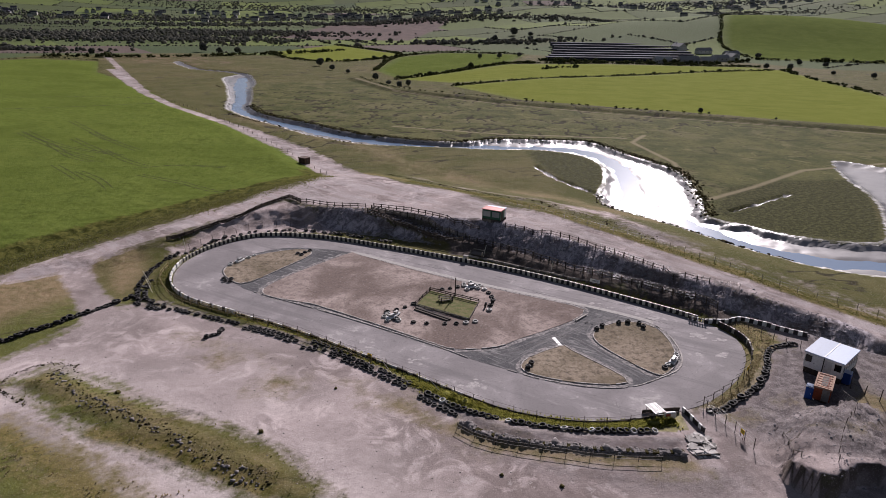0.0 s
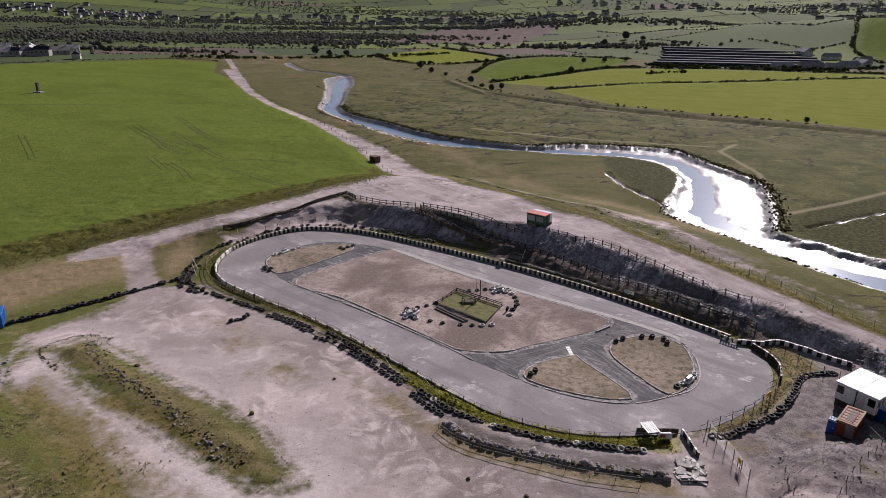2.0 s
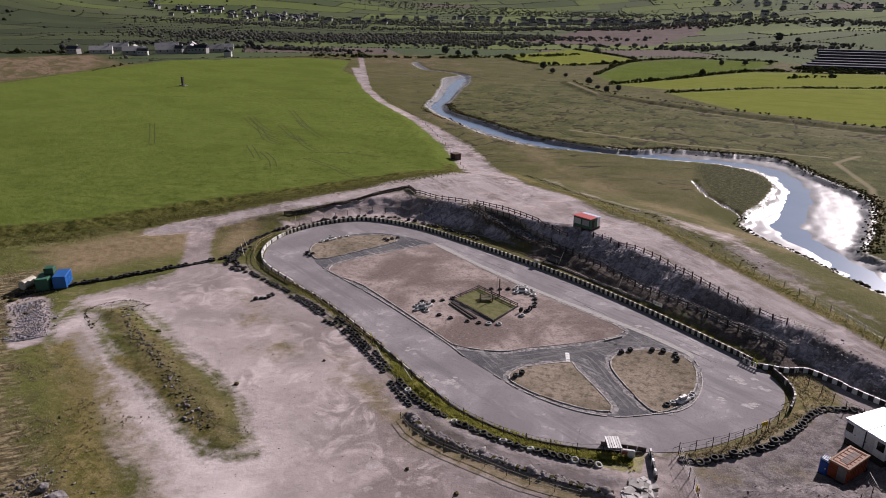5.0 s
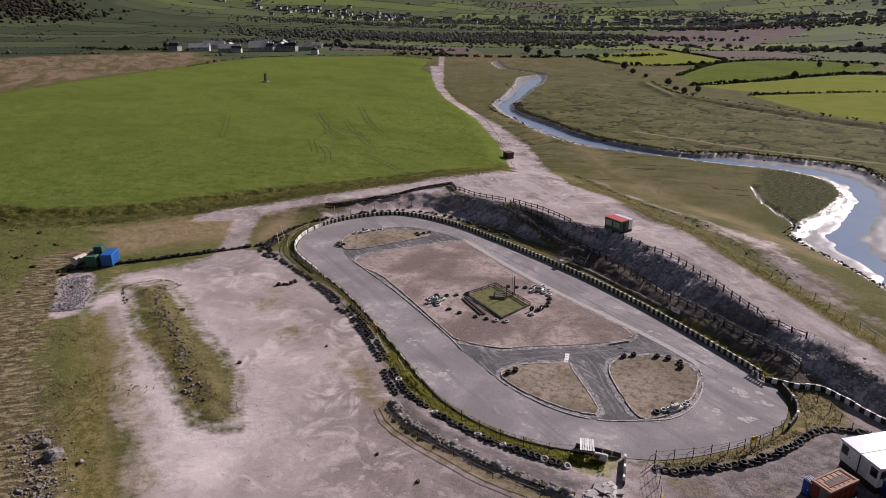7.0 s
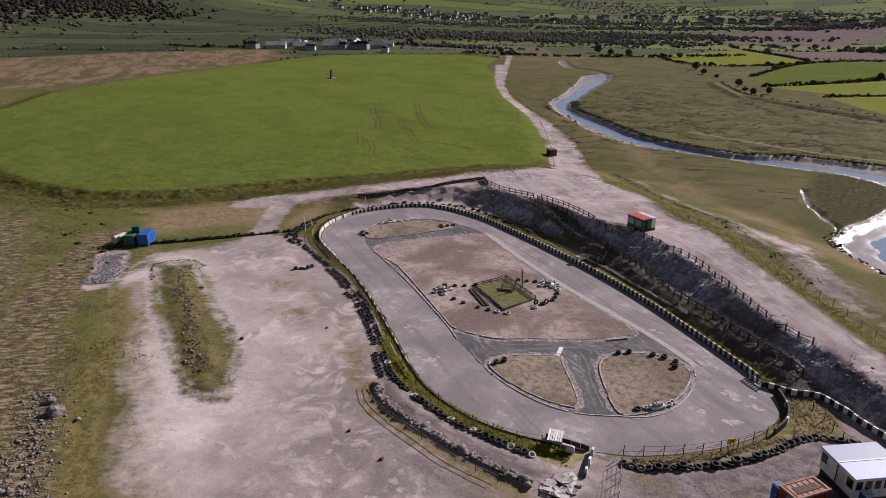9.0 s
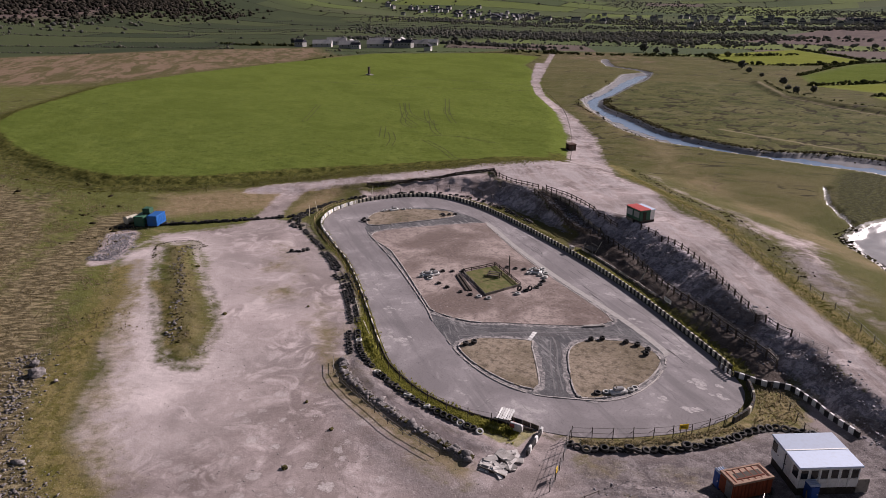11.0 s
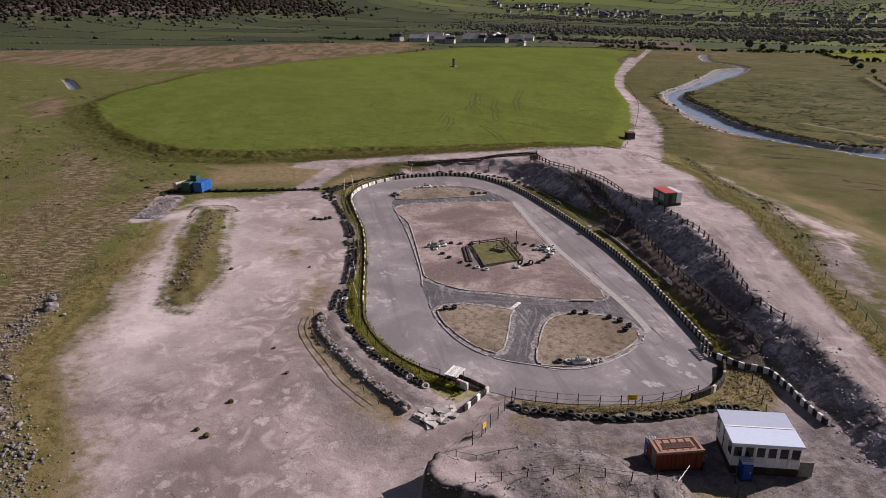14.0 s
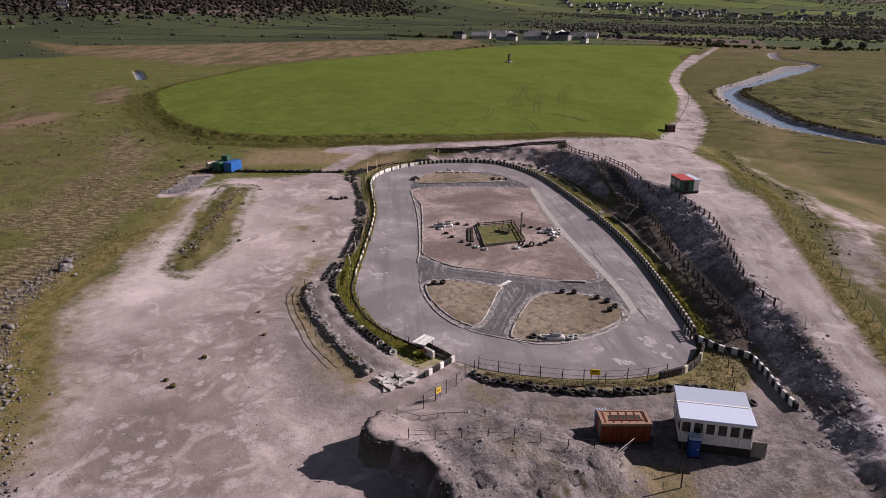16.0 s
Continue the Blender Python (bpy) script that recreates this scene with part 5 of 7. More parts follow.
def fence(name, label, pts, spacing, h, post_mat, rails=(), rail_mat=None, thick=0.12, rail=(0.04, 0.14), stay=0.0, seed=0, lean=3.0, lift=0.0):
    """Posts on the ground with rails, boards or wires between them; each post and rail a part."""
    rnd = random.Random(seed)
    th = thing(name, label, "fence")
    key = (post_mat, thick, h)
    if key not in POSTS:
        POSTS[key] = mesh("post", boxed(-thick / 2, -thick / 2, -0.3, thick / 2, thick / 2, h, bevel=thick * 0.12), post_mat)
    rkey = (rail_mat, rail)
    if rails and rkey not in RAILS:
        RAILS[rkey] = mesh("rail", boxed(0, -rail[0] / 2, -rail[1] / 2, 1, rail[0] / 2, rail[1] / 2), rail_mat)
    last = None
    for p, a in along(V2(pts), spacing):
        z = hz(p.x, p.y) + lift
        ob = new("post", POSTS[key])
        ob.parent = th
        ob.matrix_basis = pose(p.x, p.y, z, rnd.uniform(-lean, lean), rnd.uniform(-lean, lean), math.degrees(a)) @ Matrix.Diagonal((1, 1, rnd.uniform(0.88, 1.08), 1))
        here = Vector((p.x, p.y, z))
        if stay:
            skey = (post_mat, "stay")
            if skey not in POSTS:
                POSTS[skey] = mesh("stay", rod(bmesh.new(), (0, 0, 1.3), (0, -1.3, 0), 0.035, 5), post_mat)
            ob = new("stay", POSTS[skey])
            ob.parent = th
            ob.matrix_basis = pose(p.x, p.y, z, 0, 0, math.degrees(a) + stay)
        if last is not None:
            d = here - last
            for r in rails:
                ob = new("rail", RAILS[rkey])
                ob.parent = th
                rr = r + rnd.uniform(-0.04, 0.04)
                ob.matrix_basis = Matrix.Translation(last + Vector((0, 0, rr))) @ d.to_track_quat("X", "Z").to_matrix().to_4x4() @ Matrix.Diagonal((d.length, 1, 1, 1))
        last = here
    return th


fence("wire_fence", "dark steel posts with wires behind the end of the track", [(42.6, 88.9), (45.4, 91.0), (47.8, 92.9), (50.1, 95.1), (53.6, 98.9), (56.0, 103.0), (57.6, 107.4)], 2.6, 1.8, "darksteel", (0.12, 0.9, 1.65), "darksteel", 0.09, (0.025, 0.03), 180, 1)
fence("wire_fence", "dark leaning posts with stays along the straight", [(-48, 121.8), (-37, 116.6), (-26, 111.6), (-15.7, 105.2), (-4.6, 97.4), (6, 90.0), (12.7, 85.9), (21, 83.5), (27.6, 83.4), (34, 84.6)], 3.4, 1.7, "darksteel", (0.9, 1.55), "darksteel", 0.09, (0.02, 0.025), 0, 2)
M["paletimber"] = painted("pale_timber", (0.33, 0.26, 0.13), (0.12, 0.1, 0.06), 0.5, 0.85, vary=0.3)
fence("rail_fence", "pale timber post and rail fence beside the bend", [(-58.4, 141), (-57.6, 134), (-51.4, 124.6), (-40.5, 118.3), (-28.5, 112.4), (-18.5, 106.4), (-9, 100.2)], 2.4, 1.3, "paletimber", (0.55, 1.15), "paletimber", 0.12, (0.04, 0.1), 0, 17, 6)
fence("gate_fence", "steel mesh fence beside the entrance lane", [(45.9, 78.6), (45.2, 81.2), (44.3, 84.0), (43.3, 86.6), (42.6, 88.6)], 2.0, 1.9, "darksteel", (0.15, 0.5, 0.95, 1.4, 1.8), "steel", 0.08, (0.02, 0.03), 0, 3)
fence("timber_fence", "dark timber post and board fence along the foot of the bank", [(9.4, 157.3), (14.5, 154), (21.4, 149.2), (33.8, 138.6), (43.2, 132.2), (52, 125.9), (58.2, 122.4)], 2.2, 1.65, "timber", (0.7, 1.35), "timber", 0.24, (0.05, 0.15), 0, 4)
fence("net_fence", "pale galvanised top rail and netting wires on the bank fence", [(33.8, 138.9), (43.2, 132.5), (52, 126.2), (58.2, 122.7)], 2.2, 1.62, "steel", (0.3, 0.55, 0.8, 1.05, 1.3, 1.62), "steel", 0.05, (0.015, 0.03), 0, 61, 1)
fence("net_fence", "pale galvanised netting along the end of the top fence", [(38.6, 145.0), (44.4, 139.2), (48.6, 134.8), (53.4, 130.7), (59.4, 128.1), (64, 126.0)], 2.4, 1.3, "steel", (0.3, 0.55, 0.8, 1.05, 1.32), "steel", 0.05, (0.015, 0.03), 0, 62, 1)
fence("timber_fence", "dark timber fence on the lower side of the ramp", [(-17, 171.0), (-9, 166.2), (-4.4, 163.2), (1.6, 159.0), (6.4, 157.0), (9.4, 157.1)], 2.2, 1.35, "timber", (0.35, 0.7, 1.1), "timber", 0.2, (0.05, 0.2), 0, 5)
fence("timber_fence", "weathered timber board fence on the upper side of the ramp", [(-16.2, 173.6), (-7.2, 169.2), (-1.6, 165.8), (4, 161.6), (10, 158.9)], 2.2, 1.35, "timber", (0.3, 0.65, 1.0), "greytimber", 0.2, (0.05, 0.22), 0, 51)
fence("timber_fence", "dark timber post fence along the top of the bank", [(-36.4, 180.2), (-30, 177.0), (-24, 175.4), (-17.4, 174.0)], 2.2, 1.35, "timber", (0.5, 1.1), "timber", 0.2, (0.05, 0.16), 0, 6)
fence("timber_fence", "dark timber post fence along the edge of the road", [(-15.6, 174.6), (-8, 171.6), (-2, 168.4), (5, 164.0), (12.4, 160.8)], 2.2, 1.3, "timber", (0.45, 1.05), "timber", 0.2, (0.05, 0.16), 0, 52)
fence("timber_fence", "dark timber post fence along the top of the bank", [(18.4, 159.4), (23.4, 156.9), (28, 153.6), (32.6, 150.4), (38.6, 144.6), (44.4, 138.8), (48.6, 134.4), (53.4, 130.3), (59.4, 127.7)], 2.4, 1.4, "timber", (0.5, 1.05), "timber", 0.22, (0.03, 0.09), 0, 7)
fence("board_fence", "low dark board fence above the bend", [(-40.7, 184.9), (-45.7, 178.3), (-50, 170.8), (-54.6, 165.6), (-60.6, 158), (-65, 152.4)], 2.4, 1.05, "timber", (0.15, 0.45, 0.75), "timber", 0.18, (0.06, 0.28), 0, 8)
fence("board_fence", "dark board fence at the corner of the bank", [(-36.5, 180.6), (-40.6, 184.8)], 1.8, 1.3, "timber", (0.3, 0.65, 1.0), "timber", 0.22, (0.06, 0.28), 0, 53)
fence("wire_fence", "thin posts with wires on the bank behind the bend", [(-57.6, 152.0), (-52, 161.2), (-45, 168.2), (-34, 170.2), (-22, 167.4)], 3.6, 1.6, "darksteel", (1.5,), "darksteel", 0.08, (0.02, 0.02), 0, 9)
fence("wire_fence", "thin posts with wires along the bank road", [(20, 178), (31, 170), (42, 159), (53, 150), (62, 141), (73.5, 128), (84, 121), (97, 106)], 3.6, 1.3, "greytimber", (0.6, 1.2), "steel", 0.1, (0.02, 0.02), 0, 10)
fence("wire_fence", "thin leaning posts with wire on the rough mound", [(53.4, 72.0), (55.2, 75.0), (58.7, 80.0), (62.4, 84.0), (65.2, 87.8)], 2.6, 1.1, "darksteel", (0.55, 1.0), "darksteel", 0.08, (0.02, 0.02), 0, 11, 6)
fence("timber_fence", "old grey timber rails on the rough mound", [(49.2, 73.2), (49.8, 76.4), (50.6, 79.6), (51.0, 82.4)], 2.6, 0.9, "greytimber", (0.75,), "greytimber", 0.1, (0.05, 0.09), 0, 12, 8)
fence("wire_fence", "thin posts with wires beside the footpath", [(4.8, 82.2), (8, 79.6), (13, 78.0), (18, 77.0), (25, 75.6), (32.4, 75.4)], 3.2, 1.1, "darksteel", (0.5, 1.0), "greytimber", 0.07, (0.04, 0.06), 0, 13, 5)
fence("wire_fence", "dark posts with wires across the grass corner", [(58.6, 116.2), (61.6, 113.4), (63.6, 110.6), (65.0, 108.8), (68.6, 107.4)], 2.4, 1.6, "darksteel", (0.8, 1.5), "darksteel", 0.1, (0.02, 0.03), 0, 14)
fence("wire_fence", "two dark posts on the dirt beside the yard", [(68.5, 94.7), (69.6, 92.9), (71.6, 90.6)], 2.2, 2.0, "darksteel", (1.0,), "darksteel", 0.12, (0.02, 0.02), 0, 15)
fence("wire_fence", "field posts with wire beside the long gravel track", [(-36, 222), (-60, 263.5), (-99, 321.5), (-148, 380.5)], 6.0, 1.2, "greytimber", (), None, 0.14, (0.02, 0.02), 0, 16)


# ---------------------------------------------------------------- kerbs of the infield
def kerb(label, loop, seed, width=0.24, h=0.2, length=0.95, mat="kerb", closed=True):
    th = thing("kerb", label, "kerb", kind="structure")
    me = mesh("kerb_stone", boxed(-length * 0.485, -width / 2, -0.1, length * 0.485, width / 2, h, bevel=0.025), mat)
    rnd = random.Random(seed)
    for p, a in along([Vector((q[0], q[1])) for q in loop], length, closed):
        if rnd.random() < 0.05:
            continue
        ob = new("kerb_stone", me)
        ob.parent = th
        ob.matrix_basis = pose(p.x, p.y, rnd.uniform(-0.03, 0.02), rnd.uniform(-2, 2), 0, math.degrees(a) + rnd.uniform(-2, 2))
    return th


kerb("concrete kerb round the three-cornered island", ISL_TRI, 1)
kerb("concrete kerb round the rounded island", ISL_E, 2)
kerb("concrete kerb round the half-moon island", ISL_W, 3)
loop_c = [Vector((p[0], p[1])) for p in CENTRE]
kerb("weathered kerb along the gravel centre", stretch_of(loop_c, (-34.5, 129.5), (13, 107)), 4, closed=False)
kerb("low white kerb along the gravel centre", stretch_of(loop_c, (28.2, 118), (-18, 150.4)), 5, h=0.13, closed=False)
loop_i = [Vector((p[0], p[1])) for p in TRACK_IN]
kerb("double kerb along the inside of the straight", stretch_of(loop_i, (-36, 128.2), (7, 102.6)), 6, h=0.16, closed=False)
kerb("double kerb along the inside of the bend", stretch_of(loop_i, (14, 98.7), (43, 116.4)), 7, h=0.14, closed=False)
pale = new("pavement", mesh("pavement", slab(bmesh.new(), [[(p.x, p.y) for p in stretch_of(offset_loop(loop_i, 0.9), (43, 117.3), (-19, 152.4))] + [(p.x, p.y) for p in reversed(stretch_of(offset_loop(loop_i, -0.2), (42.6, 116.2), (-18.5, 151.2)))]], -0.1, 0.055), "palestone"))
tagged(pale, "pale concrete edge strip along the straight", "kerb", kind="structure")


# ---------------------------------------------------------------- the pen in the middle
def pen():
    pts = [(-2.6, 123.2), (0.2, 130.4), (10.2, 124.9), (7.9, 116.9)]
    lawn = new("pavement", mesh("pavement", slab(bmesh.new(), [pts], -0.1, 0.13), M["lawn"]))
    tagged(lawn, "square of rough grass inside the pen", "lawn", kind="structure")
    fence("pen_fence", "dark timber rail fence of the pen", [pts[0], pts[1]], 1.85, 0.95, "timber", (0.35, 0.75), "timber", 0.13, (0.05, 0.16), 0, 20, lift=0.08)
    fence("pen_fence", "dark timber rail fence of the pen", [pts[1], pts[2]], 1.88, 0.95, "timber", (0.35, 0.75), "timber", 0.13, (0.05, 0.18), 0, 21, lift=0.08)
    fence("pen_fence", "weathered grey board side of the pen", [pts[2], pts[3]], 2.05, 0.6, "greytimber", (0.2, 0.46), "greytimber", 0.12, (0.06, 0.26), 0, 22, lift=0.08)
    fence("pen_fence", "dark timber rail fence of the pen", [pts[3], pts[0]], 2.02, 0.55, "timber", (0.2, 0.42), "greytimber", 0.13, (0.05, 0.16), 0, 23, lift=0.08)
    th = thing("timber_beam", "dark timber beam lying beside the pen", "beam", pose(0.9, 119.3, 0.09, 0, 0, -36))
    part("beam", boxed(-4.2, -0.25, 0, 4.2, 0.25, 0.28, bevel=0.03), "timber", th)
    part("beam", boxed(-4.0, -0.85, 0, 4.0, -0.45, 0.22, bevel=0.03), "timber", th)
    gantry = thing("flag_pole", "two dark poles beside a small timber stand", "pole", pose(5.4, 128.0, 0.12, 0, 0, -29))
    part("pole", rod(bmesh.new(), (0, 0, 0), (0, 0, 4.0), 0.13, 8, 0.1), "timber", gantry)
    part("pole", rod(bmesh.new(), (-1.3, 0.5, 0), (-1.3, 0.5, 3.8), 0.05, 6), "steel", gantry, "thin steel pole")
    stand = thing("timber_stand", "broken dark timber stand on the pen's grass", "stand", pose(3.6, 125.6, 0.13, 0, 0, 20))
    for i in range(3):
        part("plank", boxed(-1.6, -0.8 + i * 0.7, 0.35 + 0.1 * i, 1.3, -0.4 + i * 0.7, 0.43 + 0.1 * i), "timber", stand)
    for x, y in ((-1.3, -0.6), (1.1, -0.6), (-1.3, 0.8), (1.1, 0.8)):
        part("leg", boxed(x - 0.07, y - 0.07, 0, x + 0.07, y + 0.07, 0.95), "timber", stand)


n = Nodes("rough_lawn")
M["lawn"] = n.finish(n.mix(n.ramp(n.noise(0.8, 5, 0.7), 0.35, 0.65), (0.09, 0.105, 0.028), (0.16, 0.14, 0.06)), 0.95, n.noise(5, 4), 0.6, 0.1, spec=0.2)
pen()


def marker(x, y, deg, long=1.0, z=0.1):
    """A white painted marker: a low hull with a box on top."""
    th = thing("track_marker", "white and grey painted track marker with a box on top", "track marker", pose(x, y, z, 0, 0, deg))
    bm = boxed(-1.1 * long, -0.55, 0, 1.1 * long, 0.55, 0.42, bevel=0.12)
    part("hull", bm, "white", th)
    part("box", boxed(-0.65 * long, -0.32, 0.38, 0.65 * long, 0.32, 0.85, bevel=0.08), "steel", th)
    bm = bmesh.new()
    for a, b in (((-0.6, -0.3, 0.8), (-0.6, 0.3, 0.8)), ((-0.6, 0.3, 0.8), (-0.45, 0.3, 1.15)), ((-0.45, 0.3, 1.15), (-0.45, -0.3, 1.15)), ((-0.45, -0.3, 1.15), (-0.6, -0.3, 0.8))):
        rod(bm, a, b, 0.04, 5)
    part("hoop", bm, "darksteel", th)
    return th


for x, y in ((-7.6, 116.0), (-8.4, 117.6), (-5.6, 116.2), (-7.8, 118.9), (8.0, 131.2), (10.3, 131.8), (9.6, 133.8), (7.4, 133.0), (41.0, 101.2), (43.4, 104.0), (-45.2, 143.2), (-42.2, 147.2)):
    tyre(x, y, "white painted tyre beside the track marker", "tyres round the markers", 2, 0.1, (0, 0), 1.15)
marker(-7.0, 117.2, 40)
marker(-6.2, 118.6, 60, 0.8)
marker(8.9, 132.4, 20)
marker(42.3, 102.3, 55, 1.15, 0.14)
marker(-43.6, 145.0, 62, 1.1, 0.14)


# ---------------------------------------------------------------- cabins, skip, containers
def cabin():
    th = thing("portable_cabin", "white double portable cabin with pale roof on a dark base", "cabin", pose(67.75, 100.2, 0, 0, 0, 42.8))
    L, W = 6.9, 5.9
    part("base", boxed(-L / 2 + 0.15, -W / 2 + 0.15, -0.2, L / 2 - 0.15, W / 2 - 0.15, 1.1), "timber", th, "dark timber base")
    bm = boxed(-L / 2, -W / 2, 1.08, L / 2, W / 2, 3.75, bevel=0.03)
    body = part("body", bm, "whitepanel", th)
    part("roof", boxed(-L / 2 - 0.2, -W / 2 - 0.2, 3.76, L / 2 + 0.2, -0.03, 3.98, bevel=0.04), "roofwhite", th)
    part("roof", boxed(-L / 2 - 0.2, 0.03, 3.76, L / 2 + 0.2, W / 2 + 0.2, 3.98, bevel=0.04), "roofwhite", th)
    part("ridge_strip", boxed(-L / 2 - 0.2, -0.09, 3.975, L / 2 + 0.2, 0.09, 4.03), "whitepanel", th)
    for side, n_, span in ((-1, 6, L), (1, 4, L)):
        for i in range(n_):
            c = -span / 2 + span * (i + 0.5) / n_
            w = part("window", boxed(c - 0.4, side * W / 2 - 0.03, 2.35, c + 0.4, side * W / 2 + 0.03, 3.45), "glass", th)
            for s in (-0.46, 0.46):
                part("window_frame", boxed(c + s - 0.05, side * W / 2 - 0.05, 1.2, c + s + 0.05, side * W / 2 + 0.05, 3.6), "white", w)
            part("window_sill", boxed(c - 0.45, side * W / 2 - 0.07, 2.26, c + 0.45, side * W / 2 + 0.07, 2.34), "white", w)
    for c, kind_ in ((-2.2, 0), (-0.7, 1), (0.9, 1), (2.3, 0)):
        if kind_:
            d = part("door", boxed(-L / 2 - 0.05, c - 0.6, 1.15, -L / 2 + 0.02, c + 0.6, 3.4, bevel=0.02), "whitepanel", th)
            part("door_handle", boxed(-L / 2 - 0.12, c + 0.4, 2.2, -L / 2 - 0.04, c + 0.5, 2.35), "darksteel", d)
        else:
            part("window", boxed(-L / 2 - 0.04, c - 0.5, 2.2, -L / 2 + 0.02, c + 0.5, 3.4), "glass", th)
    part("corner_post", boxed(-L / 2 - 0.06, -0.08, 1.1, -L / 2 + 0.02, 0.08, 3.76), "black", th)
    for i in range(4):
        part("step", boxed(L / 2, -W / 2 + 0.3, 0.85 - 0.25 * i, L / 2 + 0.5 + 0.3 * i, -W / 2 + 1.6, 0.98 - 0.25 * i), "greytimber", th)
    part("rail", boxed(L / 2 + 0.1, -W / 2 + 0.2, 0.1, L / 2 + 1.5, -W / 2 + 0.28, 1.9), "greytimber", th, "timber side of the steps")


def skip_container():
    th = thing("container", "rusty orange steel container with a ribbed open top", "container", pose(62.7, 92.5, 0, 0, 0, 55.5))
    L, W, H = 5.1, 2.3, 2.75
    bm = boxed(-L / 2, -W / 2, 0.45, L / 2, W / 2, H - 0.25, bevel=0.03)
    for i in range(11):
        x = -L / 2 + 0.25 + i * (L - 0.5) / 10
        for s in (-1, 1):
            part("rib", boxed(x - 0.07, s * W / 2 - 0.05, 0.5, x + 0.07, s * W / 2 + 0.05, H - 0.3), "rust", th)
    part("body", bm, "rust", th)
    bm = bmesh.new()
    for s in (-1, 1):
        box(bm, -L / 2 - 0.06, s * W / 2 - 0.13, H - 0.28, L / 2 + 0.06, s * W / 2 + 0.13, H, bevel=0.02)
        box(bm, s * L / 2 - 0.3 if s > 0 else -L / 2, -W / 2 + 0.13, H - 0.28, L / 2 if s > 0 else -L / 2 + 0.3, W / 2 - 0.13, H - 0.01)
    part("rim", bm, "rustlight", th)
    part("roof_panel", boxed(-L / 2 + 0.3, -W / 2 + 0.13, H - 0.2, L / 2 - 0.3, W / 2 - 0.13, H - 0.08), "rustlight", th)
    for i in range(6):
        x = -L / 2 + 0.5 + i * 0.82
        part("roof_bar", boxed(x - 0.05, -W / 2 + 0.14, H - 0.085, x + 0.05, W / 2 - 0.14, H - 0.03), "rust", th)
    # solid dark plate in place of the open slot's shaded inside
    part("hatch", boxed(-1.6, -0.45, H - 0.09, 1.7, 0.4, H - 0.045), "darksteel", th, "dark plate for the shaded inside of the slot")
    part("hatch_edge", boxed(-1.7, -0.62, H - 0.09, 1.8, -0.46, H - 0.0), "rust", th)
    part("base", boxed(-L / 2 + 0.2, -W / 2 + 0.25, 0.0, L / 2 - 0.2, W / 2 - 0.25, 0.47), "darksteel", th)
    part("door", boxed(-L / 2 - 0.06, -W / 2 + 0.1, 0.5, -L / 2 - 0.01, 0.0, H - 0.3), "steel", th, "grey steel door")
    ty = part("wheel", rod(bmesh.new(), (L / 2 + 0.05, -0.9, 0.45), (L / 2 + 0.4, -0.9, 0.45), 0.45, 14), "rubber", th)


def portable_toilet(x, y, deg, label):
    th = thing("portable_toilet", label, "portable toilet", pose(x, y, 0, 0, 0, deg), "portable toilets")
    bm = boxed(-0.56, -0.56, 0.1, 0.56, 0.56, 2.1, bevel=0.05)
    part("body", bm, "looblue", th)
    bm = boxed(-0.6, -0.6, 2.1, 0.6, 0.6, 2.2, bevel=0.04)
    for i in range(4):
        box(bm, -0.5 + i * 0.29, -0.56, 2.2, -0.36 + i * 0.29, 0.56, 2.34, bevel=0.04)
    part("roof", bm, "roofwhite", th, "pale translucent roof")
    d = part("door", boxed(0.55, -0.4, 0.2, 0.62, 0.4, 2.0, bevel=0.02), "looblue", th)
    part("door_handle", boxed(0.6, 0.24, 1.05, 0.68, 0.34, 1.2), "white", d)
    part("base", boxed(-0.6, -0.6, 0, 0.6, 0.6, 0.11), "darksteel", th)


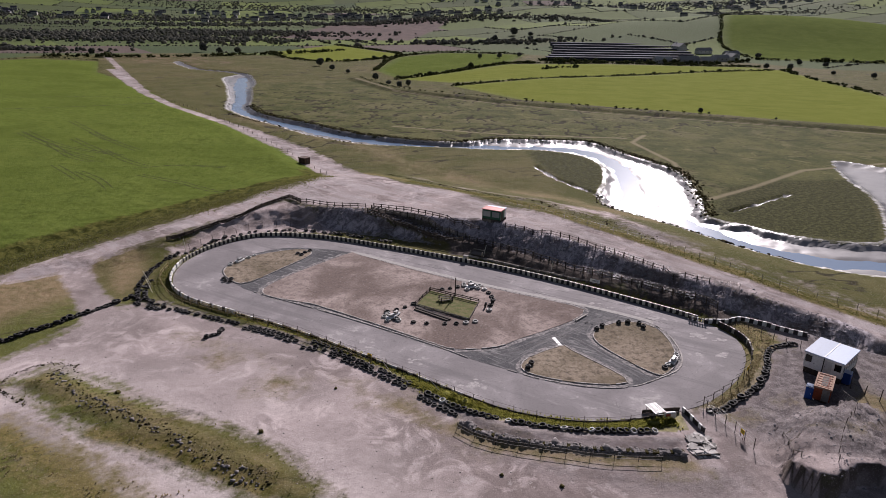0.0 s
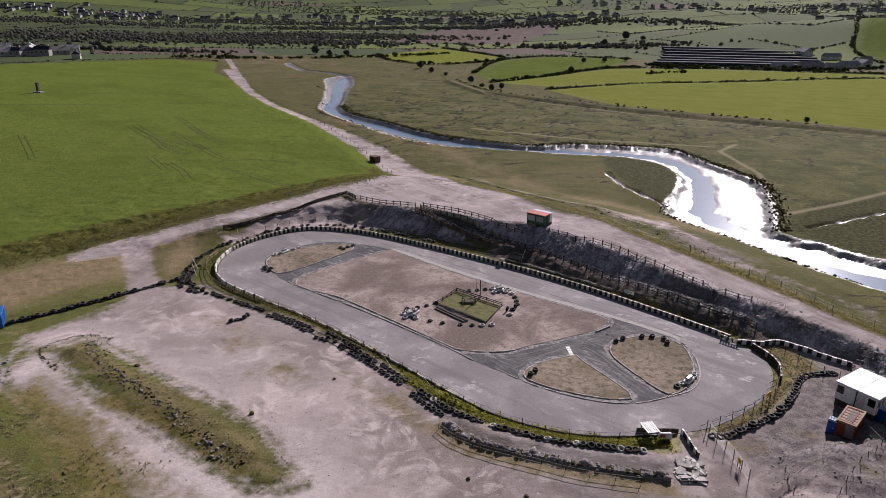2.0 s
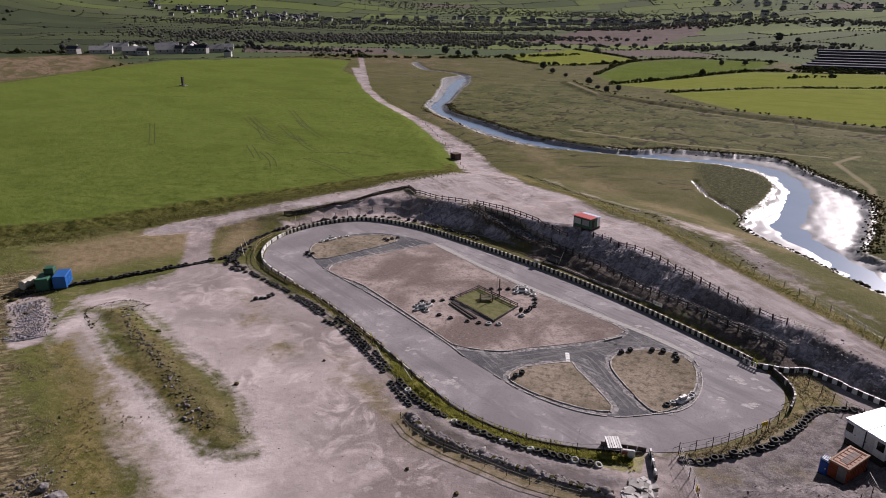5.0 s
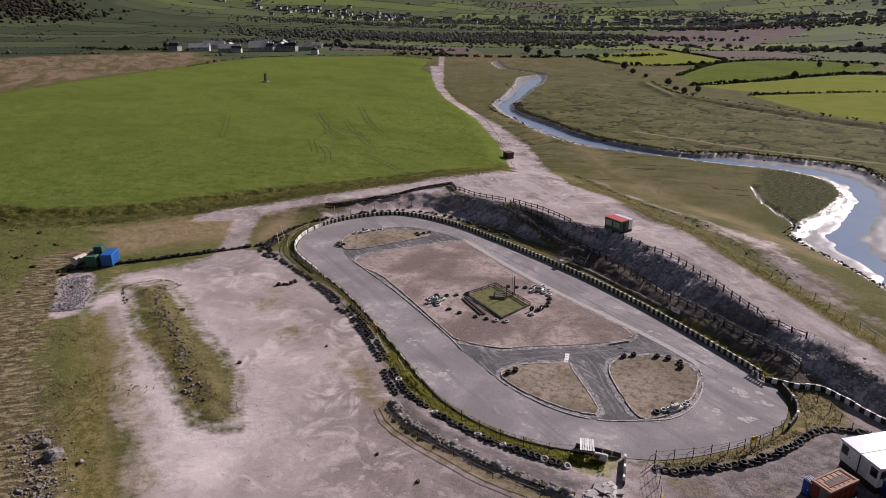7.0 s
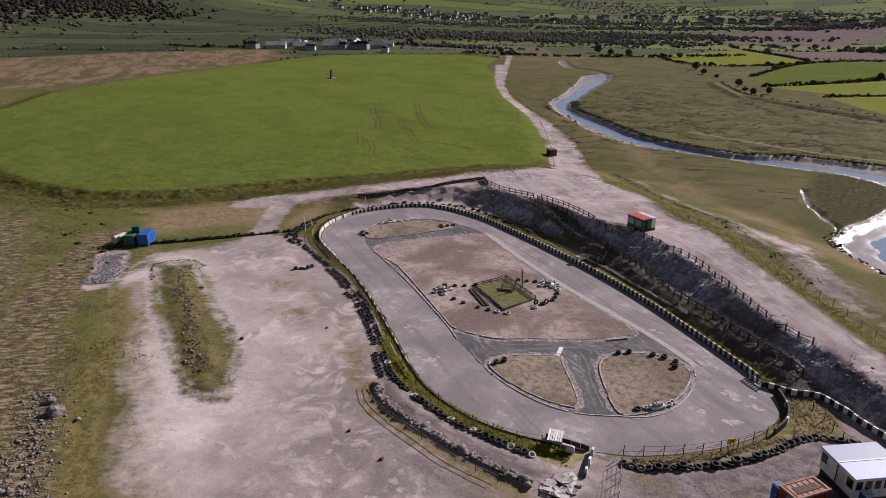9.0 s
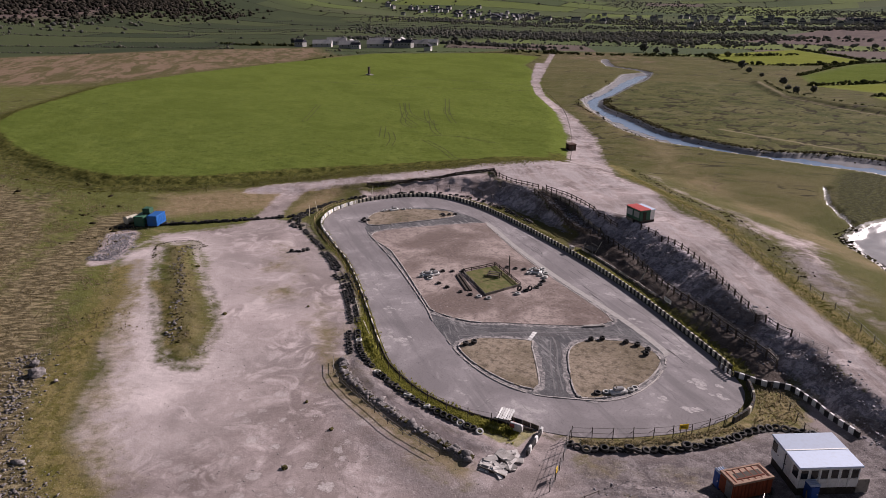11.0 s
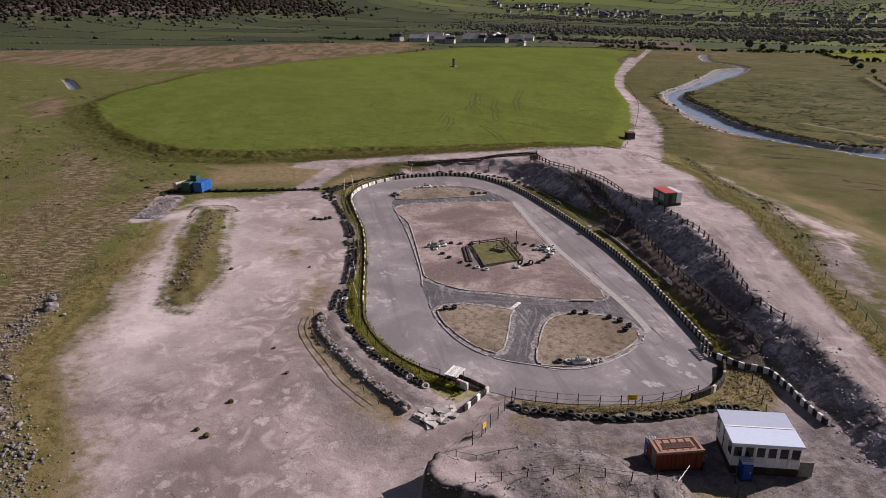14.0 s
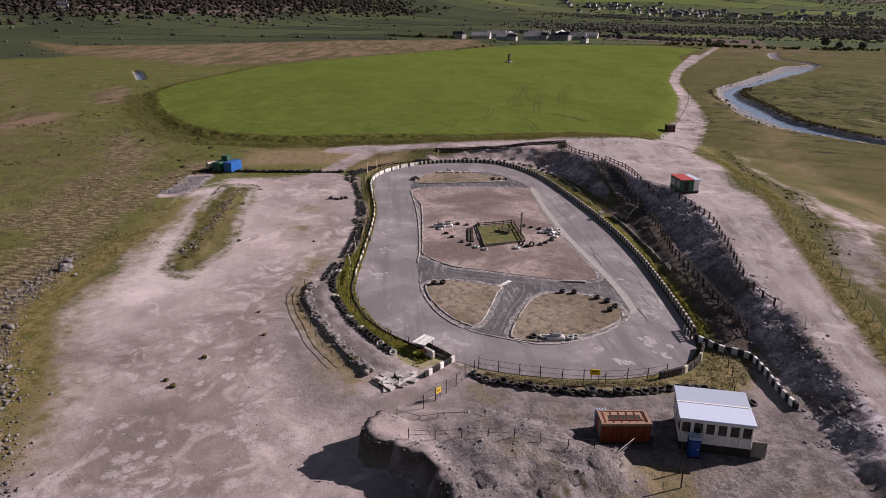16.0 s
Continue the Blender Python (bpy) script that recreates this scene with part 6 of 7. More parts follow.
def watch_hut():
    th = thing("watch_hut", "small green hut on boarded legs with a red and white roof", "hut", pose(15.8, 164.2, 4.0, 0, 0, -27))
    part("body", boxed(-2.45, -1.95, 1.6, 2.45, 0.85, 3.95, bevel=0.03), "green", th)
    part("annex", boxed(-2.3, 0.86, 1.6, 2.38, 2.1, 3.8, bevel=0.03), "whitepanel", th, "white lean-to at the back")
    part("roof", boxed(-2.6, -2.1, 3.96, 2.6, 0.85, 4.12, bevel=0.04), "redsheet", th, "glossy red sheet roof")
    part("roof", boxed(-2.45, 0.86, 3.82, 2.5, 2.2, 4.0, bevel=0.04), "roofwhite", th, "white sheet roof")
    # two front window panes, their sky reflection painted in grey
    for x in (-1.2, 1.2):
        w = part("shutter", boxed(x - 0.98, -2.0, 2.25, x + 0.98, -1.94, 3.62), "shutter", th, "window pane coloured like reflected sky")
        part("shutter_frame", boxed(x - 1.06, -2.02, 2.16, x + 1.06, -1.95, 2.24), "green", w)
        part("shutter_frame", boxed(x - 1.06, -2.02, 3.63, x + 1.06, -1.95, 3.71), "green", w)
        for sx in (-1.02, 1.02):
            part("shutter_frame", boxed(x + sx - 0.04, -2.02, 2.25, x + sx + 0.04, -1.95, 3.62), "green", w)
    part("door", boxed(2.44, -1.2, 1.66, 2.5, -0.3, 3.6), "darksteel", th, "dark side door")
    part("window", boxed(-2.49, -1.4, 2.4, -2.43, 0.4, 3.6), "glass", th)
    for x in (-1.75, -0.45):
        part("skirt_board", boxed(x - 0.6, -1.9, -0.9, x + 0.55, -1.83, 1.45), "greytimber", th, "pale boarded leg panel")
    for x in (-2.35, 0, 2.35):
        for y in (-1.8, 1.9):
            part("leg", boxed(x - 0.1, y - 0.1, -1.6, x + 0.1, y + 0.1, 1.62), "timber", th)
    part("skirt_board", boxed(2.3, -1.75, -0.4, 2.36, 1.85, 1.45), "timber", th, "dark boarded side")
    part("floor_beam", boxed(-2.55, -2.0, 1.45, 2.55, 2.0, 1.6), "timber", th)


def shipping_container(name, label, x, y, z, deg, L, W, H, mat):
    th = thing(name, label, "container", pose(x, y, z, 0, 0, deg))
    bm = bmesh.new()
    box(bm, -L / 2, -W / 2, 0.12, L / 2, W / 2, H, bevel=0.02)
    k = int(L / 0.35) if L > 3 else 0
    for i in range(k):
        c = -L / 2 + 0.3 + i * (L - 0.6) / max(1, k - 1)
        for s in (-1, 1):
            part("rib", boxed(c - 0.07, s * W / 2 - 0.04, 0.25, c + 0.07, s * W / 2 + 0.04, H - 0.15), mat, th)
    part("body", bm, mat, th)
    part("roof", boxed(-L / 2 + 0.05, -W / 2 + 0.05, H, L / 2 - 0.05, W / 2 - 0.05, H + 0.05, bevel=0.02), mat, th)
    for s in (-1, 1):
        d = part("door", boxed(L / 2, 0.03 if s > 0 else -W / 2 + 0.08, 0.2, L / 2 + 0.05, W / 2 - 0.08 if s > 0 else -0.03, H - 0.1), mat, th)
        part("door_bar", rod(bmesh.new(), (L / 2 + 0.08, s * 0.35, 0.2), (L / 2 + 0.08, s * 0.35, H - 0.1), 0.03, 5), "steel", d)
    part("base", boxed(-L / 2, -W / 2, 0, L / 2, W / 2, 0.13), "darksteel", th)
    return th


cabin()
skip_container()
portable_toilet(68.6, 96.3, -45, "dark blue portable toilet with a pale roof beside the cabin")
portable_toilet(60.2, 91.9, 235, "bright blue portable toilet beside the rusty container")
watch_hut()
shipping_container("shipping_container", "bright blue steel shipping container beside the tyre row", -80.9, 99.0, 0.1, 125, 4.6, 2.5, 2.6, "blue")
shipping_container("shipping_container", "dull blue-green steel container beside the blue one", -83.0, 96.6, 0.1, 125, 4.2, 2.4, 2.55, "green")
shipping_container("storage_box", "small green metal box on top of the containers", -83.0, 98.2, 2.72, 125, 2.0, 1.8, 1.3, "green")
tank = thing("storage_tank", "cream cylindrical tank lying beside the containers", "tank", pose(-86.2, 95.2, 0.2, 0, 0, 100))
part("barrel", rod(bmesh.new(), (-1.6, 0, 1.0), (1.6, 0, 1.0), 0.95, 18), "cream", tank)
for x in (-1.0, 1.0):
    part("cradle", boxed(x - 0.15, -0.8, -0.1, x + 0.15, 0.8, 0.35), "timber", tank)
shed = thing("field_shed", "small dark brown corrugated shed beside the field track", "shed", pose(-47.0, 241.0, hz(-47.0, 241.0), 0, 0, -35) @ Matrix.Diagonal((0.82, 0.82, 0.85, 1)))
M["brownsheet"] = painted("brown_sheet", (0.075, 0.042, 0.032), (0.14, 0.08, 0.05), 0.5, 0.7, scale=1.0)
bm = boxed(-1.9, -1.6, -0.2, 1.9, 1.6, 2.6, bevel=0.03)
for i in range(10):
    x = -1.8 + i * 0.4
    part("rib", boxed(x - 0.06, -1.65, 0, x + 0.06, 1.65, 2.55), M["brownsheet"], shed)
part("body", bm, M["brownsheet"], shed)
part("roof", boxed(-2.1, -1.8, 2.6, 2.1, 1.8, 2.75, bevel=0.03), M["brownsheet"], shed)
part("door", boxed(1.9, -0.6, 0.05, 1.97, 0.6, 2.1), "timber", shed, "dark timber door")

# ---------------------------------------------------------------- small things round the track
def sign(x, y, z, deg, w, h, mat, label):
    th = thing("sign", label, "sign", pose(x, y, z, 0, 0, deg))
    part("board", boxed(-w / 2, -0.03, 0, w / 2, 0.03, h, bevel=0.01), mat, th)
    for i, s in enumerate((0.66, 0.4)):
        part("text_line", boxed(-w * 0.35, -0.035, h * s - 0.04, w * 0.35 - 0.1 * i, 0.035, h * s + 0.04), "black", th)
    for s in (-0.35, 0.35):
        part("post", boxed(s * w - 0.03, -0.03, -z - 0.2, s * w + 0.03, 0.03, 0.05), "darksteel", th)


sign(53.3, 98.3, 1.15, 48, 1.2, 0.75, "yellow", "yellow warning sign with dark lines on the wire fence")
sign(45.2, 81.1, 0.8, 106, 0.8, 0.7, "yellow", "yellow warning sign on the entrance fence")
sign(-9.5, 100.7, 1.0, -35, 0.9, 0.6, "yellow", "small yellow sign on the fence of the straight")
sign(35.6, 134.6, 0.7, -34, 2.2, 0.8, "whitepanel", "pale board behind the barrier")
gate = thing("rail_gate", "white slatted board leaning on the flower bed", "gate", pose(34.3, 86.2, 0.5, 0, 0, 20))
for i in range(6):
    part("slat", boxed(-0.9 + i * 0.32, -1.3, 0.9, -0.66 + i * 0.32, 1.3, 0.96), "white", gate)
for y in (-0.9, 0.9):
    part("crossbar", boxed(-0.95, y - 0.06, 0.83, 1.0, y + 0.06, 0.9), "white", gate)
for x in (-0.8, 0.8):
    for y in (-0.9, 0.9):
        part("leg", boxed(x - 0.04, y - 0.04, -0.6, x + 0.04, y + 0.04, 0.84), "greytimber", gate)
fl = thing("planter_figure", "white and red painted ornament in the flower bed", "ornament", pose(36.4, 85.6, 0.1, 0, 0, 10))
part("body", boxed(-0.9, -0.3, 0.0, 0.9, 0.3, 1.1, bevel=0.15), "white", fl)
part("panel", boxed(-0.8, -0.36, 0.5, -0.1, 0.36, 1.0, bevel=0.05), "red", fl, "red painted panel")
bar = thing("hurdle", "black and white striped hurdle at the edge of the track", "hurdle", pose(51.9, 117.7, 0.05, 0, 0, -33))
for i in range(7):
    part("slat", boxed(-1.6 + i * 0.48, -0.06, 0.1, -1.36 + i * 0.48, 0.06, 1.0), "white" if i % 2 else "black", bar)
for z in (0.25, 0.85):
    part("crossbar", boxed(-1.7, -0.03, z - 0.07, 1.8, 0.03, z + 0.07), "black", bar)
hs = thing("gate_post", "pale square gate post between the barrier walls", "post", pose(8.2, 147.6, 0, 0, 0, -30))
part("post", boxed(-0.55, -0.35, -0.1, 0.55, 0.35, 1.4, bevel=0.04), "cream", hs)
part("cap", boxed(-0.62, -0.42, 1.4, 0.62, 0.42, 1.5, bevel=0.02), "concrete", hs)
slabs = thing("broken_slabs", "heap of broken pale concrete slabs beside the entrance", "rubble")
rs = random.Random(5)
for i in range(34):
    x, y = rs.uniform(37.0, 40.4), rs.uniform(77.0, 81.6)
    w, d = rs.uniform(0.25, 0.85), rs.uniform(0.2, 0.5)
    ob = part("slab", boxed(-w, -d, -0.08, w, d, 0.1, bevel=0.03), "palestone" if i % 3 else "concrete", slabs)
    ob.matrix_basis = pose(x, y, 0.1 + 0.32 * max(0, 1 - math.hypot(x - 38.8, y - 79.6) / 2.4), rs.uniform(-11, 11), rs.uniform(-11, 11), rs.uniform(0, 180))
part("side_board", boxed(-1.7, -0.05, 0, 1.7, 0.05, 0.32), "timber", slabs, "dark board edge").matrix_basis = pose(39.0, 77.0, 0, 0, 0, 8)
panel = thing("mesh_panel", "galvanised mesh panel leaning beside the container", "fence panel", pose(64.6, 90.0, 0.1, 20, 0, 100))
for i in range(9):
    part("wire", boxed(-1.5 + i * 0.37, -0.015, 0, -1.47 + i * 0.37, 0.015, 1.8), "steel", panel)
for z in (0, 0.9, 1.8):
    part("crossbar", boxed(-1.55, -0.025, z - 0.03, 1.5, 0.025, z + 0.03), "steel", panel)
for x, y, dx, dy, h in ((-56.6, 127.4, -1.6, 1.2, 2.6), (-58.6, 131.6, -1.6, 0.6, 2.6), (-57.8, 150.5, -1.0, 1.6, 2.8), (-5.4, 97.0, -1.6, 0.6, 1.9), (2.6, 92.0, -1.9, 0.4, 1.9), (34.0, 136.2, 0.8, 1.6, 2.4), (43.6, 130.4, 0.8, 1.5, 2.4), (27, 141, 0.7, 1.5, 2.4), (12.4, 150.2, 0.8, 1.6, 2.6)):
    st = thing("stake", "pale leaning timber stake on the verge", "stake", pose(x, y, 0.0), "leaning stakes")
    part("shaft", rod(bmesh.new(), (0, 0, -0.2), (dx, dy, h), 0.06, 6), "cream", st)
stage = thing("timber_stage", "small pale timber stand with a rail behind the barrier", "stand", pose(11.2, 151.0, hz(11.2, 151.0), 0, 0, -28))
part("deck", boxed(-1.6, -0.9, 0.6, 1.6, 0.9, 0.75, bevel=0.02), "greytimber", stage)
for x in (-1.5, 1.5):
    for y in (-0.8, 0.8):
        part("leg", boxed(x - 0.07, y - 0.07, -0.2, x + 0.07, y + 0.07, 1.5), "greytimber", stage)
part("rail", boxed(-1.6, 0.78, 1.35, 1.6, 0.84, 1.5), "greytimber", stage)


# ---------------------------------------------------------------- wheel ruts and skid marks
def ribbon(name, lines, width, mat, label, lift=0.03, flat=None):
    """Thin strips that follow the ground."""
    bm = bmesh.new()
    for ln in lines:
        pts = V2(ln, 1.2)
        last = None
        for i, p in enumerate(pts):
            t = (pts[min(i + 1, len(pts) - 1)] - pts[max(i - 1, 0)]).normalized()
            w = width * (0.5 + 0.25 * math.sin(i * 1.7))
            z = (hz(p.x, p.y) + lift) if flat is None else flat
            a = bm.verts.new((p.x - t.y * w, p.y + t.x * w, z))
            b = bm.verts.new((p.x + t.y * w, p.y - t.x * w, z))
            if last:
                bm.faces.new((last[0], last[1], b, a))
            last = (a, b)
    bmesh.ops.recalc_face_normals(bm, faces=bm.faces)
    return tagged(new(name, mesh(name, bm, mat)), label, "marks", kind="stuff")


n = Nodes("flattened_grass")
M["rut"] = n.finish(n.mix(n.noise(0.6, 4), (0.045, 0.055, 0.012), (0.08, 0.09, 0.02)), 0.95, spec=0.1)
wheel = [[(-175, 285), (-156, 266), (-137, 248), (-121, 237)], [(-174, 288), (-142, 257), (-113, 242)], [(-146, 272), (-128, 253), (-118, 244)], [(-168, 314), (-132, 272), (-111, 251)], [(-128, 225), (-111, 207)], [(-95, 214), (-77, 204), (-59, 191)], [(-150, 262), (-132, 241), (-122, 233), (-116, 231)], [(-145, 286), (-133, 272), (-127, 269)], [(-124, 251), (-108, 234), (-98, 226)], [(-116, 217), (-105, 207), (-97, 197)], [(-167, 214), (-182, 230), (-205, 254)], [(-100, 222), (-88, 228), (-70, 226)]]
ribbon("wheel_ruts", [[(x + o, y + o * 0.6) for x, y in w] for w in wheel for o in (-0.9, 0.9)], 0.36, "rut", "dark wheel ruts curving through the grass field", 0.05)
ribbon("wheel_ruts", [[(-300, 322), (-219, 345), (-188, 356), (-150, 370)], [(-290, 374), (-223, 387), (-188, 392), (-146, 384)]], 0.9, "rut", "dark shallow ditches across the grass field")
n = Nodes("rubber_marks")
M["skid"] = n.finish(n.mix(n.noise(1.2, 4), (0.07, 0.066, 0.067), (0.13, 0.122, 0.123)), 0.8, spec=0.2)
n = Nodes("pale_dust")
M["dust"] = n.finish(n.mix(n.noise(2.0, 5, 0.7), (0.15, 0.145, 0.145), (0.22, 0.212, 0.21)), 0.95, spec=0.1)
rk = random.Random(31)
marks = []
for k in range(26):
    x, y = rk.uniform(-30, 45), 0
    t = (x + 30) / 75
    cx, cy = -22 + 66 * t, 158.5 - 37 * t  # along the far straight
    o = rk.uniform(-3.5, 3.0)
    marks.append([(cx + o * 0.5, cy + o * 0.86), (cx + o * 0.5 + 2.2, cy + o * 0.86 - 1.0 + rk.uniform(-0.4, 0.4)), (cx + o * 0.5 + 4.5, cy + o * 0.86 - 2.5)])
ribbon("skid_marks", marks, 0.12, "skid", "dark skid marks on the asphalt", flat=0.037)
swirl = [[(14, 101), (20, 107.5), (27, 113.6), (33, 118.6), (40, 119.6)], [(16, 104), (22, 109.8), (28, 115.4), (36, 119)], [(36, 98), (32, 103), (28, 109), (24, 111.6), (18, 108)], [(35, 97.4), (30.5, 103.4), (26.6, 109.6)], [(37, 99), (33, 105), (29.4, 111), (31, 116)], [(10, 104), (16, 106.6), (22, 111.6), (30, 118.6)]]
ribbon("gravel_tracks", swirl, 0.2, "dust", "pale wheel tracks swept through the chippings", flat=0.05)
ribbon("gravel_tracks", [[(x + 1.1, y - 0.5) for x, y in w] for w in swirl], 0.16, "skid", "dark wheel tracks swept through the chippings", flat=0.0505)
n = Nodes("blown_dust")
M["paledust"] = n.finish(n.mix(n.ramp(n.noise(1.4, 5, 0.75), 0.4, 0.62), (0.13, 0.125, 0.126), (0.36, 0.335, 0.325)), 0.95, spec=0.05)
rims = []
for lp in (ISL_TRI, ISL_E, CENTRE):
    q = offset_loop([Vector((p[0], p[1])) for p in lp], 0.55)
    rims.append([(p.x, p.y) for p in q[::2]] + [(q[0].x, q[0].y)])
ribbon("kerb_dust", rims, 0.8, "paledust", "pale dust gathered along the island kerbs", flat=0.0515)
rp = random.Random(8)
bm = bmesh.new()
for px, py, pr in ((7.8, 94.2, 1.7), (50.8, 112.1, 1.9), (53.8, 110.8, 1.1), (52.2, 105.2, 1.5), (47.6, 104.8, 1.0), (-2.3, 101.8, 0.9), (-10, 106.0, 0.8), (25.2, 132.9, 1.0), (33.4, 125.3, 1.2)):
    for _ in range(7):
        cx, cy, r = px + rp.gauss(0, pr * 0.5), py + rp.gauss(0, pr * 0.35), pr * rp.uniform(0.2, 0.55)
        vs = [bm.verts.new((cx + r * (1 + 0.35 * rp.uniform(-1, 1)) * math.cos(a * 0.5236), cy + 0.6 * r * (1 + 0.35 * rp.uniform(-1, 1)) * math.sin(a * 0.5236), 0.034 + 0.0002 * len(bm.faces))) for a in range(12)]
        bm.faces.new(vs)
n = Nodes("worn_patch")
M["wornpatch"] = n.finish(n.mix(n.ramp(n.noise(2.2, 5, 0.75), 0.42, 0.6), (0.3, 0.28, 0.28), (0.46, 0.43, 0.42)), 0.9, spec=0.1)
tagged(new("asphalt_patches", mesh("asphalt_patches", bm, "wornpatch")), "pale worn patches on the asphalt", "marks", kind="stuff")
line = thing("painted_line", "short white painted line on the chippings", "road marking", pose(23.6, 108.3, 0.05, 0, 0, 15))
for i in range(4):
    part("stripe", boxed(-0.35, -0.75 + i * 0.78, -0.04, 0.35, -0.08 + i * 0.78, 0.012), "white", line)
beam = thing("kerb_beam", "fallen pale beam at the corner of the gravel centre", "beam", pose(29.6, 118.6, 0.08, 0, 0, 47))
part("beam", boxed(-1.9, -0.18, 0, 1.9, 0.18, 0.22, bevel=0.03), "concrete", beam)


# ---------------------------------------------------------------- stones, grass and scrub
def lumps(name, spots, mat, label, category, seed, sub=1, rough=0.25, flat=0.7):
    """Many small uneven lumps joined into one mesh: spots are (x, y, z, radius)."""
    rnd = np.random.RandomState(seed)
    base = bmesh.new()
    bmesh.ops.create_icosphere(base, subdivisions=sub, radius=1)
    co = np.array([v.co[:] for v in base.verts])
    fa = np.array([[v.index for v in f.verts] for f in base.faces])
    base.free()
    S = np.array(spots, float)
    k = len(S)
    jit = 1 + rough * rnd.uniform(-1, 1, (k, len(co)))
    sc = np.stack([rnd.uniform(0.75, 1.3, k), rnd.uniform(0.75, 1.3, k), flat * rnd.uniform(0.75, 1.25, k)], -1)
    a = rnd.uniform(0, 6.283, k)
    p = co[None] * jit[..., None] * sc[:, None] * S[:, 3][:, None, None]
    x = p[..., 0] * np.cos(a)[:, None] - p[..., 1] * np.sin(a)[:, None]
    y = p[..., 0] * np.sin(a)[:, None] + p[..., 1] * np.cos(a)[:, None]
    V = np.stack([x + S[:, 0][:, None], y + S[:, 1][:, None], p[..., 2] + S[:, 2][:, None]], -1).reshape(-1, 3)
    Fs = (fa[None] + (np.arange(k) * len(co))[:, None, None]).reshape(-1, 3)
    return joined(name, V, Fs, mat, label, category)


def joined(name, V, Fs, mat, label, category, kind="stuff", shade=False):
    me = bpy.data.meshes.new(name)
    me.vertices.add(len(V))
    me.vertices.foreach_set("co", V.astype(np.float32).ravel())
    me.loops.add(Fs.size)
    me.loops.foreach_set("vertex_index", Fs.astype(np.int32).ravel())
    me.polygons.add(len(Fs))
    me.polygons.foreach_set("loop_start", np.arange(0, Fs.size, 3, dtype=np.int32))
    me.update(calc_edges=True)
    me.materials.append(M[mat])
    return tagged(new(name, me), label, category, kind=kind)


def tufts(name, XY, h, mat, label, seed, blades=6):
    """Grass tufts: each a few bent blades, joined."""
    r = np.random.RandomState(seed)
    k = len(XY)
    Z0 = height(XY[:, 0], XY[:, 1])
    hh = h * r.uniform(0.5, 1.5, k)
    V, Fs = [], []
    for b in range(blades):
        a = r.uniform(0, 6.283, k)
        w = 0.16 * hh + 0.03
        lean = r.uniform(0.15, 0.8, k) * hh
        ox, oy = r.uniform(-0.2, 0.2, k) * h * 1.2, r.uniform(-0.2, 0.2, k) * h * 1.2
        bx, by = XY[:, 0] + ox, XY[:, 1] + oy
        V.append(np.stack([np.stack([bx - w * np.sin(a), by + w * np.cos(a), Z0 - 0.05], -1), np.stack([bx + w * np.sin(a), by - w * np.cos(a), Z0 - 0.05], -1), np.stack([bx + lean * np.cos(a), by + lean * np.sin(a), Z0 + hh * r.uniform(0.7, 1.1, k)], -1)], 1))
    V = np.concatenate(V, 0)
    Fs = np.arange(len(V) * 3).reshape(-1, 3)
    return joined(name, V.reshape(-1, 3), Fs, mat, label, "grass")


rg = np.random.RandomState(4)


def scatter(pts, count):
    q = np.array([(p[0], p[1]) for p in pts])
    lo, hi = q.min(0), q.max(0)
    P = rg.uniform(lo, hi, (count, 2))
    return P[inside(P[:, 0], P[:, 1], pts)]


def beside(pts, half, count, off=0.0):
    """Random plan points within half of a line."""
    ln = V2(pts)
    out = []
    for _ in range(count):
        i = rg.randint(len(ln) - 1)
        a, b = ln[i], ln[i + 1]
        t = (b - a).normalized()
        p = a.lerp(b, rg.rand()) + Vector((t.y, -t.x)) * (off + rg.normal(0, half / 2))
        out.append((p.x, p.y))
    return np.array(out)


VERGE = [(-3, 95.6), (5, 89.6), (13.3, 85.5), (21.4, 83.7), (28, 83.6), (34, 84.3), (37, 85.2)]
tufts("grass", beside(VERGE, 1.25, 6000), 0.24, "weed", "thick green weeds on the verge above the tyres", 1)
tufts("grass", beside([(-45, 122), (-37, 117.6), (-26, 112), (-15.7, 105.6), (-4.6, 97.9), (5, 91.0)], 0.9, 2000), 0.2, "weed", "thin green weeds along the fence of the straight", 2)
tufts("grass", beside([(53, 119.6), (44.5, 125.9), (28.9, 136.7), (12.1, 146.3), (0, 151.6)], 0.7, 2200), 0.25, "weed", "green weeds behind the barrier", 3)
tufts("grass", beside([(0, 152.6), (-9.7, 156.8), (-26.6, 163.2), (-42, 164.4), (-54, 154), (-58, 143), (-56.6, 131)], 1.2, 1800), 0.22, "tuft", "dry weeds on the bank behind the bend", 4)
tufts("grass", scatter([(56.5, 117), (61, 118), (64, 113), (62, 108.5), (59.5, 106), (58.6, 111)], 1300), 0.2, "straw", "rough dry grass in the fenced corner", 5)
tufts("grass", beside([(44, 89.0), (48, 91.8), (52.4, 96.4), (56, 101.6), (58.5, 105.5)], 0.6, 900), 0.18, "straw", "dry grass between fence and tyres", 6)
tufts("grass", scatter(STRIP, 1800), 0.16, "tuft", "rough grass on the stony strip in the car park", 7)
for lp in (ISL_TRI, ISL_E, ISL_W):
    P = scatter([(p[0], p[1]) for p in lp], 420)
    tufts("grass", P, 0.12, "straw", "sparse dry grass on the gravel island", 31)
tufts("grass", scatter([(-2.2, 123.2), (0.4, 129.8), (9.8, 124.7), (7.7, 117.5)], 900), 0.14, "tuft", "rough grass inside the pen", 8)
tufts("grass", beside([(-94, 136.5), (-79, 159), (-58, 181.5), (-41, 200.5), (-35, 216)], 4.2, 4000), 0.25, "tuft", "rough grass on the dyke below the field", 9)
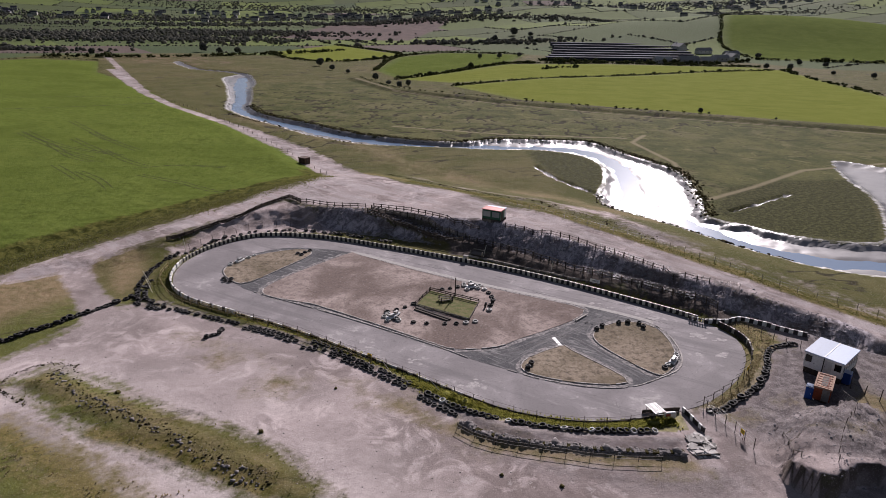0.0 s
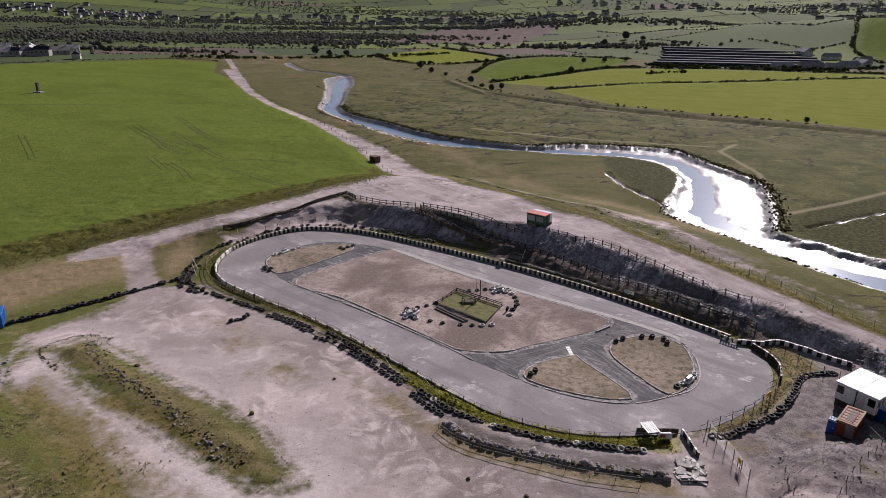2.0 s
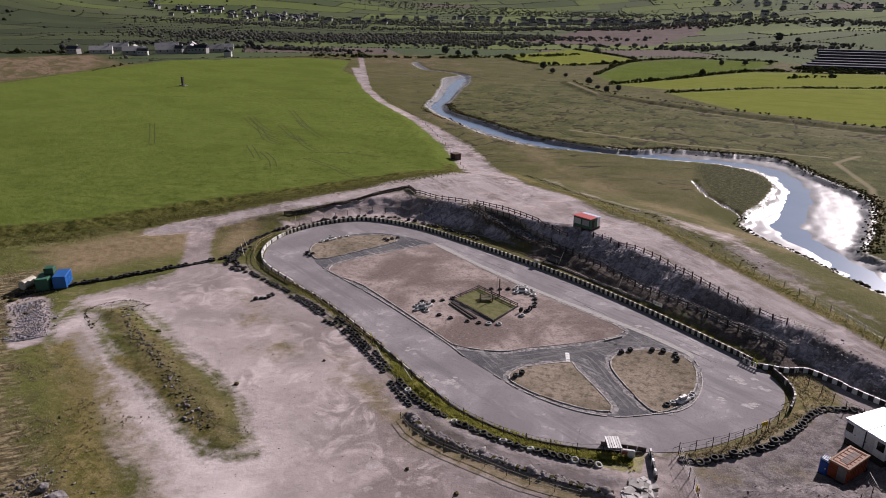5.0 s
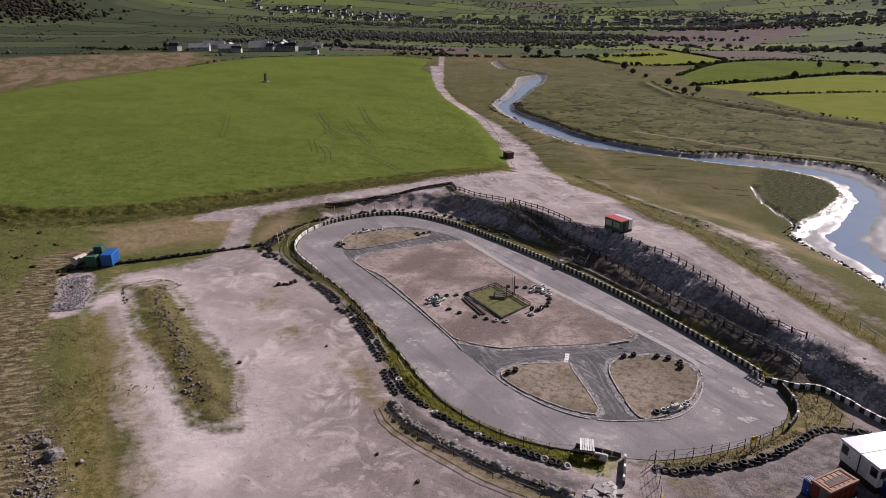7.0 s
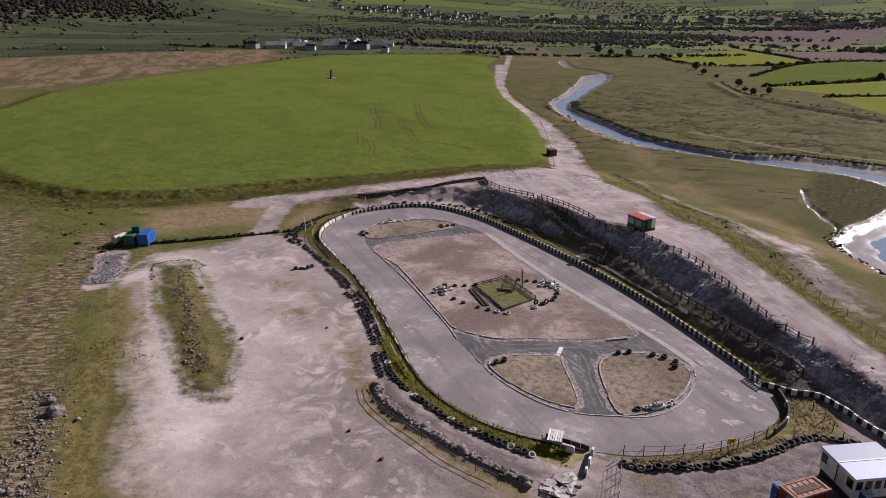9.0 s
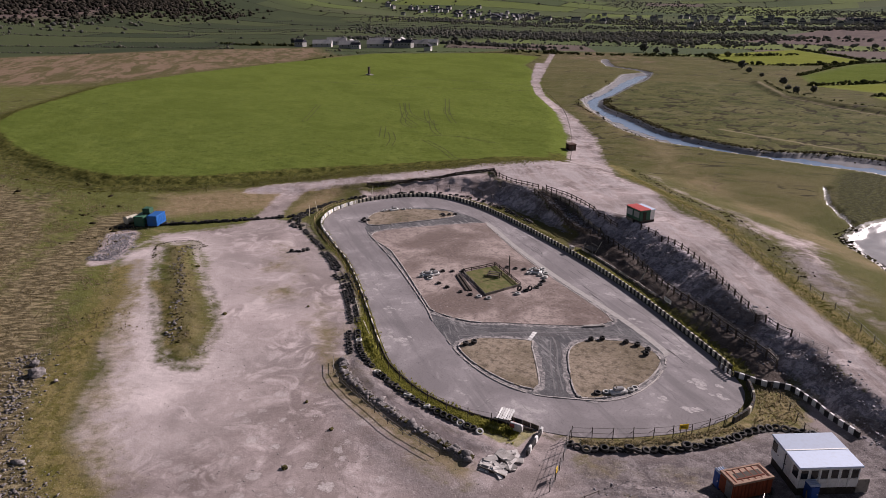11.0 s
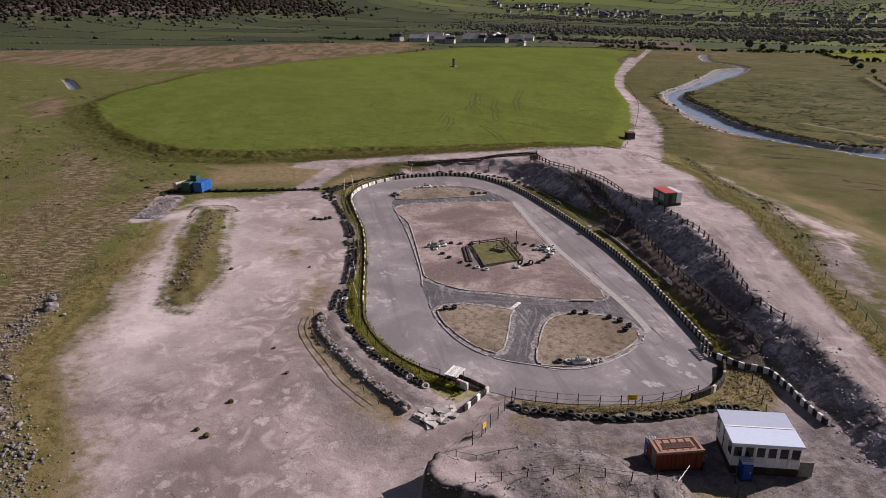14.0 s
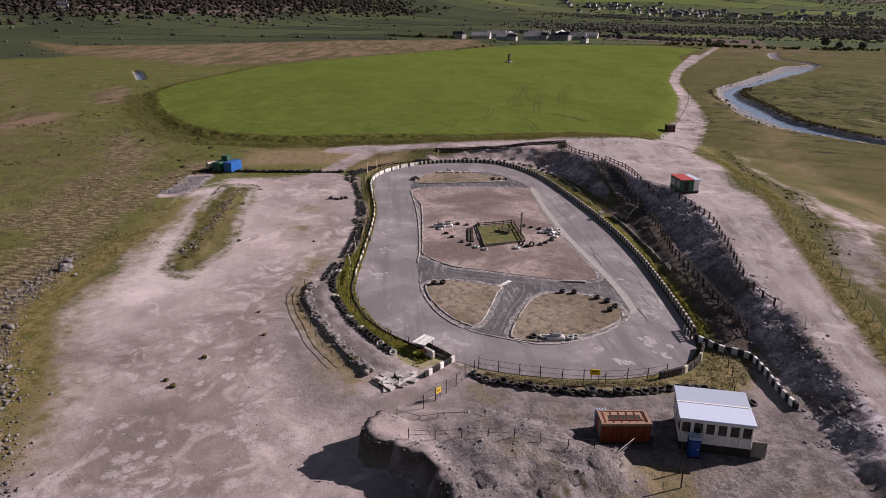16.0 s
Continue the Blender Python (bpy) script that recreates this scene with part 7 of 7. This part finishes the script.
tufts("grass", beside([(-94, 137), (-106, 119), (-128, 101), (-160, 96), (-212, 99), (-270, 110)], 4.5, 3600), 0.26, "tuft", "rough grass on the dyke below the field", 10)
clumps = []
for _ in range(620):
    x, y = rg.uniform(-210, -28), rg.uniform(10, 100)
    if (x + 20) * 0.55 + y > 62 or x * -0.3 > y + 60:
        continue
    k = rg.randint(8, 40)
    clumps.append(np.stack([x + rg.normal(0, 2.0, k), y + rg.normal(0, 1.4, k)], -1))
tufts("grass", np.vstack(clumps), 0.26, "straw", "pale dry rushes in patches on the wet pasture", 11)
tufts("grass", beside([(-8, 207), (6, 195), (20, 182), (31, 173), (44, 158), (54, 147), (64, 136.5), (75, 126), (88, 114)], 2.0, 4200), 0.13, "tuft", "rough grass below the bank road", 12)
P = np.stack([rg.uniform(-260, -40, 1500), rg.uniform(0, 105, 1500)], -1)
P = P[(wavy(P[:, 0], P[:, 1], 40, 51) > 0.15) & ((P[:, 0] + 20) * 0.55 + P[:, 1] < 58)]
lumps("tussocks", [(x, y, z, r) for (x, y), z, r in zip(P, height(P[:, 0], P[:, 1]), rg.gamma(2.0, 0.13, len(P)) + 0.12)], "clod", "dark rushy tussocks on the wet pasture", "tussocks", 34, 1, 0.4, 0.55)
# broken slate on the bank and the mound, stones in the yard
P = beside([(-29, 174), (-12, 167.5), (-4, 163), (14, 159), (24, 153.6), (36, 143.6), (46, 134.6), (56, 127), (64.5, 121.4), (72, 115.8), (78, 110)], 3.2, 5200)
lumps("slate_scree", [(x, y, z + 0.02, r) for (x, y), z, r in zip(P, height(P[:, 0], P[:, 1]), rg.gamma(2.0, 0.04, len(P)) + 0.04)], "slatestone", "broken grey slate on the quarried bank", "stones", 21, 1, 0.35, 0.6)
P = scatter(MOUND, 2600)
lumps("rubble", [(x, y, z, r) for (x, y), z, r in zip(P, height(P[:, 0], P[:, 1]), rg.gamma(2.0, 0.022, len(P)) + 0.02)], "slatestone", "loose stones on the rough mound", "stones", 22, 1, 0.35, 0.7)
P = np.vstack([beside([(35.5, 36.5), (15.1, 38.5), (-1.9, 39.5), (-14, 41), (-20.5, 45.0), (-26.2, 49.7), (-34, 52)], 3.4, 2600)])
lumps("rock_edging", [(x, y, z + r * 0.3, r) for (x, y), z, r in zip(P, height(P[:, 0], P[:, 1]), rg.gamma(1.2, 0.06, len(P)) + 0.035)], "boulder", "tipped grey rocks along the edge of the yard", "rocks", 23, 1, 0.6, 0.5)
P = beside([(-66, 79), (-72, 84.7), (-80, 89.7)], 3.2, 2400)
lumps("gravel_heap", [(x, y, z + 0.1, r) for (x, y), z, r in zip(P, height(P[:, 0], P[:, 1]), rg.gamma(1.5, 0.035, len(P)) + 0.03)], "slatestone", "tipped grey gravel beside the containers", "stones", 29, 1, 0.4, 0.7)
P = beside([(-59, 95.5), (-52, 88), (-42, 83.6), (-30, 75.5), (-19, 69)], 1.2, 160)
Q = beside([(-60, 96), (-50, 88.2), (-38, 81), (-26, 74), (-19, 69.5)], 1.9, 620)
Q = np.vstack([Q, beside([(-57, 97.6), (-61.5, 98.6), (-65, 96.4), (-66.4, 92.6), (-64, 89.4), (-59, 86.6)], 0.5, 260)])
lumps("peat_clods", [(x, y, z + 0.02, r) for (x, y), z, r in zip(Q, height(Q[:, 0], Q[:, 1]), rg.gamma(1.6, 0.035, len(Q)) + 0.03)], "clod", "dark brown clods on the stony grass strip", "clods", 33, 1, 0.4, 0.6)
lumps("rock_edging", [(x, y, z + r * 0.2, r) for (x, y), z, r in zip(P, height(P[:, 0], P[:, 1]), rg.uniform(0.06, 0.28, len(P)))], "boulder", "stones along the grassy strip", "rocks", 24, 1, 0.45, 0.7)
P = beside([(5.5, 83.4), (9, 80.9), (13, 79.5), (18, 78.6), (25.5, 77.6), (35.6, 77.2)], 0.6, 900)
lumps("rubble", [(x, y, z + r * 0.3, r) for (x, y), z, r in zip(P, height(P[:, 0], P[:, 1]), rg.gamma(1.8, 0.07, len(P)) + 0.09)], "boulder", "rubble stones along the footpath", "stones", 25, 1, 0.3, 0.8)
P = scatter(YARD, 3500)
P = P[area_dist(P[:, 0], P[:, 1], [(p[0], p[1]) for p in TRACK_OUT], 30) < -4]
lumps("pebbles", [(x, y, z, r) for (x, y), z, r in zip(P, height(P[:, 0], P[:, 1]), rg.uniform(0.04, 0.11, len(P)))], "boulder", "loose stones on the gravel yard", "stones", 26, 1, 0.3, 0.6)
P = beside([(-143, 449), (-118, 409), (-112, 361), (-95, 334), (-71, 312), (-52, 292), (-30, 278), (-12, 275)], 1.6, 400)
P = np.vstack([P, beside([(52, 207), (51, 196), (59, 184), (66, 174), (76, 159), (86, 149)], 1.6, 500), beside([(80, 187), (85, 209), (89, 238), (83, 257), (76, 271), (66, 292), (46, 294), (27, 294), (7, 286), (-17, 292), (-38, 303), (-63, 326), (-87, 347), (-102, 373)], 2.6, 4200)])
lumps("peat_clods", [(x, y, z + 0.1, r) for (x, y), z, r in zip(P, height(P[:, 0], P[:, 1]), rg.gamma(2.0, 0.07, len(P)) + 0.05)], "clod", "dark slumped clods along the river bank", "bank", 27, 1, 0.3, 0.7)

P = beside([(-16, 226), (-4, 211), (6, 201), (16, 191), (26, 184), (36, 174.5), (46, 163), (54, 153)], 2.0, 520)
lumps("peat_clods", [(x, y, z + 0.05, r) for (x, y), z, r in zip(P, height(P[:, 0], P[:, 1]), rg.gamma(1.6, 0.05, len(P)) + 0.04)], "clod", "dark earth clods along the broken road edge", "bank", 28, 1, 0.4, 0.7)
for i, (x, y, r) in enumerate(((-26, 51, 1.3), (-29.5, 52, 0.9), (17.9, 70.4, 0.35), (-22.8, 80.8, 0.45), (24.5, 56.5, 0.5), (19.6, 61.7, 0.45), (-47, 90, 0.5), (22.6, 56.2, 0.4), (10.4, 72.4, 0.3), (-14, 92.4, 0.3))):
    bm = bmesh.new()
    bmesh.ops.create_icosphere(bm, subdivisions=2, radius=r)
    for v in bm.verts:
        v.co *= 0.85 + 0.4 * noise.noise(v.co * (1.3 / r) + Vector((i, 0, 0)))
        v.co.z *= 0.7
    ob = new("boulder", mesh("boulder", bm, "boulder" if i < 2 else "clod"))
    ob.location = (x, y, hz(x, y) + r * 0.3)
    tagged(ob, "large grey boulder at the edge of the yard" if i < 2 else "small dark lump lying on the gravel", "boulder", "stones in the yard")


# ---------------------------------------------------------------- trees, hedges, houses
def crown_spots(x, y, z, h, w, rnd, count):
    out = []
    for _ in range(count):
        a, u = rnd.uniform(0, 6.283), rnd.uniform(0, 1) ** 0.6
        t = rnd.uniform(0, 1)
        rr = w * 0.5 * u * math.sin(math.pi * (0.18 + 0.75 * t)) ** 0.7
        out.append((x + rr * math.cos(a), y + rr * math.sin(a), z + h * (0.25 + 0.72 * t), w * rnd.uniform(0.09, 0.2)))
    return out


def tree(h, w, seed):
    rnd = random.Random(seed)
    th = thing("tree", "broad dark green hedgerow tree", "tree", None, "hedgerow trees")
    bm = bmesh.new()
    rod(bm, (0, 0, -0.3), (0, 0, h * 0.5), w * 0.045, 7, w * 0.025)
    for i in range(5):
        a = i * 1.3
        rod(bm, (0, 0, h * (0.25 + 0.05 * i)), (w * 0.28 * math.cos(a), w * 0.28 * math.sin(a), h * (0.55 + 0.06 * i)), w * 0.02, 5, w * 0.008)
    part("trunk", bm, "timber", th)
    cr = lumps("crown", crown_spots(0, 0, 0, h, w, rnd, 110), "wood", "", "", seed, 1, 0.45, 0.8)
    del cr["kind"]
    cr.parent = th
    return th


far_rng = random.Random(77)
KINDS = [tree(9, 9, 1), tree(12, 11, 2), tree(7, 8, 3)]
spots = [(-82, 326, 0.26), (141, 366, 0.34), (145, 364, 0.24), (174, 349, 0.2), (-25, 452, 0.5), (-33, 466, 0.6), (-45, 500, 0.8), (-20, 470, 0.5), (330, 727, 1.1), (300, 640, 0.8), (318, 632, 0.7), (340, 600, 0.7), (360, 575, 0.8), (372, 545, 0.7), (392, 520, 0.8), (60, 700, 0.8), (40, 690, 0.6), (82, 720, 0.9), (-85, 560, 0.7), (-100, 590, 0.8), (-70, 540, 0.6), (110, 640, 0.4), (122, 644, 0.4), (-200, 700, 1.2), (-215, 690, 1.0), (-235, 705, 1.1), (-300, 640, 1.0), (-320, 650, 1.0), (-480, 700, 1.0), (-500, 720, 1.1), (-470, 690, 0.9), (-440, 660, 0.8), (-430, 700, 1.2), (-600, 590, 0.9), (-620, 560, 0.9), (350, 680, 0.9), (365, 660, 0.8), (100, 960, 1.3), (120, 940, 1.2), (70, 900, 1.2)]
for i, (x, y, s) in enumerate(spots):
    src = KINDS[i % 3]
    s = s * 0.62
    m = pose(x, y, hz(x, y), 0, 0, far_rng.uniform(0, 360)) @ Matrix.Diagonal((s, s, s * far_rng.uniform(0.85, 1.15), 1))
    if i < 3:
        src.matrix_basis = m
    else:
        made = copy_thing(src, pose(x, y, hz(x, y), 0, 0, far_rng.uniform(0, 360)))
        made.scale = (s, s, s)


def hedge(pts, w, h, label, seed, gap=0.1, pitch=2.2):
    rnd = random.Random(seed)
    out = []
    for p, a in along(V2(pts, 8), pitch):
        if rnd.random() < gap:
            continue
        k = rnd.uniform(0.6, 1.1) * (1.7 if rnd.random() < 0.05 else 1.0)
        for _ in range(5):
            out.append((p.x + rnd.uniform(-w, w) * 0.55, p.y + rnd.uniform(-w, w) * 0.55, hz(p.x, p.y) + h * rnd.uniform(0.1, 0.62) * k, rnd.uniform(0.22, 0.42) * h * k))
    lumps("hedge", out, "hedge", label, "hedge", seed, 1, 0.4, 0.8)


hedge([(10, 470), (74, 523), (146, 555), (229, 596), (308, 621)], 2, 2.0, "dark trimmed hedge between the bright fields", 41)
hedge([(-30, 505), (4, 550), (63, 640), (138, 658), (172, 664), (239, 655), (300, 652)], 3, 3.0, "dark hedge with trees behind the far field", 42)
hedge([(-51, 562), (-40, 689), (8, 749), (90, 742)], 3, 2.6, "dark hedge round the far meadow", 52)
hedge([(-171, 713), (-141, 654), (-103, 629), (-68, 649), (-40, 720), (-122, 832)], 3, 2.6, "dark hedge round the small bright field", 53)
hedge([(308, 625), (300, 560), (300, 508), (298, 457), (270, 380)], 3, 3.0, "row of dark bushes along the field edge", 43, 0.5, 3.5)
hedge([(90, 600), (105, 612), (125, 622)], 2, 2.5, "short row of bushes in the field", 44, 0.2)
hedge([(-58, 503), (-27, 447), (16, 421), (56, 397), (100, 378), (141, 364)], 1.5, 1.2, "low scrub along the old railway bank", 45, 0.4, 4)
hedge([(-430, 425), (-445, 525), (-350, 605), (-286, 596)], 2.5, 1.6, "low hedge at the far end of the sheep field", 46, 0.3, 4)
hedge([(-700, 510), (-640, 520), (-560, 560)], 4, 4.0, "dark hedge beside the farm", 47, 0.1, 4)
hedge([(-350, 625), (-250, 640), (-150, 700), (-100, 760)], 4, 4, "dark scrub where the track ends", 48, 0.2, 4)
hedge([(95, 684), (133, 668), (170, 668), (256, 672), (310, 700)], 4, 5, "dark trees in front of the works", 49, 0.15, 4)
hedge([(325, 715), (322, 803), (355, 900), (400, 1010), (470, 1080), (660, 1040)], 4, 2.8, "thick dark hedge climbing the hill", 50, 0.25, 4)
hedge([(325, 715), (371, 705), (445, 697), (720, 680)], 4, 4, "dark hedge at the foot of the hill", 51, 0.2, 4)

# far woods and hedgerows: clumps along wandering lines over the plain and the hills
woods = []
lines = []
for row in range(-22, 46):
    for col in range(-26, 30):
        u0, v0 = (col - row * 0.37) * FIELD_L, row * FIELD_W
        x, y = patch_xy(u0, v0)
        d = math.hypot(x - 40, y - 60)
        if d > 3800 or d < 560 or y < 0.25 * abs(x) - 150:
            continue
        for du, dv, keep in ((FIELD_L, 0, 0.85), (0, FIELD_W, 0.7)):
            if far_rng.random() > keep:
                continue
            f = np.arange(0, 1, (2.2 + d / 500) / max(du, dv))
            hx, hy = patch_xy(u0 + du * f, v0 + dv * f)
            lines.append(np.stack([hx, hy, np.full(len(f), far_rng.uniform(0.5, 0.9) * (1 + d / 4000))], -1))
H = np.vstack(lines)
keep = (np.hypot(H[:, 0] - 40, H[:, 1] - 100) > 640) & (H[:, 1] > 60)
for area in (MOOR, FIELD, LUSH_A, LUSH_B, FIELD_C, FIELD_D, HILL, PLOUGH, HEATH):
    keep &= ~inside(H[:, 0], H[:, 1], area)
H = H[keep]
H[:, :2] += rg.uniform(-1.5, 1.5, (len(H), 2))
H[:, 2] *= rg.uniform(0.8, 1.4, len(H)) * np.where(rg.rand(len(H)) < 0.05, 2.1, 1.0)
woods += [tuple(p) for p in H]
for cx, cy, rx, ry, cnt in ((-1470, 420, 210, 330, 9500), (-1480, 120, 160, 150, 2600), (-1380, 760, 120, 160, 1600), (-520, 900, 240, 90, 1800), (-300, 1020, 160, 50, 900), (-620, 1500, 500, 90, 1500), (-150, 1250, 420, 45, 1300), (500, 1900, 500, 70, 1300), (900, 2300, 700, 120, 1300), (-300, 2000, 800, 120, 1500), (-900, 1250, 260, 60, 900), (-1300, 2100, 500, 120, 900), (300, 2800, 1400, 160, 1500), (60, 880, 120, 25, 260), (-330, 880, 150, 40, 500), (420, 1250, 260, 30, 700), (-620, 700, 60, 14, 160), (-420, 690, 80, 12, 200)):
    for _ in range(cnt):
        woods.append((far_rng.gauss(cx, rx * 0.55), far_rng.gauss(cy, ry * 0.55), far_rng.uniform(1.3, 3.0) * (1.5 if cx < -1300 else 1.0)))
W = np.array(woods)
WZ = height(W[:, 0], W[:, 1])
hill = W[:, 0] < -1180
lumps("woodland", [(x, y, z + r * 0.5, r) for (x, y, r), z in zip(W[hill], WZ[hill])], "shadedwood", "leafless wood covering the hillside, darkened as in cloud shade", "woods", 62, 1, 0.45, 0.9)
W, WZ = W[~hill], WZ[~hill]
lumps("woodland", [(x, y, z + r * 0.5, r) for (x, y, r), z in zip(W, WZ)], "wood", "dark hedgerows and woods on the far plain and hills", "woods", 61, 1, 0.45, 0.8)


def house(label, L, Wd, H, roof_mat, wall_mat, category="house", group=""):
    th = thing("house", label, category, None, group)
    part("wall", boxed(-L / 2, -Wd / 2, -1.0, L / 2, Wd / 2, H), wall_mat, th)
    bm = bmesh.new()
    vs = [bm.verts.new(c) for c in ((-L / 2 - 0.4, -Wd / 2 - 0.4, H - 0.2), (L / 2 + 0.4, -Wd / 2 - 0.4, H - 0.2), (L / 2 + 0.4, Wd / 2 + 0.4, H - 0.2), (-L / 2 - 0.4, Wd / 2 + 0.4, H - 0.2), (-L / 2 - 0.4, 0, H + Wd * 0.36), (L / 2 + 0.4, 0, H + Wd * 0.36))]
    for f in ((0, 1, 5, 4), (2, 3, 4, 5), (1, 2, 5), (3, 0, 4), (3, 2, 1, 0)):
        bm.faces.new([vs[i] for i in f])
    r = part("roof", bm, roof_mat, th)
    part("chimney", boxed(L * 0.35, -0.5, H, L * 0.35 + 0.9, 0.5, H + Wd * 0.36 + 1.2), wall_mat, r)
    for s in (-1, 1):
        for k in (-0.3, 0.0, 0.3):
            part("window", boxed(L * k - 0.6, s * Wd / 2 - 0.05, H * 0.5, L * k + 0.6, s * Wd / 2 + 0.05, H * 0.5 + 1.3), "glass", th)
    return th


def place(src, x, y, deg, s=1.0, first=False):
    m = pose(x, y, hz(x, y), 0, 0, deg)
    if first:
        src.matrix_basis = m
        return src
    made = copy_thing(src, m)
    made.scale = (s, s, s)
    return made


barn = house("long grey farm barn with a pale sheet roof", 22, 11, 4.2, "farroof", "farwall", "barn", "farm buildings")
cot = house("pale rendered farmhouse with a slate roof", 11, 7, 5.0, "slate", "farwall", "house", "houses of the far village")
place(barn, -520, 560, 40, 1, True)
for x, y, d in ((-545, 585, 130), (-500, 585, 40), (-535, 620, 35), (-492, 612, 125), (-560, 555, 40), (-468, 618, 40), (-575, 590, 40), (-515, 640, 130), (-480, 652, 35), (-548, 640, 40)):
    place(barn, x, y, d, far_rng.uniform(0.7, 1.1))
place(cot, -480, 600, 30, 1, True)
for cx, cy, rx, ry, cnt in ((-500, 580, 50, 30, 5), (-1050, 1500, 320, 60, 80), (-330, 1650, 420, 70, 85), (-120, 1380, 260, 40, 30), (900, 2200, 420, 150, 75), (300, 2300, 300, 80, 30), (560, 1750, 200, 60, 25)):
    for _ in range(cnt):
        x, y = far_rng.gauss(cx, rx * 0.6), far_rng.gauss(cy, ry * 0.6)
        place(cot, x, y, far_rng.choice((20, 110)) + far_rng.uniform(-15, 15), far_rng.uniform(0.9, 1.3))
place(cot, -1290, 210, 80, 1.6)

# the works beyond the fields: long dark roofs
long_shed = thing("long_shed", "long low dark-roofed shed of the works", "shed", None, "sheds of the works")
part("wall", boxed(-75, -4, -2, 75, 4, 2.6), "slate", long_shed)
bm = bmesh.new()
for sgn in (-1, 1):
    box(bm, -75.5, -4.6 if sgn < 0 else 0.1, 2.62, 75.5, -0.1 if sgn < 0 else 4.6, 3.1)
part("roof", bm, "slate", long_shed)
for k, (x, y, d, s) in enumerate(((180, 692, 4, 1), (186, 714, 4, 1), (192, 737, 4, 1), (197, 760, 4, 1), (202, 784, 4, 1), (200, 808, 4, 0.95), (190, 832, 4, 0.8))):
    place(long_shed, x, y, d, s, k == 0)
for x, y, d in ((280, 700, 10), (297, 715, 100), (262, 684, 10), (305, 735, 10), (285, 760, 10), (268, 790, 100), (240, 676, 10), (215, 674, 10)):
    place(barn, x, y, d, far_rng.uniform(0.6, 0.9))
mast = thing("field_tower", "slim dark brick tower standing in the field", "tower", pose(-294, 375, hz(-294, 375)))
part("shaft", boxed(-0.7, -0.7, -0.3, 0.7, 0.7, 5.6, bevel=0.08), "timber", mast)
part("cap", boxed(-0.9, -0.9, 5.6, 0.9, 0.9, 5.9), "timber", mast)
part("base", boxed(-2.2, -1.6, -0.3, 2.8, 1.6, 0.7), "concrete", mast)
